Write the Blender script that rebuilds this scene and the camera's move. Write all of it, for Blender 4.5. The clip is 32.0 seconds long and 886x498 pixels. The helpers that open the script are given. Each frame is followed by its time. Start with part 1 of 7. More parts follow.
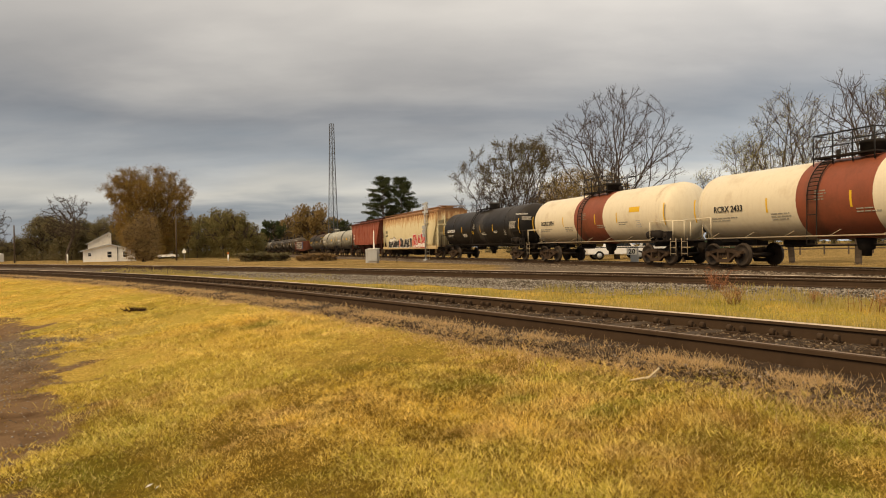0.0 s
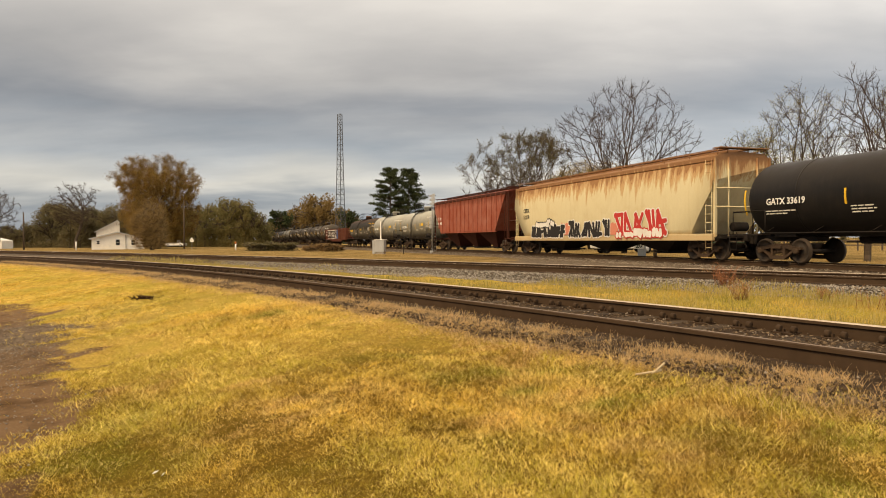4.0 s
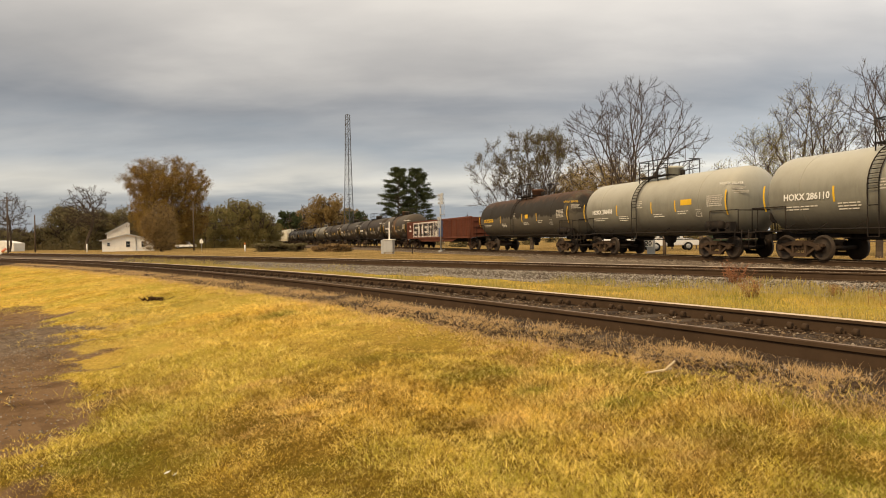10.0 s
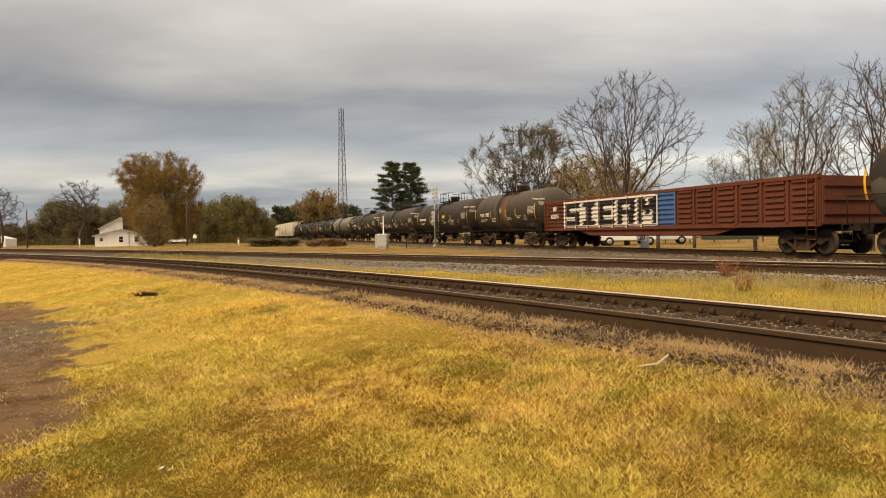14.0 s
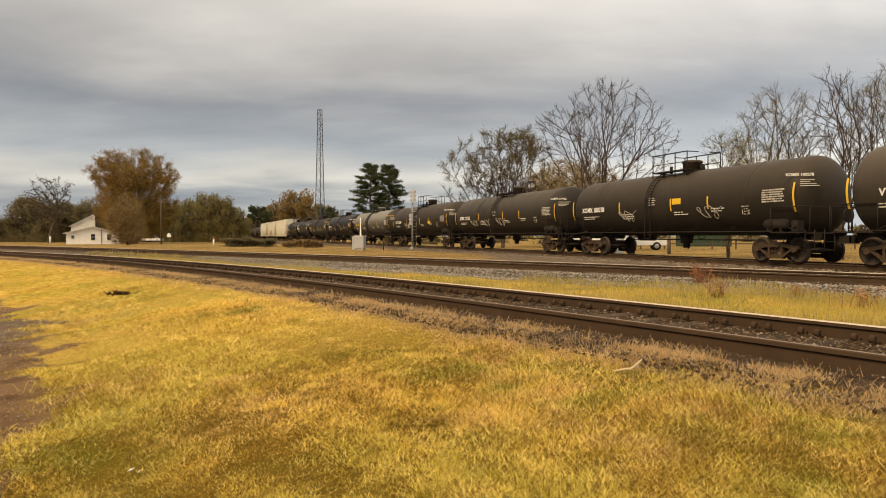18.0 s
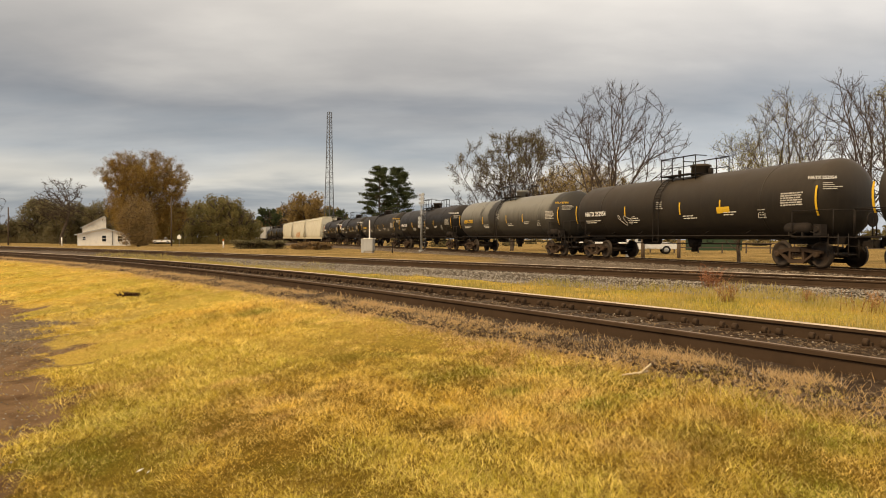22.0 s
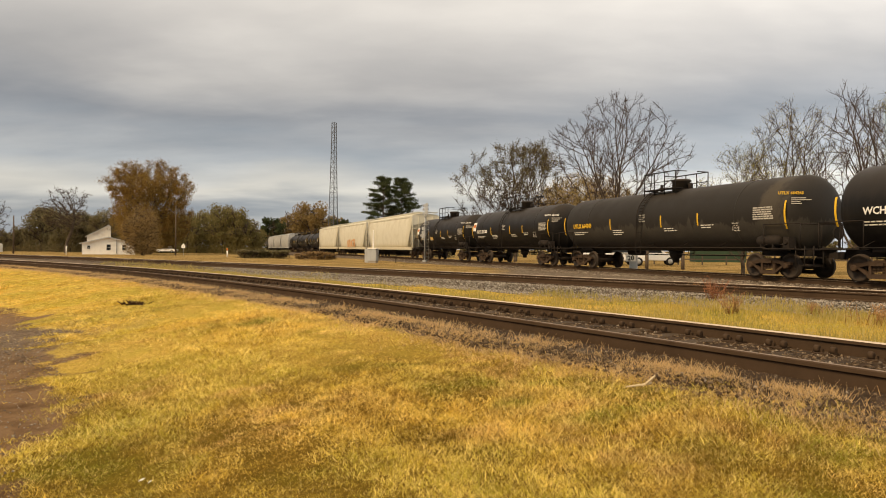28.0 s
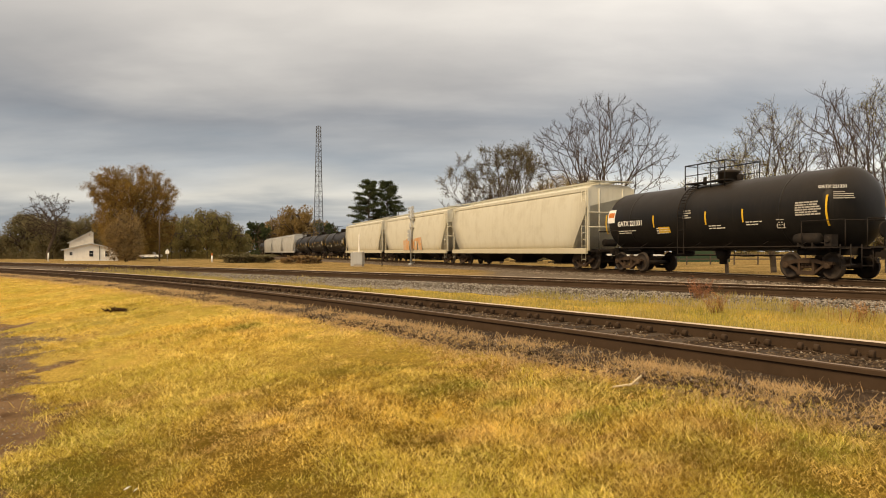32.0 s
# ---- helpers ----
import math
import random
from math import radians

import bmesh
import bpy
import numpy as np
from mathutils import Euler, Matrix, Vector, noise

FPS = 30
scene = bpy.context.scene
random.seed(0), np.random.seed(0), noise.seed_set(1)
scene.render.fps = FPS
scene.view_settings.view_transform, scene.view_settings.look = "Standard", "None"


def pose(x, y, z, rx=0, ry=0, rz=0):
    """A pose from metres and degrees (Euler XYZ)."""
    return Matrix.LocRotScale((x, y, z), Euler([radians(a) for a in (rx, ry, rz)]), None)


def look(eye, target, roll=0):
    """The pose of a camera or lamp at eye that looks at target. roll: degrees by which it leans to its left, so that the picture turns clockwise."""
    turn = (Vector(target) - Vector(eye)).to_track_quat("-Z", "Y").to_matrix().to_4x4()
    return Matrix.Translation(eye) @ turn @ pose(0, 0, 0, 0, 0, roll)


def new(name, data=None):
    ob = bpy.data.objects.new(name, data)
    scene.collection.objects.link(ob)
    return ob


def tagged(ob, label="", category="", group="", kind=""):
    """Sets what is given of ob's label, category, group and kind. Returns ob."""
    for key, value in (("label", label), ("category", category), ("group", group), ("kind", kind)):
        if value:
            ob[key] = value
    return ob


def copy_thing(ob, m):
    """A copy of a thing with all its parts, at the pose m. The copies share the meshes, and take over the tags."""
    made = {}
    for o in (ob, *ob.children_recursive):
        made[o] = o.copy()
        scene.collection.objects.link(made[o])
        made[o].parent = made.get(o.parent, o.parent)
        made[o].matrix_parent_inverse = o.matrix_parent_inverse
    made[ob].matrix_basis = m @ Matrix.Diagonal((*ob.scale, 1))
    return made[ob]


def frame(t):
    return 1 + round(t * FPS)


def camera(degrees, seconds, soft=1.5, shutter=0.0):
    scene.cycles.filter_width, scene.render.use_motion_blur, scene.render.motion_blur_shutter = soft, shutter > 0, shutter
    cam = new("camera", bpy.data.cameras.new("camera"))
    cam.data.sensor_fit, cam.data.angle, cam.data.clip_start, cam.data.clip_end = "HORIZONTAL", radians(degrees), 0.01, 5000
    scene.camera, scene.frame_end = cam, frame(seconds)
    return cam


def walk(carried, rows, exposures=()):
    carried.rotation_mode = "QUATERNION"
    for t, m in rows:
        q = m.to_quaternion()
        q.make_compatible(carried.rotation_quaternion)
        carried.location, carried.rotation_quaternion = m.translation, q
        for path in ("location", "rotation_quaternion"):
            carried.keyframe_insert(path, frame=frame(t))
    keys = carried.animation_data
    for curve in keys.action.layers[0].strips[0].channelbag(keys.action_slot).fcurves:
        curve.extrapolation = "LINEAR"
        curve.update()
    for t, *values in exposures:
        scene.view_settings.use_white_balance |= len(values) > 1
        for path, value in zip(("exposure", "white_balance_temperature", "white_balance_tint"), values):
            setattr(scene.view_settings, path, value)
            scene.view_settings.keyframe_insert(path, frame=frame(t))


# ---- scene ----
EYE = (0.0, 0.0, 1.45)
cam = camera(64.6, 32.0, soft=1.0)


def aim(yaw, pitch, roll):
    return pose(*EYE, 90 + pitch, 0, yaw) @ pose(0, 0, 0, 0, 0, -roll)


walk(cam, [(t, aim(a, b, c)) for t, a, b, c in (
    (0, 1.25, -0.13, 0.99), (0.5, 1.25, -0.29, 0.89), (1, 1.31, -0.40, 0.75), (1.5, 1.39, -0.55, 0.70),
    (2, 1.50, -0.61, 0.53), (2.5, 1.61, -0.75, 0.45), (3, 1.67, -0.79, 0.33), (3.5, 1.73, -0.80, 0.30),
    (5.5, 2.15, -0.72, 0.42), (6, 2.25, -0.71, 0.49), (6.5, 2.29, -0.72, 0.62), (7, 2.29, -0.71, 0.67),
    (7.5, 2.27, -0.76, 0.77), (8, 2.28, -0.74, 0.67), (8.5, 2.29, -0.78, 0.66), (9, 2.34, -0.81, 0.61),
    (9.5, 2.41, -0.83, 0.69), (10, 2.51, -0.83, 0.74), (10.5, 2.60, -0.84, 0.78), (11, 2.63, -0.91, 0.96),
    (11.5, 2.62, -1.03, 1.07), (12, 2.56, -1.14, 1.05), (12.5, 2.47, -1.21, 1.04), (13, 2.32, -1.26, 0.97),
    (13.5, 2.18, -1.27, 0.93), (14, 2.04, -1.29, 0.86), (14.5, 1.85, -1.29, 0.70), (16.5, 0.62, -1.26, -0.04),
    (17, 0.44, -1.26, -0.03), (17.5, 0.32, -1.20, 0.01), (18, 0.17, -1.07, -0.02), (18.5, 0.05, -0.92, -0.05),
    (19, 0.04, -0.77, -0.17), (19.5, 0.11, -0.63, -0.19), (20, 0.30, -0.65, -0.17), (20.5, 0.56, -0.69, -0.24),
    (21, 0.74, -0.81, -0.27), (21.5, 0.84, -0.84, -0.33), (22, 0.89, -0.84, -0.25), (22.5, 0.94, -0.76, -0.21),
    (23, 0.99, -0.63, -0.25), (23.5, 0.99, -0.50, -0.36), (24, 1.01, -0.43, -0.45), (24.5, 1.01, -0.40, -0.43),
    (25, 1.07, -0.37, -0.45), (25.5, 1.13, -0.32, -0.42), (27.5, 1.19, 0.01, -0.53), (28, 1.19, 0.01, -0.53),
    (28.5, 1.13, 0.01, -0.52), (29, 0.91, -0.04, -0.41), (29.5, 0.68, -0.04, -0.40), (30, 0.30, -0.14, -0.22),
    (30.5, 0.09, -0.16, -0.13), (31, 0.00, -0.09, 0.00), (31.5, 0.00, 0.07, 0.03), (32, 0.05, 0.23, 0.09))],
    exposures=[(0, -0.17, 7500, 12), (1.6, -0.15, 7500, 12), (3.0, 0.05, 7500, 12), (32, 0.05, 7500, 12)])

# ---- world and sun ----
SUN_EL, SUN_AZ = radians(42), radians(224)
world = bpy.data.worlds.new("overcast_sky")
scene.world = world
world.use_nodes = True


def sky_nodes(tree):
    n, l = tree.nodes, tree.links
    n.clear()
    out = n.new("ShaderNodeOutputWorld")
    bg = n.new("ShaderNodeBackground")
    sky = n.new("ShaderNodeTexSky")
    sky.sky_type, sky.sun_disc = "NISHITA", False
    sky.sun_elevation, sky.sun_rotation = SUN_EL, SUN_AZ
    scale = n.new("ShaderNodeVectorMath")
    scale.operation = "SCALE"
    scale.inputs["Scale"].default_value = 0.10
    l.new(sky.outputs[0], scale.inputs[0])
    tc = n.new("ShaderNodeTexCoord")
    sep = n.new("ShaderNodeSeparateXYZ")
    l.new(tc.outputs["Generated"], sep.inputs[0])

    def m(op, a, b=None, c=None):
        k = n.new("ShaderNodeMath")
        k.operation = op
        for i, v in enumerate((a, b, c)):
            if v is None:
                continue
            if isinstance(v, (int, float)):
                k.inputs[i].default_value = v
            else:
                l.new(v, k.inputs[i])
        return k.outputs[0]
    zz = m("MAXIMUM", sep.outputs[2], 0.0)
    # the cloud deck is a flat layer seen from below
    den = m("ADD", zz, 0.17)
    px, py = m("DIVIDE", sep.outputs[0], den), m("DIVIDE", sep.outputs[1], den)
    vec = n.new("ShaderNodeCombineXYZ")
    l.new(m("MULTIPLY", px, 0.55), vec.inputs[0])
    l.new(py, vec.inputs[1])
    big, small = n.new("ShaderNodeTexNoise"), n.new("ShaderNodeTexNoise")
    for k, sc, de, ro in ((big, 0.85, 5.0, 0.5), (small, 2.4, 6.0, 0.55)):
        k.inputs["Scale"].default_value, k.inputs["Detail"].default_value, k.inputs["Roughness"].default_value = sc, de, ro
        l.new(vec.outputs[0], k.inputs["Vector"])
    big.inputs["Distortion"].default_value = 0.5
    mixn = m("ADD", m("MULTIPLY", big.outputs[0], 0.6), m("MULTIPLY", small.outputs[0], 0.4))
    ramp = n.new("ShaderNodeValToRGB")
    e = ramp.color_ramp.elements
    e[0].position, e[0].color = 0.38, (0.20, 0.225, 0.26, 1)
    e[1].position, e[1].color = 0.62, (0.80, 0.82, 0.83, 1)
    k = e.new(0.48)
    k.color = (0.40, 0.415, 0.445, 1)
    l.new(mixn, ramp.inputs[0])
    # a paler, bluer strip low down, and a brighter zenith
    low = n.new("ShaderNodeValToRGB")
    e = low.color_ramp.elements
    e[0].position, e[0].color = 0.0, (0.34, 0.42, 0.54, 1)
    e[1].position, e[1].color = 1.0, (1.15, 1.13, 1.08, 1)
    for pos, c in ((0.045, (0.25, 0.33, 0.44)), (0.085, (0.79, 0.825, 0.82)), (0.12, (0.40, 0.485, 0.59)), (0.17, (0.27, 0.315, 0.385)), (0.23, (0.46, 0.48, 0.51)),
                   (0.33, (0.90, 0.91, 0.91)), (0.6, (1.0, 0.99, 0.96))):
        k = e.new(pos)
        k.color = (*c, 1)
    wob = m("ADD", zz, m("MULTIPLY", m("SUBTRACT", big.outputs[0], 0.5), 0.16))
    l.new(wob, low.inputs[0])
    mix = n.new("ShaderNodeMix")
    mix.data_type = "RGBA"
    mix.inputs[0].default_value = 0.68
    l.new(ramp.outputs[0], mix.inputs[6])
    l.new(low.outputs[0], mix.inputs[7])
    mix2 = n.new("ShaderNodeMix")
    mix2.data_type = "RGBA"
    mix2.inputs[0].default_value = 0.1
    l.new(mix.outputs[2], mix2.inputs[6])
    l.new(scale.outputs[0], mix2.inputs[7])
    # the cloud thins towards the east
    lift = n.new("ShaderNodeVectorMath")
    lift.operation = "SCALE"
    l.new(mix2.outputs[2], lift.inputs[0])
    l.new(m("ADD", m("MULTIPLY", sep.outputs[0], 0.10), m("MULTIPLY_ADD", m("MAXIMUM", sep.outputs[0], 0.0), 0.62, 0.975)), lift.inputs["Scale"])
    l.new(lift.outputs[0], bg.inputs[0])
    bg.inputs[1].default_value = 1.0
    l.new(bg.outputs[0], out.inputs[0])


sky_nodes(world.node_tree)
sun = new("sun", bpy.data.lights.new("sun", "SUN"))
sun.data.energy, sun.data.angle, sun.data.color = 3.3, radians(18), (1.0, 0.80, 0.54)
_d = Vector((math.sin(SUN_AZ) * math.cos(SUN_EL), math.cos(SUN_AZ) * math.cos(SUN_EL), math.sin(SUN_EL)))
sun.matrix_world = look(_d * 60, (0, 0, 0))

# ---- materials ----
MATS = {}


def nodes_of(name):
    m = bpy.data.materials.new(name)
    m.use_nodes = True
    t = m.node_tree
    return m, t.nodes, t.links, t.nodes["Principled BSDF"]


def noise_node(n, l, scale, detail=4.0, rough=0.55, space="Object", stretch=None):
    tc = n.new("ShaderNodeTexCoord")
    k = n.new("ShaderNodeTexNoise")
    k.inputs["Scale"].default_value, k.inputs["Detail"].default_value, k.inputs["Roughness"].default_value = scale, detail, rough
    if stretch:
        mp = n.new("ShaderNodeMapping")
        mp.inputs["Scale"].default_value = stretch
        l.new(tc.outputs[space], mp.inputs[0])
        l.new(mp.outputs[0], k.inputs["Vector"])
    else:
        l.new(tc.outputs[space], k.inputs["Vector"])
    return k


def ramp_node(n, l, src, lo, hi):
    k = n.new("ShaderNodeMapRange")
    k.inputs["From Min"].default_value, k.inputs["From Max"].default_value = lo, hi
    l.new(src, k.inputs["Value"])
    return k.outputs[0]


def mix_node(n, l, fac, a, b):
    k = n.new("ShaderNodeMix")
    k.data_type = "RGBA"
    for i, v in ((0, fac), (6, a), (7, b)):
        if isinstance(v, (int, float)):
            k.inputs[i].default_value = v
        elif isinstance(v, tuple):
            k.inputs[i].default_value = (*v[:3], 1)
        else:
            l.new(v, k.inputs[i])
    return k.outputs[2]


def bump_node(n, l, b, src, strength, dist=0.02):
    k = n.new("ShaderNodeBump")
    k.inputs["Strength"].default_value, k.inputs["Distance"].default_value = strength, dist
    l.new(src, k.inputs["Height"])
    l.new(k.outputs[0], b.inputs["Normal"])


def paint(name, base, dirt=(0.10, 0.07, 0.05), amount=0.5, rough=0.5, streak=True, metal=0.0, scale=0.9, rust=None, rust_amt=0.0, space="Object", layers=(), bands=()):
    """Weathered paint: blotches, vertical streaks and, if given, rust."""
    if name in MATS:
        return MATS[name]
    m, n, l, b = nodes_of(name)
    a = noise_node(n, l, scale, 5, 0.6, space)
    fine = noise_node(n, l, 14, 4, 0.6, space)
    c = mix_node(n, l, ramp_node(n, l, a.outputs[0], 0.62 - 0.3 * amount, 1.0 - 0.2 * amount), base, dirt)
    if streak:
        st = noise_node(n, l, 1.0, 5, 0.65, space, (5.5, 5.5, 0.35))
        k = n.new("ShaderNodeMath")
        k.operation = "MULTIPLY"
        k.inputs[1].default_value = amount
        l.new(ramp_node(n, l, st.outputs[0], 0.50, 0.78), k.inputs[0])
        c = mix_node(n, l, k.outputs[0], c, dirt)
    if rust:
        r = noise_node(n, l, 1.1, 8, 0.72, space, (1, 1, 0.8))
        c = mix_node(n, l, ramp_node(n, l, r.outputs[0], 0.66 - 0.25 * rust_amt, 0.78 - 0.25 * rust_amt), c, rust)
    # weathering and, on grey tanks, painted shading by height: (from, to, raggedness, colour, strength)
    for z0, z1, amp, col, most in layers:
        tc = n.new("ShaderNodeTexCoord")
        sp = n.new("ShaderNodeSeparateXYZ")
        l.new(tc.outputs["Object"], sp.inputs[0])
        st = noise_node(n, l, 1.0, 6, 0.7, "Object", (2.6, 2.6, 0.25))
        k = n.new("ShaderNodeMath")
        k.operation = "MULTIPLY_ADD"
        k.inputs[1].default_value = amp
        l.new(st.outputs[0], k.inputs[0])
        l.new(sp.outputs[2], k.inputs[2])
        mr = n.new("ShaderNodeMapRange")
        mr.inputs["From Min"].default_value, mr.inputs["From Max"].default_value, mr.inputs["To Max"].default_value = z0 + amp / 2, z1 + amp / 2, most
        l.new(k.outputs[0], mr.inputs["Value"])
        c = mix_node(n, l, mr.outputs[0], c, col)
    # run-down stains and end-head shade along the length: (middle, half width, raggedness, colour, strength)
    for x0, w, amp, col, most in bands:
        tc = n.new("ShaderNodeTexCoord")
        sp = n.new("ShaderNodeSeparateXYZ")
        l.new(tc.outputs["Object"], sp.inputs[0])
        st = noise_node(n, l, 1.0, 7, 0.72, "Object", (1.5, 1.1, 1.0))
        off = n.new("ShaderNodeMath")
        off.operation = "SUBTRACT"
        off.inputs[1].default_value = x0
        l.new(sp.outputs[0], off.inputs[0])
        ab = n.new("ShaderNodeMath")
        ab.operation = "ABSOLUTE"
        l.new(off.outputs[0], ab.inputs[0])
        k = n.new("ShaderNodeMath")
        k.operation = "MULTIPLY_ADD"
        k.inputs[1].default_value = amp
        l.new(st.outputs[0], k.inputs[0])
        l.new(ab.outputs[0], k.inputs[2])
        mr = n.new("ShaderNodeMapRange")
        mr.inputs["From Min"].default_value, mr.inputs["From Max"].default_value = w + amp / 2 + 0.15, w + amp / 2 - 0.15
        mr.inputs["To Max"].default_value = most
        l.new(k.outputs[0], mr.inputs["Value"])
        c = mix_node(n, l, mr.outputs[0], c, col)
    c2 = mix_node(n, l, 0.25 if not layers else 0.12, c, mix_node(n, l, fine.outputs[0], tuple(v * 0.5 for v in base), tuple(min(1, v * 1.5) for v in base)))
    l.new(c2, b.inputs["Base Color"])
    k = n.new("ShaderNodeMapRange")
    k.inputs["To Min"].default_value, k.inputs["To Max"].default_value = rough - 0.1, rough + 0.25
    l.new(a.outputs[0], k.inputs["Value"])
    l.new(k.outputs[0], b.inputs["Roughness"])
    b.inputs["Metallic"].default_value = metal
    b.inputs["Specular IOR Level"].default_value = 0.10 if rough >= 0.6 else 0.16 if max(base) < 0.06 else 0.35
    bump_node(n, l, b, fine.outputs[0], 0.12, 0.01)
    MATS[name] = m
    return m


def two_tone(name, ca, cb, scale=3.0, rough=0.85, bump=0.4, cc=None, per="island"):
    """Rough natural stuff whose pieces differ one from another."""
    if name in MATS:
        return MATS[name]
    m, n, l, b = nodes_of(name)
    a = noise_node(n, l, scale, 5, 0.6)
    c = mix_node(n, l, ramp_node(n, l, a.outputs[0], 0.35, 0.65), ca, cb)
    if per == "island":
        g = n.new("ShaderNodeNewGeometry")
        rnd = g.outputs["Random Per Island"]
    else:
        g = n.new("ShaderNodeObjectInfo")
        rnd = g.outputs["Random"]
    c = mix_node(n, l, ramp_node(n, l, rnd, 0.35, 1.15), c, cc or tuple(v * 1.5 for v in cb))
    l.new(c, b.inputs["Base Color"])
    b.inputs["Roughness"].default_value = rough
    b.inputs["Specular IOR Level"].default_value = 0.08
    fine = noise_node(n, l, scale * 12, 3)
    bump_node(n, l, b, fine.outputs[0], bump, 0.02)
    MATS[name] = m
    return m


def leafy(name, ca, cb, cc, patch=0.35):
    """Leaves and blades: colour by piece and by patch, a little light through them."""
    if name in MATS:
        return MATS[name]
    m, n, l, b = nodes_of(name)
    g = n.new("ShaderNodeNewGeometry")
    a = noise_node(n, l, patch, 4, 0.6)
    c = mix_node(n, l, ramp_node(n, l, a.outputs[0], 0.38, 0.64), ca, cb)
    c = mix_node(n, l, ramp_node(n, l, g.outputs["Random Per Island"], 0.45, 1.25), c, cc)
    l.new(c, b.inputs["Base Color"])
    b.inputs["Roughness"].default_value = 0.85
    b.inputs["Specular IOR Level"].default_value = 0.05
    tr = n.new("ShaderNodeBsdfTranslucent")
    l.new(c, tr.inputs[0])
    mx = n.new("ShaderNodeMixShader")
    mx.inputs[0].default_value = 0.4
    l.new(b.outputs[0], mx.inputs[1])
    l.new(tr.outputs[0], mx.inputs[2])
    l.new(mx.outputs[0], n["Material Output"].inputs[0])
    MATS[name] = m
    return m


RUST = (0.16, 0.055, 0.022)
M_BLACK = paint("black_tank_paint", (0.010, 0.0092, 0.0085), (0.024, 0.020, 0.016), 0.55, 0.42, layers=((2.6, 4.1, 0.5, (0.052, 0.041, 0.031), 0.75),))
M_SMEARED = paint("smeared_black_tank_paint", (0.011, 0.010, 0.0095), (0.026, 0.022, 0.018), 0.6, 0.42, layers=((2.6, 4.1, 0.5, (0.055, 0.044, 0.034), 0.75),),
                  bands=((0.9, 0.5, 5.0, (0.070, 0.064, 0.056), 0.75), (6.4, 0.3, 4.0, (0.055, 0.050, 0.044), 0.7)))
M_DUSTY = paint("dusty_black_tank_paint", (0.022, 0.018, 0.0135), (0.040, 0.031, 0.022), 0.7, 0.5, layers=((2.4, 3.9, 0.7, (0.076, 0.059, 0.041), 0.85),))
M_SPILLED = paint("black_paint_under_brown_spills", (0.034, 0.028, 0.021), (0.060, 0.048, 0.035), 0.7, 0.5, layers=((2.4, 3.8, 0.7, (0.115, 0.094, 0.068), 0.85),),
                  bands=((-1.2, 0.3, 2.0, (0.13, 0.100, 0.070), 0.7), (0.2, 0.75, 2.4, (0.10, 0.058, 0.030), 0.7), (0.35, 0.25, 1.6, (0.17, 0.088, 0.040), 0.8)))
# the band at 8.4 puts the shaded end head into the paint
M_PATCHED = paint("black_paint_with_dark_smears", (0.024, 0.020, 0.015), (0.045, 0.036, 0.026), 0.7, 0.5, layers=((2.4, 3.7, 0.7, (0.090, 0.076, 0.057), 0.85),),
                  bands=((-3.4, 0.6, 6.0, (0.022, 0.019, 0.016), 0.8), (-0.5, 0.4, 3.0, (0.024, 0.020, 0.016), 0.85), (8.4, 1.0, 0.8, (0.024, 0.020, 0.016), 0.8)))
# pale top and dark belly: light and shade on the round tank, in the paint
M_GREYT = paint("shaded_grey_tank_paint", (0.21, 0.205, 0.165), (0.13, 0.12, 0.095), 0.5, 0.5, layers=((2.5, 3.7, 0.5, (0.47, 0.455, 0.38), 0.85), (2.2, 1.3, 0.4, (0.08, 0.072, 0.058), 0.85)),
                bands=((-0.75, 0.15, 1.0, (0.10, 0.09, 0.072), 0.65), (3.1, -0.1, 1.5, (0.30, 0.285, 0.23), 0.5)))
# the last band darkens the end head, its shade laid on as colour
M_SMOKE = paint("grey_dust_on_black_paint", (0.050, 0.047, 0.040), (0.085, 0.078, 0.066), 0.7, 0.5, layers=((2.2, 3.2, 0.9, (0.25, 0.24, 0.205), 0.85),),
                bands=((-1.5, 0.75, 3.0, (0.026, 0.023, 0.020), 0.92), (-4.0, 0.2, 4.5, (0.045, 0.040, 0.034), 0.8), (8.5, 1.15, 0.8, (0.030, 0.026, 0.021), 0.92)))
M_OLD = paint("peeling_black_tank_paint", (0.095, 0.086, 0.070), (0.13, 0.115, 0.09), 0.5, 0.6, layers=((2.40, 2.46, 1.1, (0.022, 0.019, 0.016), 0.95), (3.3, 4.3, 2.0, (0.17, 0.075, 0.036), 0.75)),
              bands=((7.7, 0.2, 2.0, (0.11, 0.095, 0.07), 0.8), (1.4, -0.5, 2.4, (0.15, 0.075, 0.04), 0.7)))
M_STREAKY = paint("dull_black_paint_with_pale_streaks", (0.046, 0.041, 0.034), (0.075, 0.066, 0.053), 0.5, 0.55, layers=((2.15, 2.22, 1.8, (0.020, 0.0175, 0.015), 0.95), (3.3, 4.1, 0.6, (0.046, 0.037, 0.028), 0.8)),
                  bands=((7.6, 0.4, 1.6, (0.075, 0.062, 0.045), 0.7),))
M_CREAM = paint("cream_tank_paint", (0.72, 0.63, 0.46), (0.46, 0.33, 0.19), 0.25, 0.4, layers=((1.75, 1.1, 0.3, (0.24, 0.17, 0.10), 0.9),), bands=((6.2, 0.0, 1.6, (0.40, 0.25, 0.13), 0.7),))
M_BAND = paint("brick_red_band_paint", (0.25, 0.068, 0.032), (0.10, 0.04, 0.022), 0.5, 0.45, bands=((-0.9, 0.2, 0.8, (0.085, 0.045, 0.025), 0.7),))
M_HOPCREAM = paint("ivory_hopper_paint", (0.58, 0.555, 0.45), (0.42, 0.38, 0.28), 0.45, 0.55, layers=((1.7, 1.2, 0.5, (0.46, 0.39, 0.24), 0.6),))
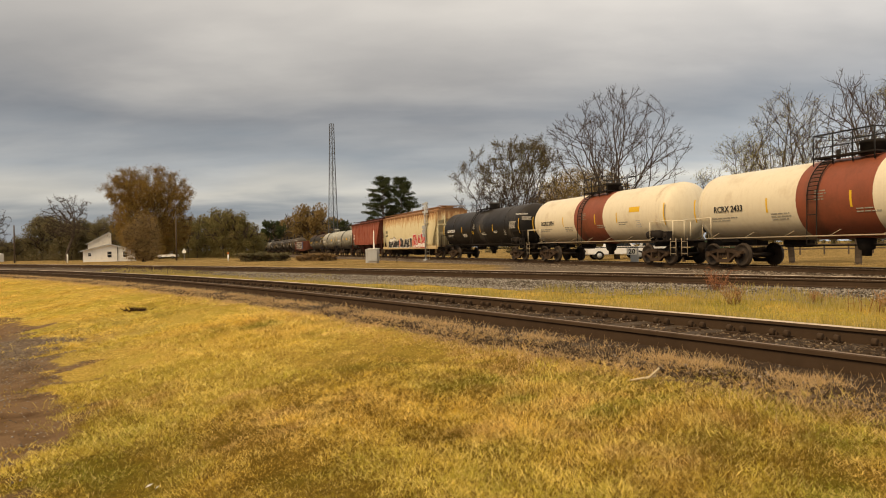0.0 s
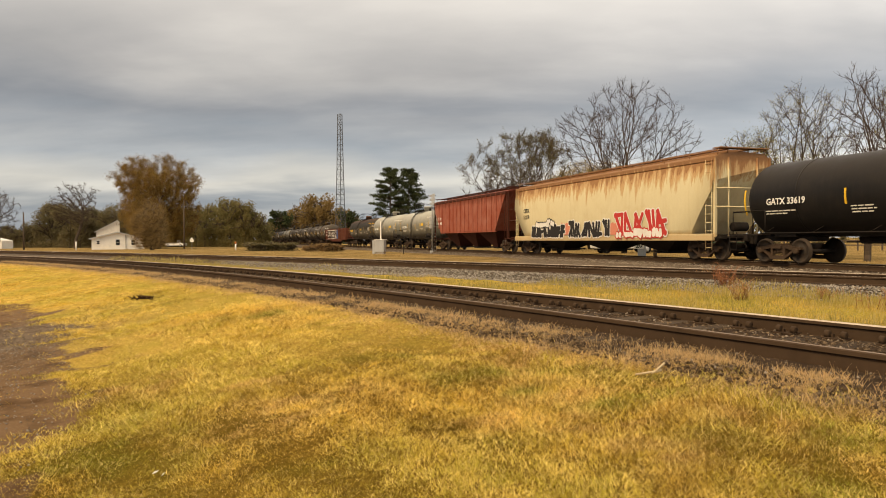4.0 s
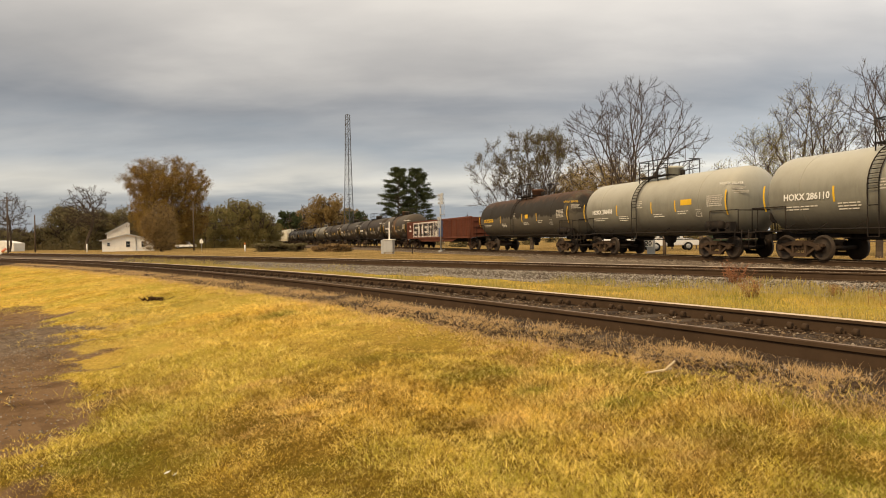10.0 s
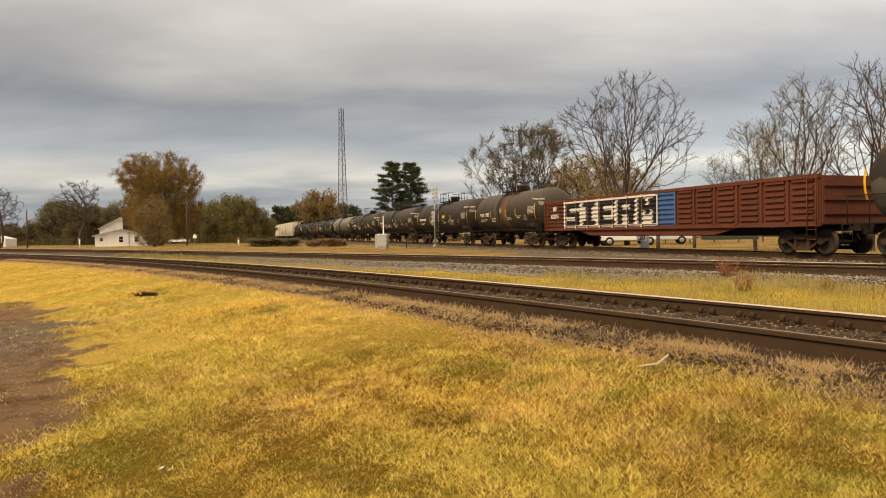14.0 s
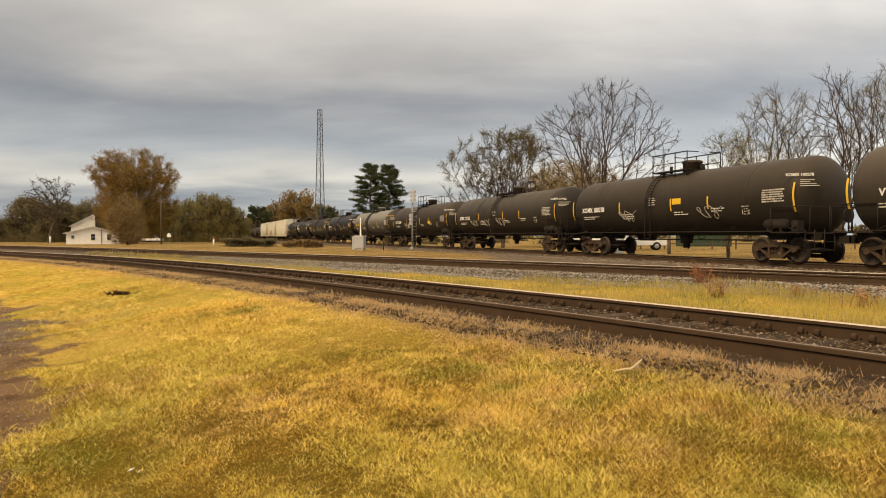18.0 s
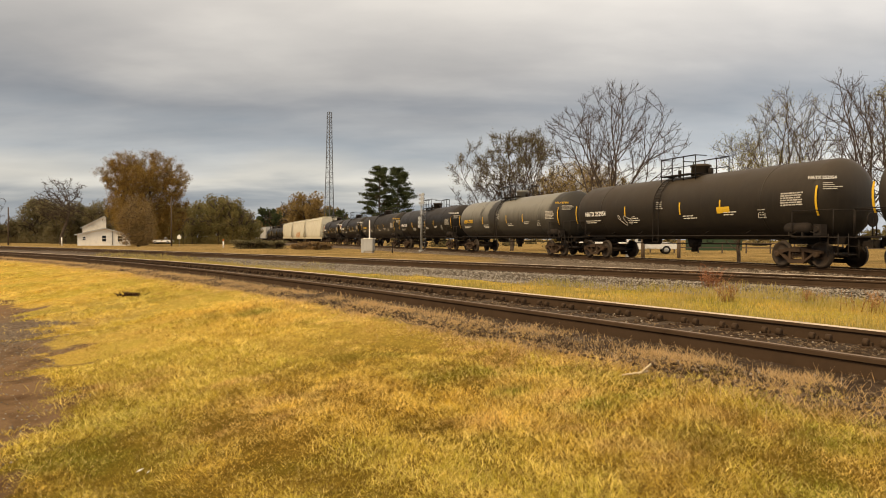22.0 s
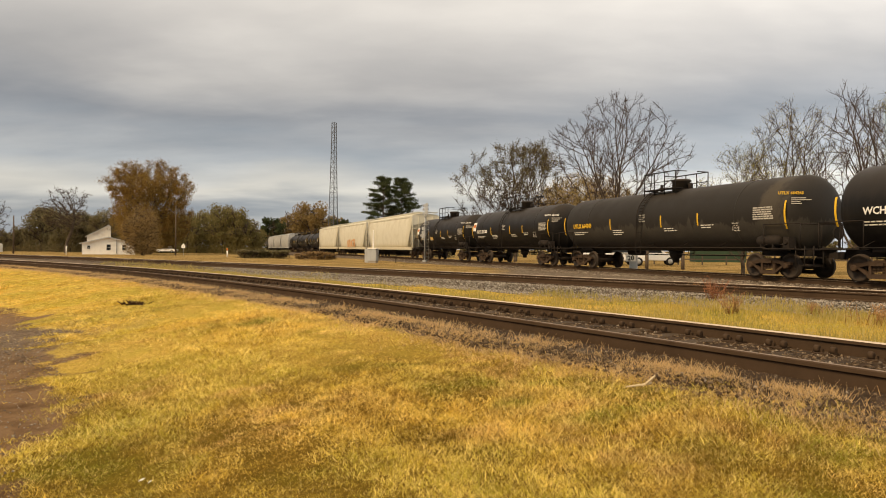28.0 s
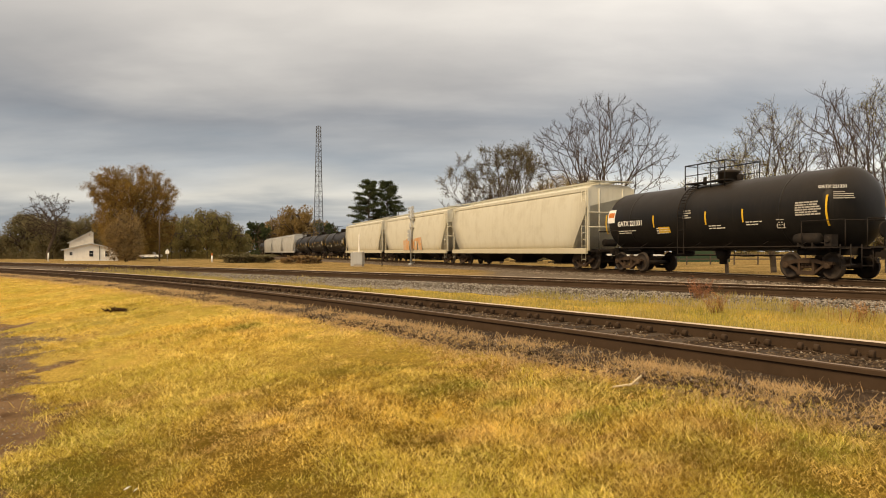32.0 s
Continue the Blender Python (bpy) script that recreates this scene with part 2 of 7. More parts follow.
M_HOPRUST = paint("rusted_yellow_hopper_paint", (0.64, 0.565, 0.36), (0.52, 0.41, 0.23), 0.45, 0.6, rust=(0.34, 0.145, 0.045), rust_amt=0.02,
                   layers=((3.45, 3.75, 4.2, (0.42, 0.20, 0.06), 0.75), (3.95, 4.15, 3.4, (0.24, 0.085, 0.025), 0.9), (4.22, 4.34, 0.5, (0.20, 0.075, 0.028), 0.75), (1.35, 1.05, 0.3, (0.45, 0.28, 0.12), 0.7)))
M_HOPRED = paint("oxide_red_hopper_paint", (0.27, 0.070, 0.042), (0.40, 0.185, 0.14), 0.75, 0.6, layers=((3.75, 4.1, 2.0, (0.14, 0.038, 0.024), 0.75), (2.3, 1.6, 0.6, (0.30, 0.085, 0.052), 0.6)))
M_REDEND = paint("dark_red_hopper_ends", (0.070, 0.024, 0.016), (0.045, 0.022, 0.016), 0.6, 0.7)
M_HOPGREY = paint("grey_hopper_paint", (0.42, 0.42, 0.40), (0.22, 0.20, 0.17), 0.5, 0.55)
M_GONDOLA = paint("gondola_brown_paint", (0.135, 0.046, 0.028), (0.075, 0.032, 0.022), 0.6, 0.65, rust=(0.17, 0.07, 0.035), rust_amt=0.25)
M_UNDER = paint("underframe_grime", (0.020, 0.017, 0.015), (0.050, 0.036, 0.026), 0.7, 0.7, streak=False, scale=3)
M_TRUCK = paint("rusty_cast_truck", (0.060, 0.040, 0.027), (0.10, 0.063, 0.039), 0.7, 0.75, streak=False, scale=3)
M_WHEEL = paint("wheel_steel", (0.052, 0.042, 0.034), (0.105, 0.068, 0.044), 0.6, 0.6, streak=False, scale=4, metal=0.3)
# worn running edge; its gleam is a pale matt colour, not a reflection
M_RAILTOP = paint("rail_head_gleam", (0.52, 0.43, 0.33), (0.32, 0.24, 0.17), 0.35, 0.65, streak=False, scale=2)
M_RAILDULL = paint("dull_rail_head", (0.22, 0.15, 0.095), (0.12, 0.08, 0.05), 0.5, 0.55, streak=False, metal=0.2, scale=2)
M_RAIL = paint("rusty_rail_web", (0.064, 0.040, 0.024), (0.034, 0.022, 0.014), 0.6, 0.75, streak=False, scale=3)
M_TIE = two_tone("weathered_tie_wood", (0.032, 0.022, 0.015), (0.060, 0.043, 0.030), 4, 0.9, 0.6, (0.10, 0.074, 0.052), per="object")
M_YELLOW = paint("yellow_marking", (0.72, 0.43, 0.03), (0.35, 0.2, 0.04), 0.3, 0.5, streak=False)
M_WHITE = paint("white_lettering", (0.78, 0.76, 0.70), (0.5, 0.46, 0.4), 0.35, 0.55, streak=False)
M_DARKLET = paint("black_lettering", (0.02, 0.02, 0.02), (0.05, 0.045, 0.04), 0.3, 0.5, streak=False)
M_FAINT = paint("faint_stencil_print", (0.55, 0.52, 0.45), (0.28, 0.26, 0.23), 0.6, 0.6, streak=False, scale=5)
M_GALV = paint("galvanised_steel", (0.42, 0.43, 0.43), (0.25, 0.24, 0.22), 0.4, 0.5, metal=0.5)
M_STONE = two_tone("ballast_stone", (0.12, 0.10, 0.078), (0.24, 0.21, 0.17), 6, 0.9, 0.5, (0.46, 0.41, 0.34))
M_GREYSTONE = two_tone("brown_grey_ballast", (0.105, 0.080, 0.058), (0.19, 0.15, 0.112), 6, 0.9, 0.5, (0.42, 0.35, 0.27))
M_BED = two_tone("brown_ballast_bed", (0.060, 0.043, 0.030), (0.145, 0.110, 0.080), 14, 0.95, 1.0, (0.145, 0.110, 0.080))
M_SOIL = two_tone("black_track_soil", (0.028, 0.017, 0.010), (0.085, 0.055, 0.034), 9, 0.95, 1.0, (0.085, 0.055, 0.034))
M_BROWNSTONE = two_tone("dirty_ballast", (0.050, 0.031, 0.018), (0.105, 0.070, 0.042), 6, 0.95, 0.9, (0.30, 0.215, 0.135))
M_BARK = two_tone("grey_bark", (0.050, 0.038, 0.028), (0.085, 0.066, 0.050), 5, 0.9, 0.6)
M_TWIG = two_tone("bare_twigs", (0.040, 0.029, 0.021), (0.070, 0.051, 0.037), 5, 0.9, 0.2)


def ground_material():
    m, n, l, b = nodes_of("lawn_and_dirt")
    big = noise_node(n, l, 0.55, 6, 0.6)
    mid = noise_node(n, l, 2.4, 6, 0.65)
    fine = noise_node(n, l, 38, 6, 0.7)
    patch = noise_node(n, l, 0.30, 7, 0.7)
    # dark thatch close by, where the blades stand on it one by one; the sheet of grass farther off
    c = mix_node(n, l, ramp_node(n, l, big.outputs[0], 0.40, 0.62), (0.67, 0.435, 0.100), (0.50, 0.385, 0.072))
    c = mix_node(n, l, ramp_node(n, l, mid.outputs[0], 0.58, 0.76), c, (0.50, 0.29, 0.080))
    # the thatch brown is deepened to hold the shade between blades
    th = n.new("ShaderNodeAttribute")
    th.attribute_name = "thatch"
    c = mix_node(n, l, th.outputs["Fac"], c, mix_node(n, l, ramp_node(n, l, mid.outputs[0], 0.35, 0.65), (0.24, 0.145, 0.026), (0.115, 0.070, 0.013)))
    lu = n.new("ShaderNodeAttribute")
    lu.attribute_name = "lush"
    c = mix_node(n, l, lu.outputs["Fac"], c, (0.15, 0.125, 0.016))
    dr = n.new("ShaderNodeAttribute")
    dr.attribute_name = "dry"
    c = mix_node(n, l, dr.outputs["Fac"], c, mix_node(n, l, ramp_node(n, l, patch.outputs[0], 0.42, 0.60), (0.45, 0.30, 0.12), (0.20, 0.14, 0.055)))
    # fine dark flecks put shaded gaps of the grass into the colour
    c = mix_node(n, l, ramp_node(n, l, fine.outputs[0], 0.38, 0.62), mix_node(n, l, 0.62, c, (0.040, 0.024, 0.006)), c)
    at = n.new("ShaderNodeAttribute")
    at.attribute_name = "bare"
    add = n.new("ShaderNodeMath")
    add.operation = "ADD"
    l.new(at.outputs["Fac"], add.inputs[0])
    k = n.new("ShaderNodeMath")
    k.operation = "MULTIPLY_ADD"
    k.inputs[1].default_value, k.inputs[2].default_value = 1.3, -0.65
    l.new(mid.outputs[0], k.inputs[0])
    l.new(k.outputs[0], add.inputs[1])
    dirtc = mix_node(n, l, fine.outputs[0], (0.125, 0.073, 0.038), (0.26, 0.165, 0.092))
    dirtc = mix_node(n, l, ramp_node(n, l, mid.outputs[0], 0.45, 0.66), dirtc, (0.095, 0.055, 0.029))
    c = mix_node(n, l, ramp_node(n, l, add.outputs[0], 0.40, 0.60), c, dirtc)
    sy = n.new("ShaderNodeAttribute")
    sy.attribute_name = "stony"
    grit = noise_node(n, l, 16, 6, 0.75)
    c = mix_node(n, l, sy.outputs["Fac"], c, mix_node(n, l, ramp_node(n, l, grit.outputs[0], 0.36, 0.66), (0.040, 0.029, 0.020), (0.27, 0.215, 0.160)))
    l.new(c, b.inputs["Base Color"])
    b.inputs["Roughness"].default_value = 1.0
    b.inputs["Specular IOR Level"].default_value = 0.0
    bump_node(n, l, b, fine.outputs[0], 0.7, 0.03)
    return m


M_GROUND = ground_material()

# ---- mesh tools ----


def part(name, bm, material, parent=None, label="", m=None):
    """Links a bmesh (or a ready mesh) as one object."""
    me = bm
    if isinstance(bm, bmesh.types.BMesh):
        me = bpy.data.meshes.new(name)
        bm.to_mesh(me)
        bm.free()
    if material and not me.materials:
        for k in (material if isinstance(material, (list, tuple)) else (material,)):
            me.materials.append(k)
    ob = new(name, me)
    if parent:
        ob.parent = parent
    if m is not None:
        ob.matrix_basis = m
    if label:
        ob["label"] = label
    return ob


def thing(name, label, category, group="", kind="", m=None):
    ob = new(name)
    ob.empty_display_size = 0.3
    if m is not None:
        ob.matrix_basis = m
    return tagged(ob, label, category, group, kind)


def box(bm, x, y, z, sx, sy, sz, m=None, mi=0):
    """A block centred at x, y, z."""
    v = [bm.verts.new((x + a * sx / 2, y + b * sy / 2, z + c * sz / 2)) for a in (-1, 1) for b in (-1, 1) for c in (-1, 1)]
    if m is not None:
        for k in v:
            k.co = m @ k.co
    for f in ((0, 1, 3, 2), (4, 6, 7, 5), (0, 4, 5, 1), (2, 3, 7, 6), (0, 2, 6, 4), (1, 5, 7, 3)):
        bm.faces.new([v[i] for i in f]).material_index = mi
    return bm


def rod(bm, a, b, r, seg=6, r2=None, cap=True):
    """A round bar from a to b."""
    a, b = Vector(a), Vector(b)
    d = (b - a).normalized()
    u = d.orthogonal().normalized()
    w = d.cross(u)
    r2 = r if r2 is None else r2
    ra, rb = [], []
    for i in range(seg):
        t = 2 * math.pi * i / seg
        o = u * math.cos(t) + w * math.sin(t)
        ra.append(bm.verts.new(a + o * r))
        rb.append(bm.verts.new(b + o * r2))
    for i in range(seg):
        j = (i + 1) % seg
        f = bm.faces.new((ra[i], ra[j], rb[j], rb[i]))
        f.smooth = True
    if cap:
        bm.faces.new(ra[::-1])
        bm.faces.new(rb)
    return bm


def lathe(bm, prof, seg=32, axis="x", at=(0, 0, 0), mi=None):
    """Turns a profile of (position on the axis, radius) round it."""
    rings = []
    for p, r in prof:
        ring = []
        for i in range(seg):
            t = 2 * math.pi * i / seg
            c, s = math.cos(t) * r, math.sin(t) * r
            co = (p, c, s) if axis == "x" else (c, p, s) if axis == "y" else (c, s, p)
            ring.append(bm.verts.new((co[0] + at[0], co[1] + at[1], co[2] + at[2])))
        rings.append(ring)
    for q, (ra, rb) in enumerate(zip(rings, rings[1:])):
        for i in range(seg):
            j = (i + 1) % seg
            f = bm.faces.new((ra[i], ra[j], rb[j], rb[i]))
            f.smooth = True
            if mi:
                f.material_index = mi(q)
    bm.faces.new(rings[0][::-1])
    bm.faces.new(rings[-1])
    return bm


def prism(bm, outline, y0, y1, mi=0):
    """An outline in x, z pulled from y0 to y1."""
    a = [bm.verts.new((x, y0, z)) for x, z in outline]
    b = [bm.verts.new((x, y1, z)) for x, z in outline]
    bm.faces.new(a).material_index = mi
    bm.faces.new(b[::-1]).material_index = mi
    for i in range(len(a)):
        j = (i + 1) % len(a)
        bm.faces.new((a[j], a[i], b[i], b[j])).material_index = mi
    return bm


def B():
    return bmesh.new()


def soup(name, verts, faces, material, parent=None, m=None):
    """One object from numpy arrays of vertices and equal-sized faces."""
    me = bpy.data.meshes.new(name)
    k = faces.shape[1]
    me.vertices.add(len(verts))
    me.vertices.foreach_set("co", np.asarray(verts, np.float32).ravel())
    me.loops.add(faces.size)
    me.loops.foreach_set("vertex_index", np.asarray(faces, np.int32).ravel())
    me.polygons.add(len(faces))
    me.polygons.foreach_set("loop_start", np.arange(0, faces.size, k, dtype=np.int32))
    me.update(calc_edges=True)
    me.materials.append(material)
    return part(name, me, None, parent, "", m)


def writing(name, text, size, material, parent, m, label=""):
    """Words as a thin mesh; they read along x and stand along y of the pose m."""
    cu = bpy.data.curves.new(name, "FONT")
    cu.body, cu.size, cu.extrude, cu.align_x, cu.resolution_u = text, size, 0.004, "CENTER", 2
    cu.offset = size * 0.022
    tmp = bpy.data.objects.new(name, cu)
    scene.collection.objects.link(tmp)
    me = bpy.data.meshes.new_from_object(tmp)
    bpy.data.objects.remove(tmp)
    bpy.data.curves.remove(cu)
    me.name = name
    me.materials.clear()
    return part(name, me, material, parent, label, m)


# ---- the plan: three tracks and the lie of the land ----
RAIL_H = 0.18
NEAR = dict(x=-0.40, y=10.7, th=0.621, k=0.0080, z=0.68)
MID = dict(x=2.18, y=23.04, th=0.770, k=0.0021, z=0.60)
TRAIN_Z = 0.48
TR_A, TR_B = 23.05, -0.3621
PHI = math.atan(-TR_B)
BEND, BEND_R = -305.0, 320.0
SPEED = 9.17


def arc(p, s):
    a = p["th"] + p["k"] * s
    return p["x"] + (math.cos(a) - math.cos(p["th"])) / p["k"], p["y"] + (math.sin(a) - math.sin(p["th"])) / p["k"], a


def near_pt(s):
    """Place and heading (from +y towards -x) of the near track."""
    return arc(NEAR, s)


def mid_pt(s):
    return arc(MID, s)


def train_pt(s):
    """Place and heading of the main track; s grows towards the viewer."""
    if s >= BEND:
        return TR_A + s * math.sin(PHI), -s * math.cos(PHI), PHI
    q = (BEND - s) / BEND_R
    x0, y0 = TR_A + BEND * math.sin(PHI), -BEND * math.cos(PHI)
    a = PHI - q
    return x0 + BEND_R * (math.cos(PHI) - math.cos(a)), y0 + BEND_R * (math.sin(PHI) - math.sin(a)), a


NEAR_LINE = np.array([near_pt(s)[:2] for s in np.linspace(-40, 78, 80)])
MID_LINE = np.array([mid_pt(s)[:2] for s in np.linspace(-60, 110, 60)])
TRAIN_LINE = np.array([train_pt(s)[:2] for s in [345, *np.linspace(-300, -600, 24)]])


def dist_to(line, x, y):
    """How far points lie from a track, and on which side (positive: the far side)."""
    x, y = np.atleast_1d(x), np.atleast_1d(y)
    out, side = np.full(len(x), 1e9), np.zeros(len(x))
    d = line[1:] - line[:-1]
    n = np.hypot(d[:, 0], d[:, 1])
    for (ax, ay), (dx, dy), ln in zip(line[:-1], d, n):
        t = np.clip(((x - ax) * dx + (y - ay) * dy) / ln ** 2, 0, 1)
        q = np.hypot(x - ax - t * dx, y - ay - t * dy)
        k = q < out
        out[k] = q[k]
        side[k] = np.sign((x - ax)[k] * dy - (y - ay)[k] * dx)
    return out, side


def smooth(a, b, v):
    t = np.clip((v - a) / (b - a), 0, 1)
    return t * t * (3 - 2 * t)


def wave(x, y):
    """Gentle unevenness of the soil."""
    return (0.020 * np.sin(1.9 * x + 0.7 * y) + 0.018 * np.sin(-1.1 * x + 2.3 * y + 1.0)
            + 0.012 * np.sin(4.1 * x - 3.3 * y + 2.0) + 0.008 * np.sin(6.7 * x + 5.9 * y))


def ground_z(x, y):
    x, y = np.atleast_1d(np.asarray(x, float)), np.atleast_1d(np.asarray(y, float))
    dn, sn = dist_to(NEAR_LINE, x, y)
    sd = np.where(sn >= 0, 1.0, -1.0) * dn
    z = 0.50 * smooth(-6.5, -1.3, sd)
    r = np.hypot(x, y)
    z = z - 0.25 * smooth(1.6, 3.2, sd)
    z = z - 0.12 * smooth(28, 70, r) - 0.40 * smooth(70, 170, r)
    near = 1 - smooth(14, 45, r)
    return z + wave(x, y) * near * (0.35 + 0.65 * smooth(1.4, 2.6, dn))


def spot(a, b):
    """Where the sight line x/y = a, rise b per metre ahead meets the ground."""
    y = 3.0
    while y < 400 and EYE[2] + b * y > float(ground_z(a * y, y)[0]):
        y += 0.05
    return a * y, y


def surface_z(x, y):
    """Height of the soil or, beside the near track, of its shoulder."""
    d, sd = dist_to(NEAR_LINE, x, y)
    dm, _ = dist_to(MID_LINE, x, y)
    z = np.maximum(ground_z(x, y), np.interp(dm, [1.6, 2.9, 2.95], [0.38, 0.08, -9]))
    return np.maximum(z, np.interp(d, [0.84, 1.30, 1.95, 2.0], [0.54, 0.525, 0.42, -9]))

# ---- ground ----


def bare_amount(x, y):
    """Where soil shows: the worn patch beside the drive, and under the tracks."""
    edge = np.interp(y, [0, 3.9, 4.2, 4.5, 5.2, 6.0, 6.6, 7.9, 9.7, 12.1, 14.2, 20], [-2.5, -2.65, -2.8, -2.9, -2.95, -3.3, -3.7, -4.45, -5.55, -7.35, -8.9, -14])
    a = smooth(0.5, -0.45, x - edge + 0.14 * np.sin(2.9 * y) + 0.14 * np.sin(7.1 * y + x) + 0.32 * mottle(x, y, 0.5, 30) + 0.22 * mottle(x, y, 0.17, 35)) * smooth(17, 12.5, y) * (1 - 0.35 * smooth(4.9, 4.3, y))
    dn, _ = dist_to(NEAR_LINE, x, y)
    dm, _ = dist_to(MID_LINE, x, y)
    return np.maximum.reduce([a, 0.85 * smooth(2.0, 1.5, dn), 0.9 * smooth(2.6, 1.9, dm)])


def worn_amount(x, y):
    """Brown, thin places of the lawn."""
    out = np.zeros(len(x))
    for cx, cy, sx, sy in ((1.03, 3.6, 0.45, 0.2), (0.83, 4.0, 0.4, 0.16), (1.25, 3.37, 0.4, 0.15), (0.2, 4.2, 0.35, 0.18), (-2.1, 12.0, 1.6, 0.7), (-1.65, 5.7, 0.4, 0.2), (-1.15, 5.0, 0.6, 0.3),
                           (-1.5, 15.0, 2.2, 1.2), (-6.4, 17.0, 2.5, 1.5), (-1.4, 4.6, 0.6, 0.3), (0.6, 4.55, 0.3, 0.14), (-4.0, 8.2, 0.8, 0.8), (-3.0, 6.2, 0.45, 0.5)):
        out = np.maximum(out, np.exp(-((x - cx) / sx) ** 2 - ((y - cy) / sy) ** 2))
    dn, sn = dist_to(NEAR_LINE, x, y)
    out = np.maximum(out, smooth(3.3, 1.7, dn + 0.5 * mottle(x, y, 0.9, 31)) * 0.9)
    return np.clip(out * (0.8 + 0.7 * mottle(x, y, 0.28, 32) + 0.4 * mottle(x, y, 0.1, 33)), 0, 1)


def mottle(x, y, size, seed):
    """Soft irregular patches of about that size, -1 to 1."""
    rng = np.random.default_rng(seed)
    out = np.zeros(len(x))
    for _ in range(14):
        a, k, p = rng.uniform(0, 6.283), rng.uniform(0.6, 1.7) * 3.1416 / size, rng.uniform(0, 6.283)
        out += np.sin((np.cos(a) * x + np.sin(a) * y) * k + p)
    return np.clip(out / 5.2, -1, 1)


def stony_amount(x, y):
    """Gravel between the middle and the main track."""
    dm, sm = dist_to(MID_LINE, x, y)
    dt, st = dist_to(TRAIN_LINE, x, y)
    gap = np.where((sm > 0) & (st < 0), 1.0, 0.0) * smooth(0.03, 0.09, x / np.maximum(y, 1)) * smooth(75, 50, y)
    dn, _ = dist_to(NEAR_LINE, x, y)
    return np.maximum.reduce([gap, 0.9 * smooth(1.9, 1.4, dn), 0.75 * np.exp(-((x + 6.6) / 1.7) ** 2 - ((y - 9.6) / 2.2) ** 2), smooth(3.1, 2.3, dm), smooth(3.6, 2.6, dt)])


def lush_amount(x, y):
    """Greener, damper patches of the lawn."""
    out = np.zeros(len(x))
    for cx, cy, sx, sy, most in ((0.3, 5.4, 0.4, 0.22, 0.75), (0.8, 5.2, 0.45, 0.25, 0.9), (1.2, 4.6, 0.45, 0.25, 1.0), (0.93, 4.42, 0.3, 0.15, 0.9), (1.75, 4.7, 0.5, 0.35, 0.8), (2.1, 4.1, 0.45, 0.35, 0.95),
                                 (1.8, 3.5, 0.4, 0.25, 0.85), (1.65, 3.05, 0.4, 0.25, 0.9), (1.2, 3.1, 0.25, 0.15, 0.7), (-0.1, 5.3, 0.3, 0.2, 0.6), (0.35, 4.8, 0.25, 0.13, 0.8), (-1.9, 4.5, 0.2, 0.14, 1.3),
                                 (-2.3, 4.5, 0.5, 0.4, 0.85), (-2.2, 4.05, 0.6, 0.35, 0.9), (-1.7, 3.85, 0.4, 0.25, 0.7), (-2.6, 5.3, 0.35, 0.3, 0.7), (-2.6, 9.4, 0.9, 0.5, 0.6), (-1.5, 8.2, 0.6, 0.4, 0.6),
                                 (-5.1, 12.3, 1.6, 0.6, 0.5), (-0.2, 3.3, 0.4, 0.16, 0.6), (0.1, 3.9, 0.3, 0.16, 0.6), (-0.7, 3.8, 0.35, 0.16, 0.6), (-0.7, 6.2, 0.5, 0.25, 0.5), (1.9, 3.8, 0.9, 0.6, 0.6), (1.1, 4.9, 0.9, 0.4, 0.5), (0.7, 3.2, 0.35, 0.15, 0.6)):
        out = np.maximum(out, most * np.exp(-((x - cx) / sx) ** 2 - ((y - cy) / sy) ** 2))
    return np.clip(out * (0.75 + 0.9 * mottle(x, y, 0.35, 15) + 0.5 * mottle(x, y, 0.11, 16)), 0, 1)


def build_ground():
    def axis(lo, hi, step, far):
        core = list(np.arange(lo, hi, step))
        out, d, v = [], step, hi
        while v < far:
            out.append(v)
            d *= 1.13
            v += d
        neg, d, v = [], step, lo
        while v > -far:
            d *= 1.13
            v -= d
            neg.append(v)
        return np.array(neg[::-1] + core + out + [far])
    xs, ys = axis(-16, 16, 0.22, 3500), axis(1, 30, 0.22, 3500)
    X, Y = np.meshgrid(xs, ys)
    x, y = X.ravel(), Y.ravel()
    z = ground_z(x, y)
    for line, drop, w in ((NEAR_LINE, 0.40, 1.3), (MID_LINE, 0.28, 1.5), (TRAIN_LINE, 0.10, 1.6)):
        d, _ = dist_to(line, x, y)
        z = np.where(d < w, np.minimum(z, drop), z)
    nx, ny = len(xs), len(ys)
    i = np.arange(nx * ny).reshape(ny, nx)
    f = np.stack([i[:-1, :-1], i[:-1, 1:], i[1:, 1:], i[1:, :-1]], -1).reshape(-1, 4)
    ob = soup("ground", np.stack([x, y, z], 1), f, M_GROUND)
    at = ob.data.attributes.new("bare", "FLOAT", "POINT")
    at.data.foreach_set("value", bare_amount(x, y).astype(np.float32))
    at = ob.data.attributes.new("lush", "FLOAT", "POINT")
    at.data.foreach_set("value", lush_amount(x, y).astype(np.float32))
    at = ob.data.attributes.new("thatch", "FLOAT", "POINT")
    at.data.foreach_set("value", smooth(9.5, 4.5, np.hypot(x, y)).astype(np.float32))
    at = ob.data.attributes.new("stony", "FLOAT", "POINT")
    at.data.foreach_set("value", stony_amount(x, y).astype(np.float32))
    at = ob.data.attributes.new("dry", "FLOAT", "POINT")
    dm, sm = dist_to(MID_LINE, x, y)
    at.data.foreach_set("value", np.where((sm > 0) | (np.hypot(x, y) > 60), 1.0, 0.0).astype(np.float32))
    ob.data.polygons.foreach_set("use_smooth", np.ones(len(f), bool))
    tagged(ob, "autumn lawn of yellow and green grass with worn brown soil", "ground", kind="structure")


build_ground()


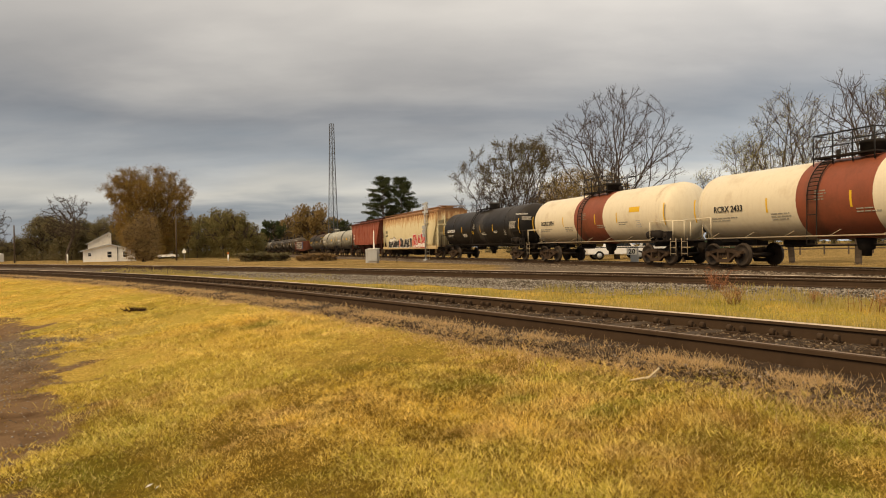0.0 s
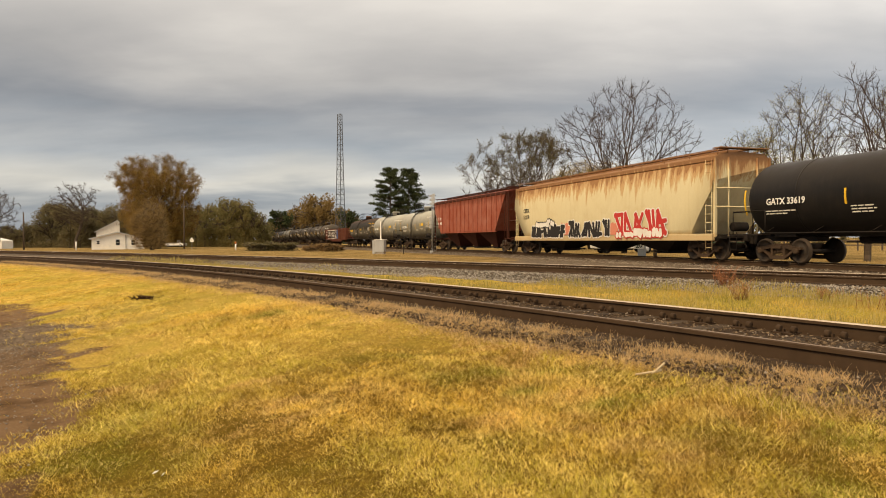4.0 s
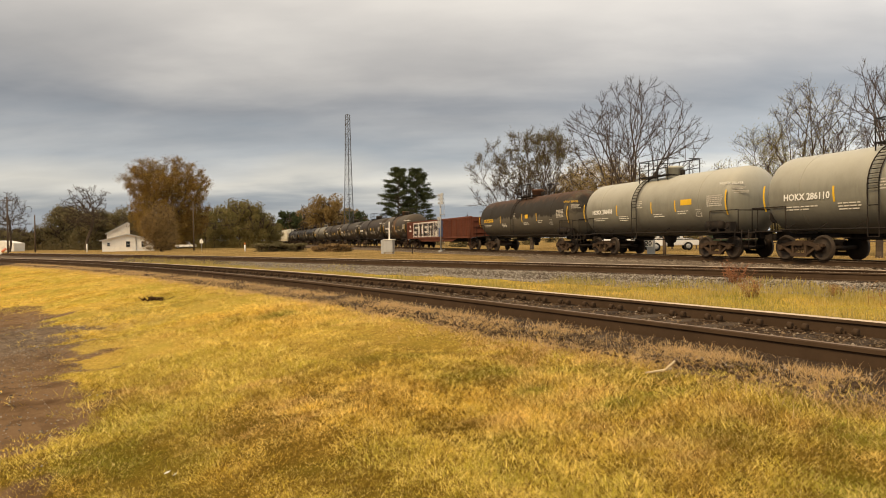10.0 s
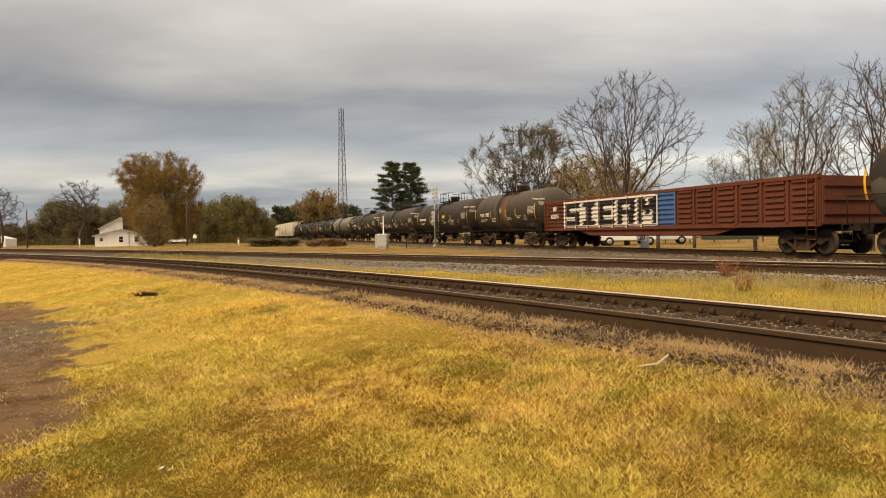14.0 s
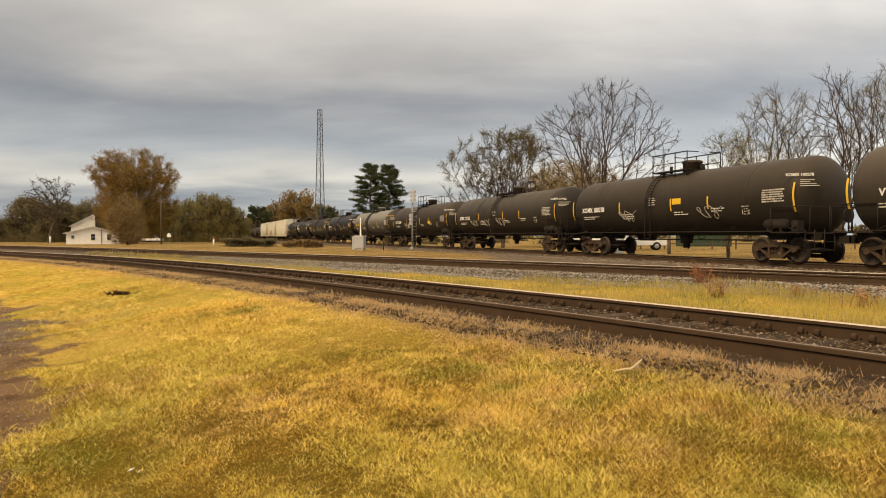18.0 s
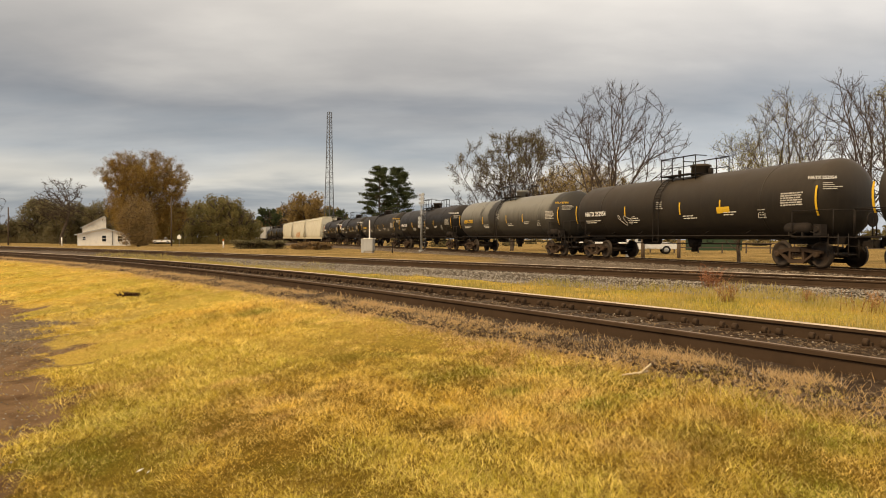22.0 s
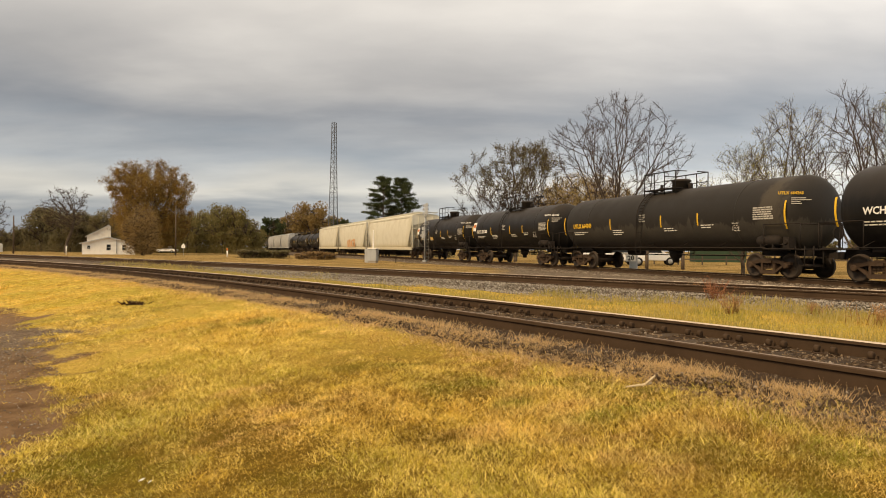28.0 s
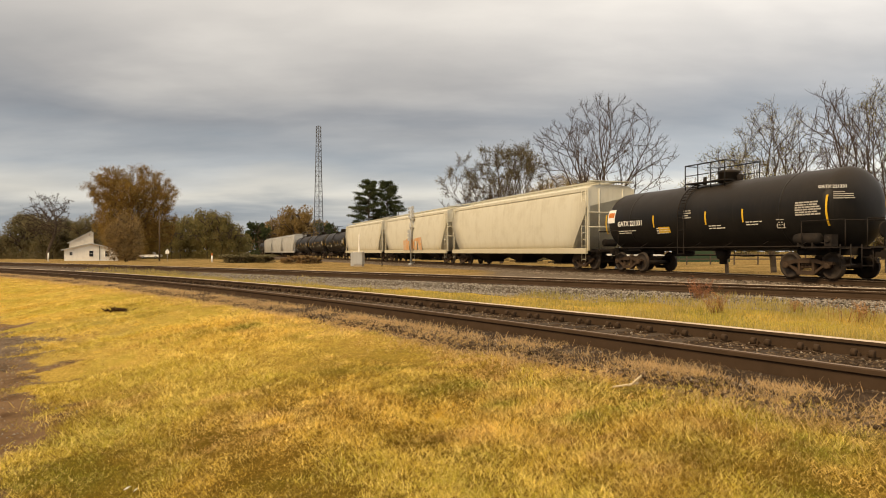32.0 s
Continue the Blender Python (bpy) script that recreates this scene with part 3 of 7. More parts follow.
def blades(name, n, sampler, hgt, wid, lean, material, label, seed):
    """Single blades of grass, each a bent strip of its own."""
    rng = np.random.default_rng(seed)
    x, y, scale, *tuft = sampler(rng, n)
    n = len(x)
    z = surface_z(x, y)
    a = rng.uniform(0, 2 * np.pi, n)
    h = rng.uniform(*hgt, n) * scale
    w = rng.uniform(*wid, n) * np.clip(np.hypot(x, y) / 4.5, 0.64, 6) ** 0.75
    ln = rng.uniform(*lean, n)
    b = rng.uniform(0, 2 * np.pi, n)
    dx, dy = np.cos(a) * w / 2, np.sin(a) * w / 2
    ox, oy = np.cos(b) * np.sin(ln) * h, np.sin(b) * np.sin(ln) * h
    oz = np.cos(ln) * h
    base = np.stack([x, y, z - 0.006], 1)
    side = np.stack([dx, dy, np.zeros(n)], 1)
    midp = base + np.stack([ox * 0.49, oy * 0.49, oz * 0.52], 1)
    tip = base + np.stack([ox, oy, oz], 1)
    v = np.stack([base - side, base + side, midp + side * 0.8, tip], 1).reshape(-1, 3)
    k = np.arange(n)[:, None] * 4
    f = np.concatenate([k + np.array([0, 1, 2]), k + np.array([0, 2, 3])])
    ob = soup(name, v, f, material)
    at = ob.data.attributes.new("lush", "FLOAT", "POINT")
    at.data.foreach_set("value", np.repeat(lush_amount(x, y), 4).astype(np.float32))
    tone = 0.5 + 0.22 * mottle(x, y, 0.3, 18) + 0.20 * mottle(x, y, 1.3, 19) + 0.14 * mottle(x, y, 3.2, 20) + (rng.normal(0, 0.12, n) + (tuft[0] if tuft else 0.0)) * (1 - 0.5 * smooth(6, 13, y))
    # paler with distance, putting the loss of shaded gaps into the blade colour
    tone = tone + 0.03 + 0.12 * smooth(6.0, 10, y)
    at = ob.data.attributes.new("worn", "FLOAT", "POINT")
    at.data.foreach_set("value", np.repeat(worn_amount(x, y), 4).astype(np.float32))
    at = ob.data.attributes.new("tone", "FLOAT", "POINT")
    at.data.foreach_set("value", np.repeat(np.clip(tone, 0, 1), 4).astype(np.float32))
    return tagged(ob, label, "grass", kind="stuff")


def lawn_material():
    m, n, l, b = nodes_of("lawn_blades")
    g = n.new("ShaderNodeNewGeometry")
    big = noise_node(n, l, 0.45, 5, 0.65)
    tuft = noise_node(n, l, 5.0, 3, 0.6)
    c = mix_node(n, l, ramp_node(n, l, tuft.outputs[0], 0.36, 0.66), (0.93, 0.61, 0.105), (0.80, 0.50, 0.075))
    c = mix_node(n, l, ramp_node(n, l, big.outputs[0], 0.40, 0.57), c, (0.56, 0.47, 0.062))
    wo = n.new("ShaderNodeAttribute")
    wo.attribute_name = "worn"
    c = mix_node(n, l, wo.outputs["Fac"], c, (0.68, 0.415, 0.15))
    lu = n.new("ShaderNodeAttribute")
    lu.attribute_name = "lush"
    c = mix_node(n, l, lu.outputs["Fac"], c, (0.34, 0.34, 0.050))
    # each tuft is paler or duller than its neighbours, and paler farther off
    to = n.new("ShaderNodeAttribute")
    to.attribute_name = "tone"
    k = n.new("ShaderNodeMapRange")
    k.inputs["From Min"].default_value, k.inputs["From Max"].default_value = 0.52, 0.12
    k.inputs["To Max"].default_value = 0.80
    l.new(to.outputs["Fac"], k.inputs["Value"])
    c = mix_node(n, l, k.outputs[0], c, (0.20, 0.120, 0.024))
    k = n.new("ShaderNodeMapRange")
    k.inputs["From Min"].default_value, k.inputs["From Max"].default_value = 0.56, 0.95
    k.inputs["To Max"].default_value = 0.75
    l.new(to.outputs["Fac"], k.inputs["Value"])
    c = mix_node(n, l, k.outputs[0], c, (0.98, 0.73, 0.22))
    c = mix_node(n, l, ramp_node(n, l, g.outputs["Random Per Island"], 0.26, 0.10), c, (0.15, 0.085, 0.022))
    c = mix_node(n, l, ramp_node(n, l, g.outputs["Random Per Island"], 0.76, 1.1), c, (0.98, 0.76, 0.30))
    l.new(c, b.inputs["Base Color"])
    b.inputs["Roughness"].default_value = 0.9
    b.inputs["Specular IOR Level"].default_value = 0.03
    MATS["lawn_blades"] = m
    return m


M_LAWN = lawn_material()
M_STRAW = leafy("straw_blades", (0.46, 0.35, 0.10), (0.29, 0.255, 0.065), (0.58, 0.46, 0.22), 0.8)
M_VERGE = leafy("verge_blades", (0.52, 0.35, 0.14), (0.25, 0.18, 0.07), (0.58, 0.42, 0.20), 0.25)
M_WEED = leafy("dry_weed_stalks", (0.66, 0.44, 0.20), (0.52, 0.34, 0.15), (0.78, 0.60, 0.36), 0.9)


def lawn_spots(rng, n):
    """Blades stand in tufts; between them the soil and thatch show."""
    per = 15
    k = n // per
    y = np.exp(rng.uniform(np.log(2.6), np.log(32), k * 2))
    x = y * rng.uniform(-0.72, 0.72, k * 2)
    dn, sn = dist_to(NEAR_LINE, x, y)
    keep = (sn < 0) & (dn > 1.40 + 0.20 * mottle(x, y, 0.9, 34)) & (rng.uniform(0, 1, k * 2) > bare_amount(x, y) * 0.985)
    x, y = x[keep][:k], y[keep][:k]
    gap = mottle(x, y, 0.16, 7) * 0.5 + mottle(x, y, 0.5, 8) * 0.5
    worn = worn_amount(x, y)
    k2 = rng.uniform(0, 1, len(x)) < np.clip(1.05 + 0.35 * gap - 0.1 * worn, 0.8, 1)
    x, y, gap, worn = x[k2], y[k2], gap[k2], worn[k2]
    size = rng.uniform(0.5, 0.95, len(x)) * (1 + 0.4 * gap) * (1 - 0.1 * worn) + 0.45 * (rng.uniform(0, 1, len(x)) > 0.965)
    size = size * np.clip(0.9 + 0.4 * np.sin(1.1 * x + 0.8 * y) * np.sin(0.9 * y - 0.6 * x + 1), 0.55, 1.3)
    # the mossy corner by the worn soil is shorter
    size = size * (1 - 0.35 * np.exp(-((x + 2.3) / 0.7) ** 2 - ((y - 4.3) / 0.8) ** 2))
    tone = rng.normal(0, 0.25, len(x))
    i = np.repeat(np.arange(len(x)), per)
    spread = 0.024 * np.sqrt(np.clip(y, 3, 30) / 3)[i] * (0.5 + size[i])
    return x[i] + rng.normal(0, 1, len(i)) * spread, y[i] + rng.normal(0, 1, len(i)) * spread, size[i], tone[i]


def strip_spots(rng, n):
    y = rng.uniform(4, 45, n * 3)
    x = y * rng.uniform(-0.75, 0.75, n * 3)
    dn, sn = dist_to(NEAR_LINE, x, y)
    dm, sm = dist_to(MID_LINE, x, y)
    keep = (sn > 0) & (sm < 0) & (dn > 1.7) & (dm > np.where(x < -0.17 * y, 1.35, 3.0 + 0.5 * np.sin(x * 1.7) + np.clip((2 - x) * 0.25, -1.2, 0.6)))
    x, y = x[keep][:n], y[keep][:n]
    return x, y, np.clip(0.75 + 0.5 * np.sin(0.9 * x + 0.6 * y) + 0.2 * np.sin(3 * x), 0.4, 1.5)


def edge_spots(rng, n):
    """Dry stalks beside the near rail, thinning out into the lawn."""
    ss = np.linspace(-12, 30, 300)
    p = np.array([near_pt(float(q)) for q in ss])
    s = rng.uniform(-12, 30, n * 9)
    x, y, a = (np.interp(s, ss, p[:, i]) for i in range(3))
    o = -1.10 - np.abs(rng.normal(0, 0.40, n * 9)) + 0.25 * (rng.uniform(0, 1, n * 9) > 0.9)
    x, y = x + np.cos(a) * o, y + np.sin(a) * o
    keep = (y > 2.5) & (np.abs(x) < 0.76 * y) & (rng.uniform(0, 1, n * 9) < np.clip(6 / np.maximum(y, 1), 0.1, 1))
    x, y, o = x[keep], y[keep], o[keep]
    keep = rng.uniform(0, 1, len(x)) < np.clip(0.55 + 0.8 * mottle(x, y, 0.6, 14) + 0.4 * mottle(x, y, 0.15, 12), 0.04, 1)
    x, y = x[keep][:n], y[keep][:n]
    return x, y, np.ones(len(x))


def debris_spots(rng, n):
    y = rng.uniform(2.5, 24, n * 14)
    x = y * rng.uniform(-0.5, 0.74, n * 14)
    dn, sn = dist_to(NEAR_LINE, x, y)
    keep = (dn < 1.6) & ((sn < 0) | (dn < 0.6)) & (dn > 0.8 * (sn < 0)) & (mottle(x, y, 0.8, 13) > -0.2)
    x, y = x[keep][:n], y[keep][:n]
    return x, y, np.ones(len(x))


def verge_spots(rng, n):
    y = rng.uniform(20, 120, n * 4)
    x = y * rng.uniform(-0.75, 0.8, n * 4)
    dm, sm = dist_to(MID_LINE, x, y)
    dt, st = dist_to(TRAIN_LINE, x, y)
    keep = (sm > 0) & (dm > np.where(x < 0, 1.4, 2.6)) & (dt > 3.3) & ((x < 0.06 * y - 0.8 + 1.5 * np.sin(y)) | (st > 0)) & (np.sin(0.21 * x + 0.13 * y) * np.sin(0.17 * y) > -0.75)
    x, y = x[keep][:n], y[keep][:n]
    return x, y, np.clip(0.6 + 0.5 * np.sin(0.5 * x + 0.3 * y), 0.3, 1.2)


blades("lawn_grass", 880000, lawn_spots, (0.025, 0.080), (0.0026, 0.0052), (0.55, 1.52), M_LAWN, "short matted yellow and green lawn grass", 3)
blades("tall_grass", 80000, strip_spots, (0.05, 0.22), (0.003, 0.007), (0.05, 0.55), M_STRAW, "tall golden grass between two railway tracks", 4)
blades("dry_weeds", 52000, edge_spots, (0.02, 0.10), (0.0022, 0.0044), (0.3, 1.35), M_WEED, "dry brown weeds along the railway track edge", 5)
blades("verge_grass", 110000, verge_spots, (0.05, 0.14), (0.004, 0.008), (0.2, 1.0), M_VERGE, "dry yellow grass of the railway verge", 6)

# ---- tracks ----


def frame_at(pt, s, off=0.0, z=0.0):
    x, y, a = pt(s)
    return pose(x + math.cos(a) * off, y + math.sin(a) * off, z, 0, 0, math.degrees(a) + 90)


def sweep(name, pt, s0, s1, step, prof, material, parent, mi=None):
    """A profile of (offset, height) carried along a track."""
    ss = np.arange(s0, s1 + 1e-6, step)
    v = []
    for s in ss:
        x, y, a = pt(float(s))
        v += [(x + math.cos(a) * o, y + math.sin(a) * o, h) for o, h in prof]
    k, n = len(prof), len(ss)
    f = []
    for i in range(n - 1):
        for j in range(k):
            q = (j + 1) % k
            f.append((i * k + j, i * k + q, (i + 1) * k + q, (i + 1) * k + j))
    me = bpy.data.meshes.new(name)
    me.from_pydata(v, [], f + [tuple(range(k))[::-1], tuple(range((n - 1) * k, n * k))])
    for m in (material if isinstance(material, (list, tuple)) else (material,)):
        me.materials.append(m)
    if mi:
        for i in range((n - 1) * k):
            me.polygons[i].material_index = mi(i % k)
    return part(name, me, None, parent)


def rail_profile(off, top):
    h = RAIL_H
    return [(off - 0.07, top - h), (off - 0.07, top - h + 0.012), (off - 0.012, top - h + 0.035), (off - 0.012, top - 0.045),
            (off - 0.036, top - 0.036), (off - 0.036, top - 0.008), (off - 0.029, top - 0.002), (off - 0.021, top), (off + 0.021, top), (off + 0.029, top - 0.002), (off + 0.036, top - 0.008),
            (off + 0.036, top - 0.036), (off + 0.012, top - 0.045), (off + 0.012, top - h + 0.035), (off + 0.07, top - h + 0.012), (off + 0.07, top - h)]


def tie_mesh():
    bm = box(B(), 0, 0, 0, 0.22, 2.55, 0.17)
    bmesh.ops.bevel(bm, geom=bm.edges[:], offset=0.012, segments=1, affect="EDGES")
    me = bpy.data.meshes.new("tie")
    bm.to_mesh(me)
    bm.free()
    me.materials.append(M_TIE)
    return me


TIE = tie_mesh()


def plate_mesh():
    """A tie plate with spikes and an anchor, on one side of a rail."""
    bm = box(B(), 0, 0, 0.008, 0.19, 0.36, 0.016)
    for x in (-0.06, 0.06):
        for y in (-0.10, 0.10):
            box(bm, x * 0.6, y, 0.028, 0.02, 0.03, 0.036)
    for x in (-0.075, 0.075):
        lathe(bm, [(x - 0.022, 0.02), (x - 0.018, 0.036), (x + 0.018, 0.036), (x + 0.022, 0.02)], 8, "x", (0, -0.115, 0.045))
    me = bpy.data.meshes.new("tie_plate")
    bm.to_mesh(me)
    bm.free()
    me.materials.append(M_RAIL)
    return me


PLATE = plate_mesh()


def rubble(name, n, sampler, size, material, parent, seed):
    """Loose stones, each a crooked little block."""
    rng = np.random.default_rng(seed)
    x, y, z = sampler(rng, n)
    n = len(x)
    oct_ = np.array([(1, 0, 0), (-1, 0, 0), (0, 1, 0), (0, -1, 0), (0, 0, 1), (0, 0, -1)], float)
    fa = np.array([(0, 2, 4), (2, 1, 4), (1, 3, 4), (3, 0, 4), (2, 0, 5), (1, 2, 5), (3, 1, 5), (0, 3, 5)])
    s = rng.uniform(*size, (n, 1, 1)) * rng.uniform(0.6, 1.3, (n, 6, 1))
    rot = rng.uniform(0, 2 * np.pi, n)
    c, si = np.cos(rot), np.sin(rot)
    v = oct_[None] * s + rng.normal(0, 0.18, (n, 6, 3)) * s
    v[:, :, 2] *= 0.7
    vx, vy = v[:, :, 0] * c[:, None] - v[:, :, 1] * si[:, None], v[:, :, 0] * si[:, None] + v[:, :, 1] * c[:, None]
    v = np.stack([vx + x[:, None], vy + y[:, None], v[:, :, 2] + z[:, None]], 2).reshape(-1, 3)
    f = (np.arange(n)[:, None, None] * 6 + fa[None]).reshape(-1, 3)
    ob = soup(name, v, f, material, parent)
    ob["kind"] = "stuff"
    return ob


def along(pt, s0, s1, o0, o1, top, near_bias=True):
    """Scatters places in a strip beside a track, thicker where it is near."""
    def sampler(rng, n):
        s = rng.uniform(s0, s1, n * 3)
        p = np.array([pt(float(q)) for q in s])
        o = rng.uniform(o0, o1, n * 3)
        x, y = p[:, 0] + np.cos(p[:, 2]) * o, p[:, 1] + np.sin(p[:, 2]) * o
        r = np.hypot(x, y)
        keep = (y > 2) & (np.abs(x) < 0.8 * y) & (rng.uniform(0, 1, n * 3) < np.clip(14 / r, 0.12, 1))
        x, y, o = x[keep][:n], y[keep][:n], o[keep][:n]
        return x, y, np.maximum(top(o) if callable(top) else np.full(len(x), top), ground_z(x, y) + 0.010)
    return sampler


def build_track(name, label, pt, s0, s1, top, pitch, tie_range, bed, bed_mat, step, sunk=0.0):
    t = thing(name, label, "railway track", "railway tracks", "structure")
    for o in (-0.7525, 0.7525):
        sweep("rail", pt, s0, s1, step, rail_profile(o, top), [M_RAIL, M_RAILDULL if sunk and o < 0 else M_RAILTOP], t,
              lambda j, worn=(5, 6, 7) if o > 0 else (7, 8, 9): 1 if j in worn else 0)
    sweep("ballast_bed", pt, s0, s1, step, [(o, top + h) for o, h in bed], bed_mat, t)
    rng = random.Random(5)
    s = tie_range[0]
    while s < tie_range[1]:
        m = frame_at(pt, s, rng.uniform(-0.05, 0.05), top - RAIL_H - 0.085 + sunk + rng.uniform(-0.016, 0.006)) @ pose(0, 0, 0, 0, 0, rng.uniform(-1.5, 1.5))
        part("tie", TIE, None, t, "", m)
        s += pitch * rng.uniform(0.94, 1.06)
    return t


near_track = build_track("railway_track", "rusty railway track with dark ties half sunk in soil", near_pt, -30, 76, 0.68, 0.50, (-12, 76),
                         [(-1.95, -0.26), (-1.45, -0.175), (-1.25, -0.150), (-0.84, -0.136), (-0.6, -0.150), (1.30, -0.150), (1.75, -0.30), (1.75, -0.6), (-1.95, -0.6)], M_SOIL, 1.0, 0.036)
mid_track = build_track("railway_track", "railway track on pale grey stone ballast", mid_pt, -40, 105, 0.60, 0.52, (-14, 60),
                        [(-2.9, -0.52), (-1.6, -0.22), (1.6, -0.22), (2.9, -0.52), (2.9, -0.7), (-2.9, -0.7)], M_BED, 1.5)
main_track = build_track("railway_track", "main railway track on brown ballast under the train", train_pt, -560, 330, 0.48, 0.52, (-120, -12),
                         [(-2.9, -0.52), (-1.6, -0.22), (1.6, -0.22), (2.9, -0.52), (2.9, -0.75), (-2.9, -0.75)], M_BED, 5.0)
for i in range(70):
    part("tie_plate", PLATE, None, near_track, "", frame_at(near_pt, -8 + i * 0.47, 0.7525, 0.68 - RAIL_H + 0.032) @ pose(0, 0, 0, 0, 0, 180))
rubble("loose_stones", 26000, along(near_pt, -10, 40, -1.7, 1.7, lambda o: np.where(o < -0.7, 0.536, 0.530) - 0.05 * np.clip(-o - 1.3, 0, 1)), (0.008, 0.024), M_BROWNSTONE, near_track, 21)
rubble("loose_stones", 3000, along(near_pt, -10, 30, -1.5, 1.2, lambda o: np.where(o < -0.7, 0.540, 0.540) - 0.05 * np.clip(-o - 1.3, 0, 1)), (0.008, 0.020), M_GREYSTONE, near_track, 25)
blades("track_debris", 7000, debris_spots, (0.03, 0.17), (0.004, 0.012), (1.30, 1.56), M_BROWNSTONE, "splinters and dead stalks lying beside a rail", 26)
rubble("loose_stones", 24000, along(mid_pt, -14, 19, -3.2, -1.0, lambda o: 0.60 - 0.20 - 0.23 * np.clip((-o - 1.6), 0, 1.3)), (0.017, 0.038), M_STONE, mid_track, 22)
rubble("loose_stones", 20000, along(mid_pt, -14, 60, 0.9, 4.6, lambda o: 0.60 - 0.20 - 0.23 * np.clip((o - 1.6), 0, 1.3)), (0.02, 0.042), M_GREYSTONE, mid_track, 23)
rubble("loose_stones", 9000, along(mid_pt, -14, 45, -1.6, 1.6, 0.41), (0.018, 0.036), M_GREYSTONE, mid_track, 27)
rubble("loose_stones", 20000, along(train_pt, -110, -12, -3.3, 1.5, lambda o: 0.48 - 0.20 - 0.23 * np.clip((-o - 1.6), 0, 1.5)), (0.025, 0.05), M_GREYSTONE, main_track, 24)

# ---- railway cars ----
# In a car's own space x points the way it runs, -y is the side that faces the lawn, z = 0 is the rail head.


def share(name, bm, *mats):
    me = bpy.data.meshes.new(name)
    bm.to_mesh(me)
    bm.free()
    for k in mats:
        me.materials.append(k)
    return me


def wheelset_mesh():
    bm = B()
    for y in (-0.80, 0.80):
        o = 1 if y > 0 else -1
        lathe(bm, [(y - 0.045 * o, 0.16), (y - 0.045 * o, 0.485), (y - 0.02 * o, 0.485), (y - 0.015 * o, 0.46), (y + 0.085 * o, 0.455), (y + 0.085 * o, 0.395),
                   (y + 0.03 * o, 0.36), (y + 0.02 * o, 0.20), (y + 0.09 * o, 0.15), (y + 0.10 * o, 0.10)], 28, "y")
    rod(bm, (0, -1.06, 0), (0, 1.06, 0), 0.075, 10)
    for y in (-1.07, 1.07):
        for i in range(3):
            a = i * 2.094
            box(bm, 0.045 * math.cos(a), y, 0.045 * math.sin(a), 0.025, 0.03, 0.025)
    bmesh.ops.recalc_face_normals(bm, faces=bm.faces)
    return share("wheelset", bm, M_WHEEL)


def side_frame_mesh():
    """A cast truck side with its two openings and spring nest."""
    bm = B()
    th = 0.15
    top = [(-1.10, 0.50), (-1.08, 0.60), (-0.62, 0.64), (-0.40, 0.70), (0.40, 0.70), (0.62, 0.64), (1.08, 0.60), (1.10, 0.50), (0.66, 0.50), (0.40, 0.56), (-0.40, 0.56), (-0.66, 0.50)]
    prism(bm, top, -th / 2, th / 2)
    low = [(-0.42, 0.20), (-0.34, 0.13), (0.34, 0.13), (0.42, 0.20), (0.34, 0.26), (-0.34, 0.26)]
    prism(bm, low, -th / 2 - 0.02, th / 2 + 0.02)
    for s in (-1, 1):
        prism(bm, [(s * 0.40, 0.20), (s * 0.36, 0.28), (s * 0.74, 0.52), (s * 0.86, 0.50)], -th / 2 + 0.01, th / 2 - 0.01)
        prism(bm, [(s * 0.25, 0.24), (s * 0.35, 0.24), (s * 0.35, 0.60), (s * 0.25, 0.60)], -th / 2 + 0.005, th / 2 - 0.005)
        lathe(bm, [(-th / 2 - 0.06, 0.07), (-th / 2 - 0.06, 0.105), (th / 2, 0.12)], 12, "y", (s * 0.889, 0, 0.457))
    for x in (-0.16, 0.0, 0.16):
        for i in range(6):
            lathe(bm, [(0.26 + i * 0.05, 0.07), (0.275 + i * 0.05, 0.085), (0.29 + i * 0.05, 0.07)], 8, "z", (x, 0, 0))
    box(bm, 0, 0, 0.60, 0.46, 0.30, 0.10)
    bmesh.ops.recalc_face_normals(bm, faces=bm.faces)
    return share("side_frame", bm, M_TRUCK)


def bolster_mesh():
    bm = box(B(), 0, 0, 0.62, 0.40, 2.05, 0.24)
    lathe(bm, [(0.70, 0.30), (0.80, 0.30)], 16, "z")
    for x in (-0.42, 0.42):
        box(bm, x, 0, 0.40, 0.10, 1.5, 0.12)
        for y in (-0.80, 0.80):
            box(bm, x * 1.05, y, 0.45, 0.07, 0.12, 0.26)
    return share("truck", bm, M_TRUCK)


WHEELSET, SIDEFRAME, BOLSTER = wheelset_mesh(), side_frame_mesh(), bolster_mesh()
WHEELS = []


def coupler_mesh():
    bm = box(B(), 0.30, 0, 0.86, 0.60, 0.16, 0.18)
    box(bm, 0.66, 0.05, 0.86, 0.20, 0.14, 0.28)
    box(bm, 0.74, -0.09, 0.86, 0.16, 0.12, 0.28)
    rod(bm, (0.1, -0.12, 0.75), (0.45, -0.35, 0.55), 0.025, 6)
    return share("coupler", bm, M_UNDER)


COUPLER = coupler_mesh()


def running_gear(car, L, inset):
    """Trucks with their wheelsets, and couplers at both ends."""
    for s in (-1, 1):
        t = part("truck", BOLSTER, None, car, "", pose(s * (L / 2 - inset), 0, 0))
        for y in (-1.0, 1.0):
            part("side_frame", SIDEFRAME, None, t, "", pose(0, y, 0))
        for x in (-0.889, 0.889):
            w = part("wheelset", WHEELSET, None, t, "", pose(x, 0, 0.457))
            WHEELS.append(w)
        part("coupler", COUPLER, None, car, "", pose(s * (L / 2 - 0.55), 0, 0, 0, 0, 0 if s > 0 else 180))


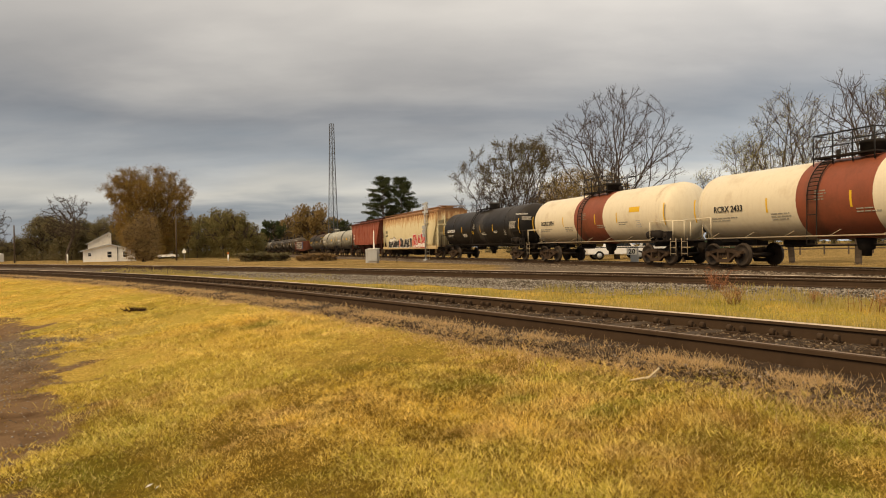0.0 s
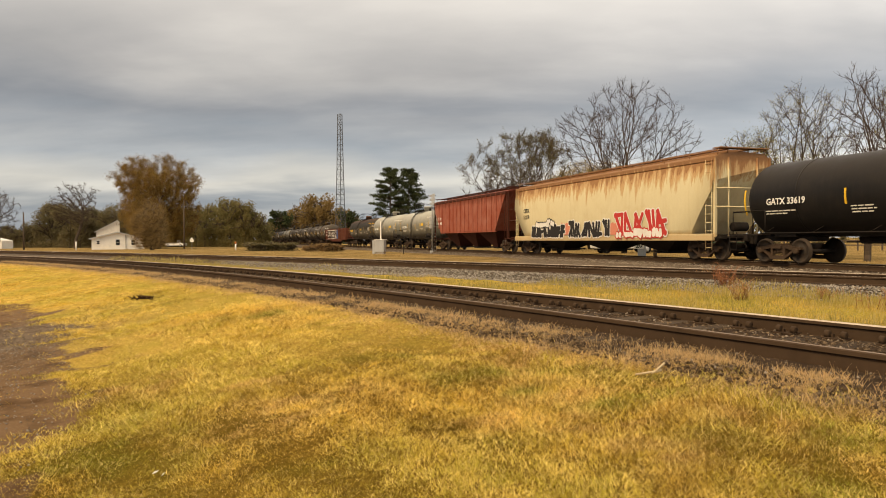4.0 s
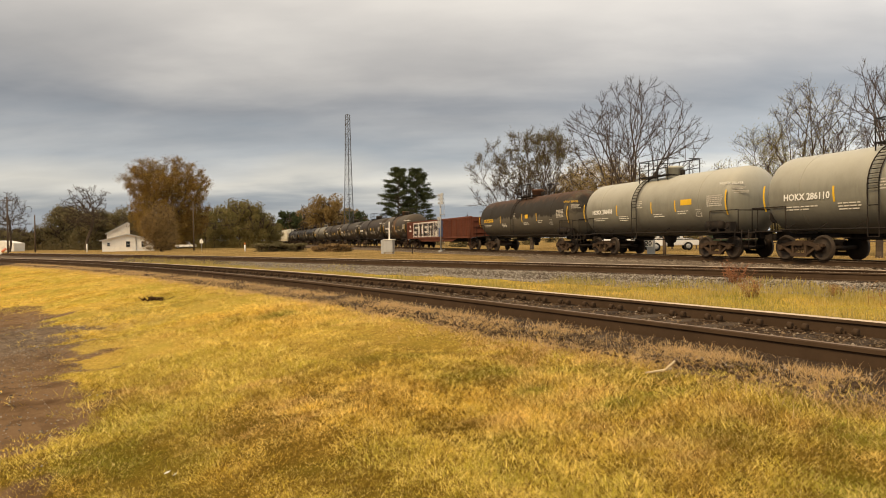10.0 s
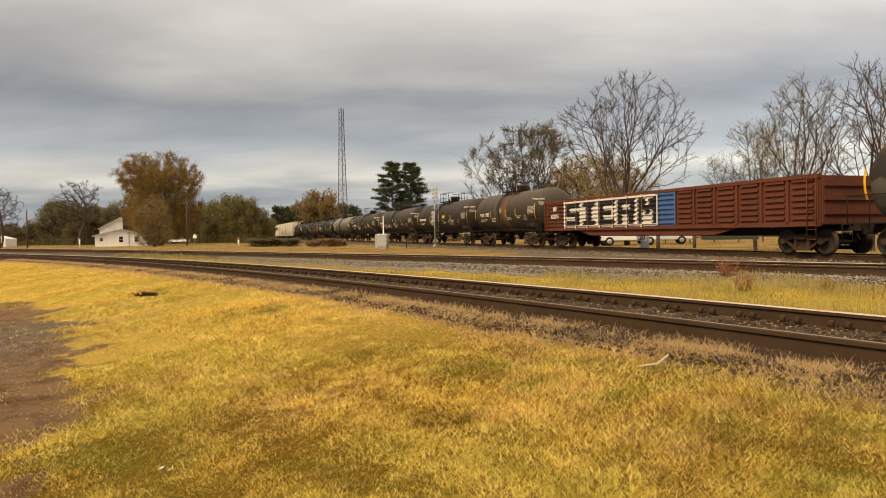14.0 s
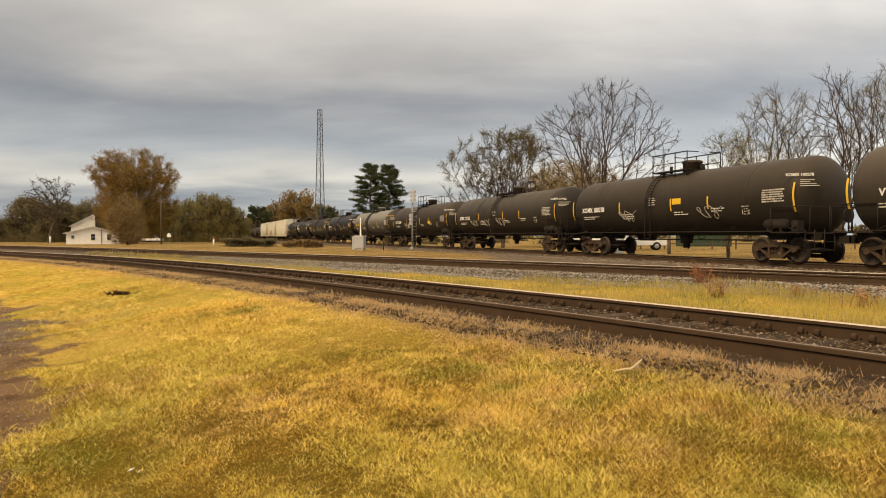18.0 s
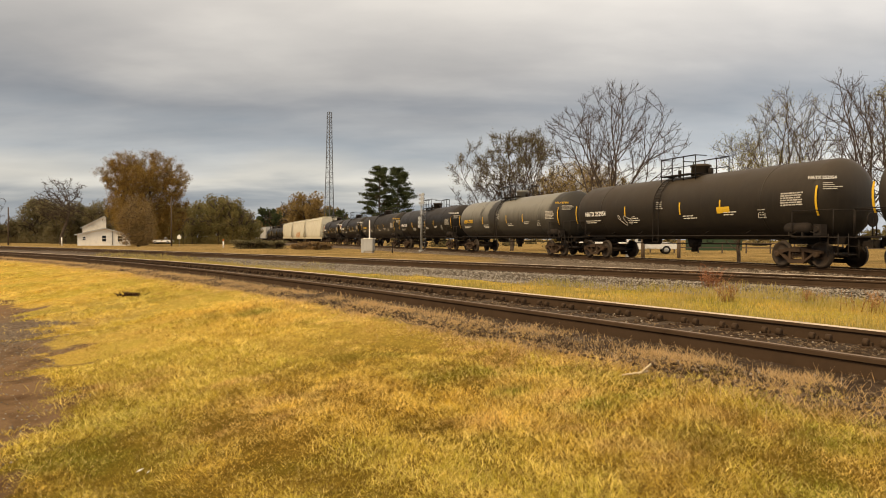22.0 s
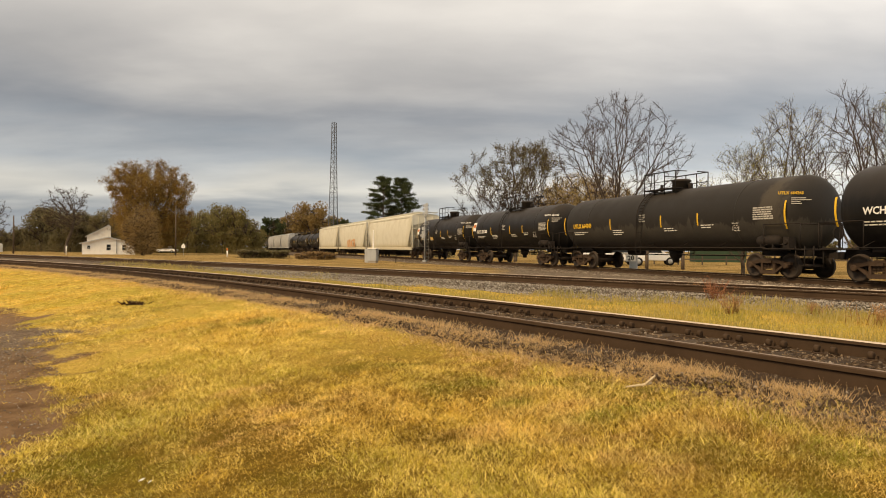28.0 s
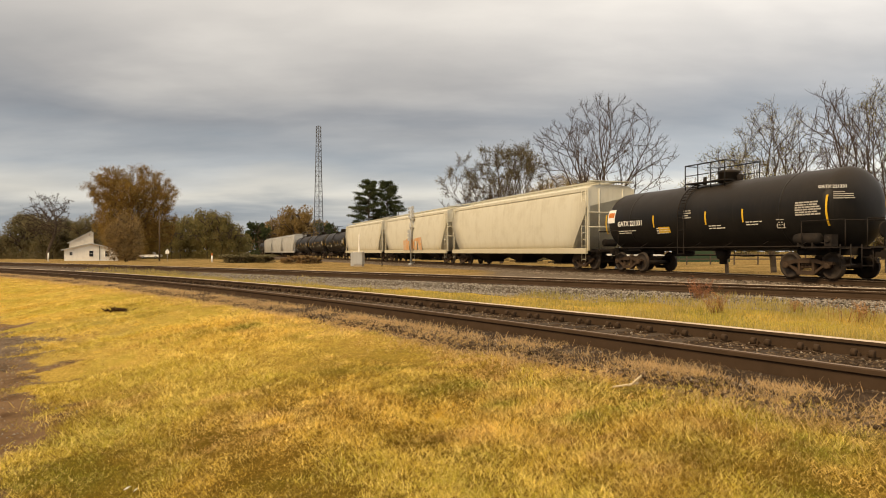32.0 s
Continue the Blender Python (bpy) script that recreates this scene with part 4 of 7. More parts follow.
def ladder(bm, x, y, z0, z1, w=0.42, r=0.016, pitch=0.33):
    for s in (-1, 1):
        rod(bm, (x + s * w / 2, y, z0), (x + s * w / 2, y, z1), r * 1.2, 5)
    z = z0 + 0.1
    while z < z1:
        rod(bm, (x - w / 2, y, z), (x + w / 2, y, z), r, 5)
        z += pitch


def bars(bm, x, z, widths, h=0.035, gap=0.075, y=0.0):
    """Lines of small print that cannot be read."""
    for i, w in enumerate(widths):
        box(bm, x + w / 2, y, z - i * gap, w, 0.006, h)


def side_y(zc, r, z):
    return -math.sqrt(max(r * r - (z - zc) ** 2, 0.01))


SIDE = pose(0, 0, 0, 90, 0, 0)


def patch(name, car, x, z, w, h, zc, r, mat, label="", lift=0.006):
    """A flat mark that follows the curve of the tank's side."""
    bm = B()
    n = max(2, int(h / 0.12) + 1)
    rows = []
    for i in range(n + 1):
        q = z - h / 2 + h * i / n
        y = side_y(zc, r + lift, q)
        rows.append((bm.verts.new((x - w / 2, y, q)), bm.verts.new((x + w / 2, y, q))))
    for a, b in zip(rows, rows[1:]):
        bm.faces.new((a[0], a[1], b[1], b[0]))
    return part(name, bm, mat, car, label)


def tank_car(label, L, shell, marks="", band=None, letter=None, r=1.47, rail_mat=None, yellow=True, panel=True, platform=0.0, seed=0,
             small=True, ladder_at=-0.75, logo=None, gear=None, hazard=None, spray=None):
    rng = random.Random(seed)
    letter, rail_mat, gear = letter or M_WHITE, rail_mat or M_UNDER, gear or M_UNDER
    car = thing("tank_car", label, "tank car", "cars of the freight train")
    half, zc = L / 2 - 0.78, 2.46
    bm = B()
    prof = [(-half, 0.06)]
    for i in range(1, 9):
        a = i / 8 * math.pi / 2
        prof.append((-half + 0.62 * (1 - math.cos(a)), r * math.sin(a)))
    xs = [-half + 0.62, -half * 0.66, -half * 0.33, -0.35, 0.35, half * 0.33, half * 0.66, half - 0.62]
    if band:
        xs = [-half + 0.62, -half * 0.45, band[0], band[0] + 0.001, band[1] - 0.001, band[1], half * 0.5, half - 0.62]
    prof += [(x, r) for x in xs[1:-1]]
    prof += [(-p, q) for p, q in prof[8:0:-1]] + [(half, 0.06)]
    mats = [shell]
    mi = None
    if band:
        mats.append(band[2])

        def mi(q):
            return 1 if band[0] - 0.01 <= (prof[q][0] + prof[q + 1][0]) / 2 <= band[1] + 0.01 else 0
    lathe(bm, prof, 40, "x", (0, 0, zc), mi)
    part("tank_shell", bm, mats, car)
    # weld rings and saddle straps
    for x in (-half * 0.66, half * 0.66) if not band else (-half + 0.7, half - 0.7):
        part("weld_ring", lathe(B(), [(x - 0.03, r - 0.02), (x - 0.03, r + 0.012), (x + 0.03, r + 0.012), (x + 0.03, r - 0.02)], 40, "x", (0, 0, zc)), shell, car)
    # centre fittings
    px = platform
    bm = B()
    lathe(bm, [(zc + r - 0.15, 0.42), (zc + r + 0.36, 0.42), (zc + r + 0.38, 0.47), (zc + r + 0.46, 0.47), (zc + r + 0.50, 0.36)], 18, "z", (px + 0.45, 0, 0))
    part("manway", bm, M_UNDER if band else shell, car)
    bm = B()
    box(bm, px, -0.72, zc + r + 0.02, 2.5, 0.42, 0.05)
    box(bm, px, 0.72, zc + r + 0.02, 2.5, 0.42, 0.05)
    for x in (-1.1, 1.1):
        box(bm, px + x, 0, zc + r + 0.0, 0.10, 1.8, 0.05)
    part("platform", bm, gear, car)
    zt = zc + r + 0.82
    for y in (-0.92, 0.92):
        for x in (-1.22, -0.40, 0.40, 1.22):
            part("railing_post", rod(B(), (px + x, y, zc + r - 0.25), (px + x, y, zt), 0.026, 5), M_DARKLET, car)
        part("top_rail", rod(B(), (px - 1.22, y, zt), (px + 1.22, y, zt), 0.028, 5), M_DARKLET, car)
        part("middle_rail", rod(B(), (px - 1.22, y, zt - 0.45), (px + 1.22, y, zt - 0.45), 0.020, 5), M_DARKLET, car)
        for x in (-1.22, 1.22):
            part("end_rail", rod(B(), (px + x, y, zt), (px + x, y * 0.33, zt), 0.024, 5), M_DARKLET, car)
    part("safety_valve", lathe(B(), [(zc + r - 0.1, 0.12), (zc + r + 0.26, 0.12), (zc + r + 0.30, 0.07)], 10, "z", (px + 1.0, 0.1, 0)), gear, car)
    part("vent_pipe", lathe(B(), [(zc + r - 0.1, 0.08), (zc + r + 0.34, 0.08)], 10, "z", (px - 0.85, -0.15, 0)), gear, car)
    # ladder bent round the shell, on both sides
    for s in (-1, 1):
        bm = B()
        pts = [(s * 1.56, 0.86)]
        for i in range(9):
            a = radians(-4 + i * 8.5)
            pts.append((s * (r + 0.09) * math.cos(a), zc + (r + 0.09) * math.sin(a)))
        for o in (-0.21, 0.21):
            for a, b in zip(pts, pts[1:]):
                rod(bm, (px + ladder_at + o, a[0], a[1]), (px + ladder_at + o, b[0], b[1]), 0.022, 5, cap=False)
        for i in range(14):
            q = i / 13 * (len(pts) - 1.001)
            k = int(q)
            y = pts[k][0] + (pts[k + 1][0] - pts[k][0]) * (q - k)
            z = pts[k][1] + (pts[k + 1][1] - pts[k][1]) * (q - k)
            rod(bm, (px + ladder_at - 0.21, y, z), (px + ladder_at + 0.21, y, z), 0.017, 5)
        part("ladder", bm, gear if s < 0 else rail_mat, car)
    # stub sills with running boards and hand rails
    for s in (-1, 1):
        bm = B()
        box(bm, s * (L / 2 - 1.95), 0, 0.98, 3.0, 0.60, 0.30)
        for y in (-0.55, 0.55):
            prism(bm, [(s * (half - 2.0), 1.0), (s * (half - 0.95), 1.0), (s * (half - 1.1), 1.75), (s * (half - 1.9), 1.35)], y - 0.05, y + 0.05)
        part("stub_sill", bm, gear, car)
        bm = B()
        box(bm, s * (L / 2 - 0.62), 0, 1.10, 0.55, 2.5, 0.05)
        box(bm, s * (half - 0.55), -1.38, 1.10, 1.5, 0.42, 0.05)
        box(bm, s * (half - 0.55), 1.38, 1.10, 1.5, 0.42, 0.05)
        part("end_platform", bm, gear, car)
        bm = B()
        xe = s * (L / 2 - 0.40)
        for y in (-1.48, 1.48):
            ladder(bm, xe, y, 0.40, 1.20, 0.40, 0.016, 0.28)
            rod(bm, (xe, y, 1.10), (xe, y, 2.02), 0.022, 5)
            rod(bm, (xe, y, 2.02), (xe - s * 1.75, y, 2.02), 0.020, 5)
            rod(bm, (xe - s * 1.75, y, 2.02), (xe - s * 1.75, y, 1.10), 0.020, 5)
        rod(bm, (xe, -1.48, 2.0), (xe, 1.48, 2.0), 0.022, 5)
        for y in (-0.5, 0.5):
            rod(bm, (xe, y, 1.1), (xe, y, 2.0), 0.018, 5)
        part("end_railing", bm, rail_mat, car)
    for y in (-1.56, 1.56):
        bm = B()
        rod(bm, (-half + 1.2, y, 1.14), (half - 1.2, y, 1.14), 0.026, 6)
        for i in range(7):
            x = -half + 1.4 + (2 * half - 2.8) * i / 6
            rod(bm, (x, y, 1.14), (x + 0.18, y * 0.80, 1.36), 0.014, 4)
        part("hand_rail", bm, rail_mat, car)
    # brake gear beneath
    bm = lathe(B(), [(-0.65, 0.10), (-0.60, 0.19), (0.60, 0.19), (0.65, 0.10)], 14, "x", (-half * 0.45, 0.5, 0.92))
    box(bm, 0.0, 0, 0.80, half * 1.1, 0.05, 0.05)
    part("air_reservoir", bm, gear, car)
    bm = lathe(B(), [(0.42, 0.16), (0.62, 0.16), (0.66, 0.26), (1.05, 0.34)], 14, "z", (0.1, 0, 0))
    part("bottom_outlet", bm, gear, car)
    bm = lathe(B(), [(half + 0.10, 0.24), (half + 0.12, 0.28), (half + 0.14, 0.24)], 16, "x", (0, 0.62, 1.72))
    rod(bm, (half + 0.12, 0.62, 1.1), (half + 0.12, 0.62, 1.75), 0.03, 5)
    part("brake_wheel", bm, gear, car)
    # brake cylinder and valve on the end platform, facing the lawn
    bm = lathe(B(), [(-0.56, 0.07), (-0.52, 0.19), (-0.40, 0.215), (0.40, 0.215), (0.52, 0.19), (0.56, 0.07)], 16, "x", (half - 1.35, -1.18, 1.40))
    for x in (-0.3, 0.3):
        box(bm, half - 1.35 + x, -1.18, 1.20, 0.07, 0.34, 0.16)
    part("brake_cylinder", bm, gear, car)
    bm = box(B(), half - 0.45, -1.15, 1.34, 0.30, 0.30, 0.40)
    lathe(bm, [(-1.36, 0.09), (-1.29, 0.12), (-1.20, 0.12)], 12, "y", (half - 0.45, 0, 1.36))
    rod(bm, (half - 0.45, -1.2, 1.2), (half - 1.0, -1.2, 1.3), 0.03, 6)
    part("control_valve", bm, gear, car)
    # markings
    if yellow:
        for x, h in ((-half + 0.28, 1.0), (-half * 0.40, 0.55), (half * 0.10, 0.55), (half * 0.40, 0.52), (half - 0.36, 1.05)):
            patch("reflector", car, x, 2.36, 0.085, h, zc, r, M_YELLOW, "yellow reflective strip")
    if marks:
        z = 2.38
        writing("reporting_mark", marks, 0.34, letter, car, pose(-half + 2.35, side_y(zc, r, z) - 0.012, z - 0.16) @ SIDE)
    if panel:
        bm = B()
        for i in range(6):
            z = 2.68 - i * 0.085
            yb = side_y(zc, r, z) - 0.004
            q = half * 0.83 - 0.48
            while q < half * 0.83 + 0.44:
                w = rng.uniform(0.06, 0.22)
                box(bm, q + w / 2, yb, z, w, 0.006, 0.052)
                q += w + 0.03
        part("stencil_panel", bm, M_STENCIL, car)["kind"] = "stuff"
        if marks:
            writing("end_mark", marks, 0.15, letter, car, pose(half - 0.34, -1.20, 3.12, 0, 0, 56) @ SIDE)
            bm = B()
            bars(bm, 0, 0, [rng.uniform(0.3, 0.7) for _ in range(4)], 0.03, 0.07)
            part("small_print", bm, M_STENCIL, car, "", pose(half - 0.30, -1.22, 2.98, 0, 0, 56))["kind"] = "stuff"
    if small:
        for x, z, ws in ((-half + 1.3, 1.98, (1.5, 1.1)), (-half * 0.38, 2.02, (0.9, 0.95, 0.8)), (half * 0.12, 2.02, (0.7, 0.9)),
                         (half * 0.42, 2.1, (0.8, 0.6)), (-half * 0.1, 2.72, (0.45, 0.5, 0.4, 0.5))):
            bm = B()
            for i, w in enumerate(ws):
                zz, q = z - i * 0.10, x
                while q < x + w - 0.05:
                    k = min(rng.uniform(0.10, 0.34), x + w - q)
                    box(bm, q + k / 2, side_y(zc, r, zz) - 0.004, zz, k, 0.008, 0.042)
                    q += k + 0.045
            part("small_print", bm, M_FAINT if letter is not M_DARKLET else M_PANEL, car)["kind"] = "stuff"
        # a small framed test stencil
        bm = B()
        xs_, zs = half * 0.66, 1.98
        for dx, dz, ww, hh in ((0, 0.15, 0.36, 0.03), (0, -0.15, 0.36, 0.03), (-0.165, 0, 0.03, 0.3), (0.165, 0, 0.03, 0.3), (0, 0.05, 0.2, 0.03), (0, -0.04, 0.22, 0.03)):
            box(bm, xs_ + dx, side_y(zc, r, zs + dz) - 0.004, zs + dz, ww, 0.006, hh)
        part("test_stencil", bm, M_STENCIL, car)["kind"] = "stuff"
    if logo:
        patch("emblem_panel", car, -half + 0.75, 2.74, 0.62, 0.66, zc, r, M_WHITE, "white panel with an orange emblem")
        patch("emblem", car, -half + 0.75, 2.80, 0.50, 0.24, zc, r, logo, "", 0.012)
    if hazard:
        patch("hazard_panel", car, half * hazard[0], hazard[1], hazard[2], 0.26, zc, r, M_YELLOW, "yellow warning panel")
    if spray:
        scribble(car, spray, zc, r)
    running_gear(car, L, 2.35)
    return car


def scribble(car, spots, zc, r):
    """Loose white spray-paint loops on a tank's side."""
    rng = random.Random(int(spots[0] * 100))
    bm = B()
    for x0 in spots:
        pts = []
        for i in range(26):
            a = i * 0.55
            x = x0 - 0.7 + i * 0.055 + 0.22 * math.cos(a * 1.3)
            z = 1.95 + 0.30 * math.sin(a) * (0.5 + 0.5 * rng.random())
            pts.append((x, side_y(zc, r + 0.01, z), z))
        for a, b in zip(pts, pts[1:]):
            rod(bm, a, b, 0.020, 4)
    part("spray_scrawl", bm, M_SCRAWL, car, "loose grey spray-paint scrawl")


M_STENCIL = paint("worn_white_stencil", (0.50, 0.47, 0.41), (0.16, 0.145, 0.125), 0.8, 0.6, streak=False, scale=6)
M_SCRAWL = paint("thin_grey_spray", (0.34, 0.32, 0.285), (0.15, 0.14, 0.125), 0.7, 0.6, streak=False, scale=6)
M_PANEL = paint("stencil_grey", (0.30, 0.28, 0.22), (0.06, 0.05, 0.045), 0.9, 0.6, streak=False, scale=6)
M_ORANGE = paint("orange_emblem", (0.55, 0.16, 0.02), (0.3, 0.1, 0.02), 0.3, 0.5, streak=False)
M_SPRAYBLACK = paint("black_spray", (0.025, 0.023, 0.022), (0.06, 0.055, 0.05), 0.4, 0.55)
M_SPRAYRED = paint("red_spray", (0.50, 0.035, 0.03), (0.35, 0.05, 0.03), 0.4, 0.5)
M_SPRAYWHITE = paint("white_spray", (0.76, 0.73, 0.66), (0.5, 0.42, 0.34), 0.4, 0.55)
M_SPRAYBLUE = paint("blue_spray", (0.05, 0.13, 0.32), (0.04, 0.08, 0.18), 0.4, 0.55)
M_SPRAYPINK = paint("salmon_spray", (0.62, 0.22, 0.14), (0.5, 0.2, 0.12), 0.4, 0.55)
M_SPRAYORANGE = paint("faded_orange_spray", (0.55, 0.26, 0.10), (0.6, 0.45, 0.28), 0.6, 0.6)


def hopper_car(label, L, body, eave=4.42, ribs=0, curved=True, marks="", letter=None, end=None, sill=None, roof=None):
    """Covered hopper: bulging or ribbed sides, sloped ends, roof walk, three bays."""
    letter, end, sill, roof = letter or M_DARKLET, end or body, sill or body, roof or body
    car = thing("hopper_car", label, "hopper car", "cars of the freight train")
    half = L / 2 - 0.62
    w = 1.60
    z0 = 1.02
    if ribs:
        z0 = 1.62
    # side shell in a cross-section; its end follows the slope sheet
    sec = []
    n = 10
    for i in range(n + 1):
        q = i / n
        z = z0 + (eave - z0) * q
        y = w - (0.20 * (abs(q - 0.45) / 0.55) ** 2.4 if curved else 0.0)
        sec.append((y, z))
    sec += [(w * 0.72, eave + 0.17), (0.0, eave + 0.26)]

    def cut(z):
        q = (z - z0) / (eave - z0)
        if ribs:
            return half - 2.1 * (1 - q) - 0.15 if q < 1 else half - 0.15
        return half - (1.6 * max(0, 0.60 - q) / 0.60 if q < 0.60 else 0.0) - 0.12
    bm = B()
    ring = [(-y, z) for y, z in sec] + [(y, z) for y, z in sec[-2::-1]]
    cols = []
    for s, o in ((-1, 0), (-1, 1.6), (1, 1.6), (1, 0)):
        cols.append([bm.verts.new((s * (cut(min(z, eave)) - o), y, z)) for y, z in ring])
    for a, b in zip(cols, cols[1:]):
        for i in range(len(ring) - 1):
            f = bm.faces.new((a[i], b[i], b[i + 1], a[i + 1]))
            f.smooth = curved
    bm.faces.new(cols[0])
    bm.faces.new(cols[-1][::-1])
    bm.faces.new([c[0] for c in cols][::-1] + [c[-1] for c in cols])
    bmesh.ops.recalc_face_normals(bm, faces=bm.faces)
    part("hopper_body", bm, body, car)
    if ribs:
        for i in range(ribs):
            x = -half + 0.95 + (2 * half - 1.9) * i / (ribs - 1)
            for y in (-w, w):
                bm = B()
                zb = z0 + 0.02 + max(0, (abs(x) - (half - 2.2)) / 2.1) * (eave - z0) * 0.98
                zb = min(zb, eave - 0.4)
                o = 1 if y > 0 else -1
                prism(bm, [(x - 0.07, zb), (x + 0.07, zb), (x + 0.05, eave - 0.02), (x - 0.05, eave - 0.02)], y - 0.002 * o, y + 0.06 * o)
                bmesh.ops.recalc_face_normals(bm, faces=bm.faces)
                part("side_post", bm, body, car)
    # top chord, side sill
    for y in (-1, 1):
        bm = box(B(), 0, y * (w - (0.16 if curved else 0.0)), eave - 0.06, 2 * half - 0.2, 0.10, 0.20)
        bmesh.ops.bevel(bm, geom=bm.edges[:], offset=0.02, segments=1, affect="EDGES")
        part("top_chord", bm, roof, car)
        bm = box(B(), 0, y * (w - 0.10), z0 - 0.02, 2 * half - (0.3 if ribs == 0 else 4.6), 0.16, 0.30 if ribs == 0 else 0.20)
        bmesh.ops.bevel(bm, geom=bm.edges[:], offset=0.015, segments=1, affect="EDGES")
        part("side_sill", bm, sill, car)
    # roof: hatch trough and running boards
    bm = B()
    for y in (-0.55, 0.55):
        box(bm, 0, y, eave + 0.40, 2 * half - 0.3, 0.30, 0.04)
        for i in range(12):
            x = -half + 0.4 + (2 * half - 0.8) * i / 11
            rod(bm, (x, y, eave + 0.15), (x, y, eave + 0.40), 0.02, 4)
    for s in (-1, 1):
        box(bm, s * (half - 0.2), 0, eave + 0.40, 0.5, 2.6, 0.04)
    part("roof_walk", bm, roof, car)
    bm = box(B(), 0, 0, eave + 0.32, 2 * half - 1.4, 0.55, 0.16)
    part("hatch_cover", bm, roof, car)
    bm = B()
    for y in (-1.25, 1.25):
        rod(bm, (-half + 0.2, y, eave + 0.34), (half - 0.2, y, eave + 0.34), 0.018, 5)
        for i in range(12):
            x = -half + 0.2 + (2 * half - 0.4) * i / 11
            rod(bm, (x, y, eave + 0.10), (x, y, eave + 0.34), 0.016, 4)
    part("roof_rail", bm, roof, car)
    # bays and outlets
    nb = 3
    for i in range(nb):
        x = (i - (nb - 1) / 2) * (2 * half - 5.4) / nb * 1.05
        bm = B()
        bw = (2 * half - 5.4) / nb * 0.46
        zt = z0 - 0.02
        a = [bm.verts.new((x + sx * bw, sy * 1.40, zt)) for sx, sy in ((-1, -1), (1, -1), (1, 1), (-1, 1))]
        b = [bm.verts.new((x + sx * 0.38, sy * 0.55, 0.36)) for sx, sy in ((-1, -1), (1, -1), (1, 1), (-1, 1))]
        for k in range(4):
            bm.faces.new((a[k], a[(k + 1) % 4], b[(k + 1) % 4], b[k]))
        bm.faces.new(b[::-1])
        bm.faces.new(a)
        bmesh.ops.recalc_face_normals(bm, faces=bm.faces)
        part("hopper_bay", bm, M_UNDER if not ribs else end, car)
        bm = box(B(), x, 0, 0.30, 0.9, 1.2, 0.14)
        rod(bm, (x, -1.25, 0.34), (x, 1.25, 0.34), 0.04, 6)
        part("outlet_gate", bm, M_UNDER, car)
    # ends: slope sheet posts, ladders, platforms
    for s in (-1, 1):
        bm = B()
        box(bm, s * (L / 2 - 1.6), 0, 0.98, 2.9, 0.55, 0.28)
        box(bm, s * (half - 0.25), 0, 1.00, 1.0, 2.9, 0.06)
        part("end_sill", bm, M_UNDER if not ribs else end, car)
        for y in (-1.42, 1.42):
            bm = B()
            box(bm, s * (half - 0.14), y, (1.0 + eave) / 2, 0.14, 0.10, eave - 1.0)
            part("corner_post", bm, end, car)
        for y in (-1.52, 1.52):
            bm = B()
            ladder(bm, s * (half - 0.42), y, 0.45, eave - 0.1, 0.40, 0.018, 0.36)
            part("ladder", bm, end, car)
        bm = B()
        for y in (-0.75, 0.75):
            rod(bm, (s * (half - 0.1), y, 1.0), (s * (half - 0.1), y, eave), 0.035, 6)
        rod(bm, (s * (half - 0.05), -1.4, 2.3), (s * (half - 0.05), 1.4, 2.3), 0.03, 6)
        rod(bm, (s * (half - 0.05), -1.4, 3.1), (s * (half - 0.05), 1.4, 3.1), 0.03, 6)
        part("end_frame", bm, end, car)
        bm = lathe(B(), [(-0.4, 0.1), (-0.36, 0.2), (0.36, 0.2), (0.4, 0.1)], 12, "y", (s * (half - 0.55), 0.2, 1.45))
        part("air_reservoir", bm, M_UNDER, car)
    if marks:
        a, b = marks
        yy = -w - 0.012
        writing("reporting_mark", a, 0.36, letter, car, pose(-half + 2.1, yy, 2.72) @ SIDE)
        writing("car_number", b, 0.36, letter, car, pose(-half + 2.1, yy, 2.30) @ SIDE)
    running_gear(car, L, 1.95)
    return car


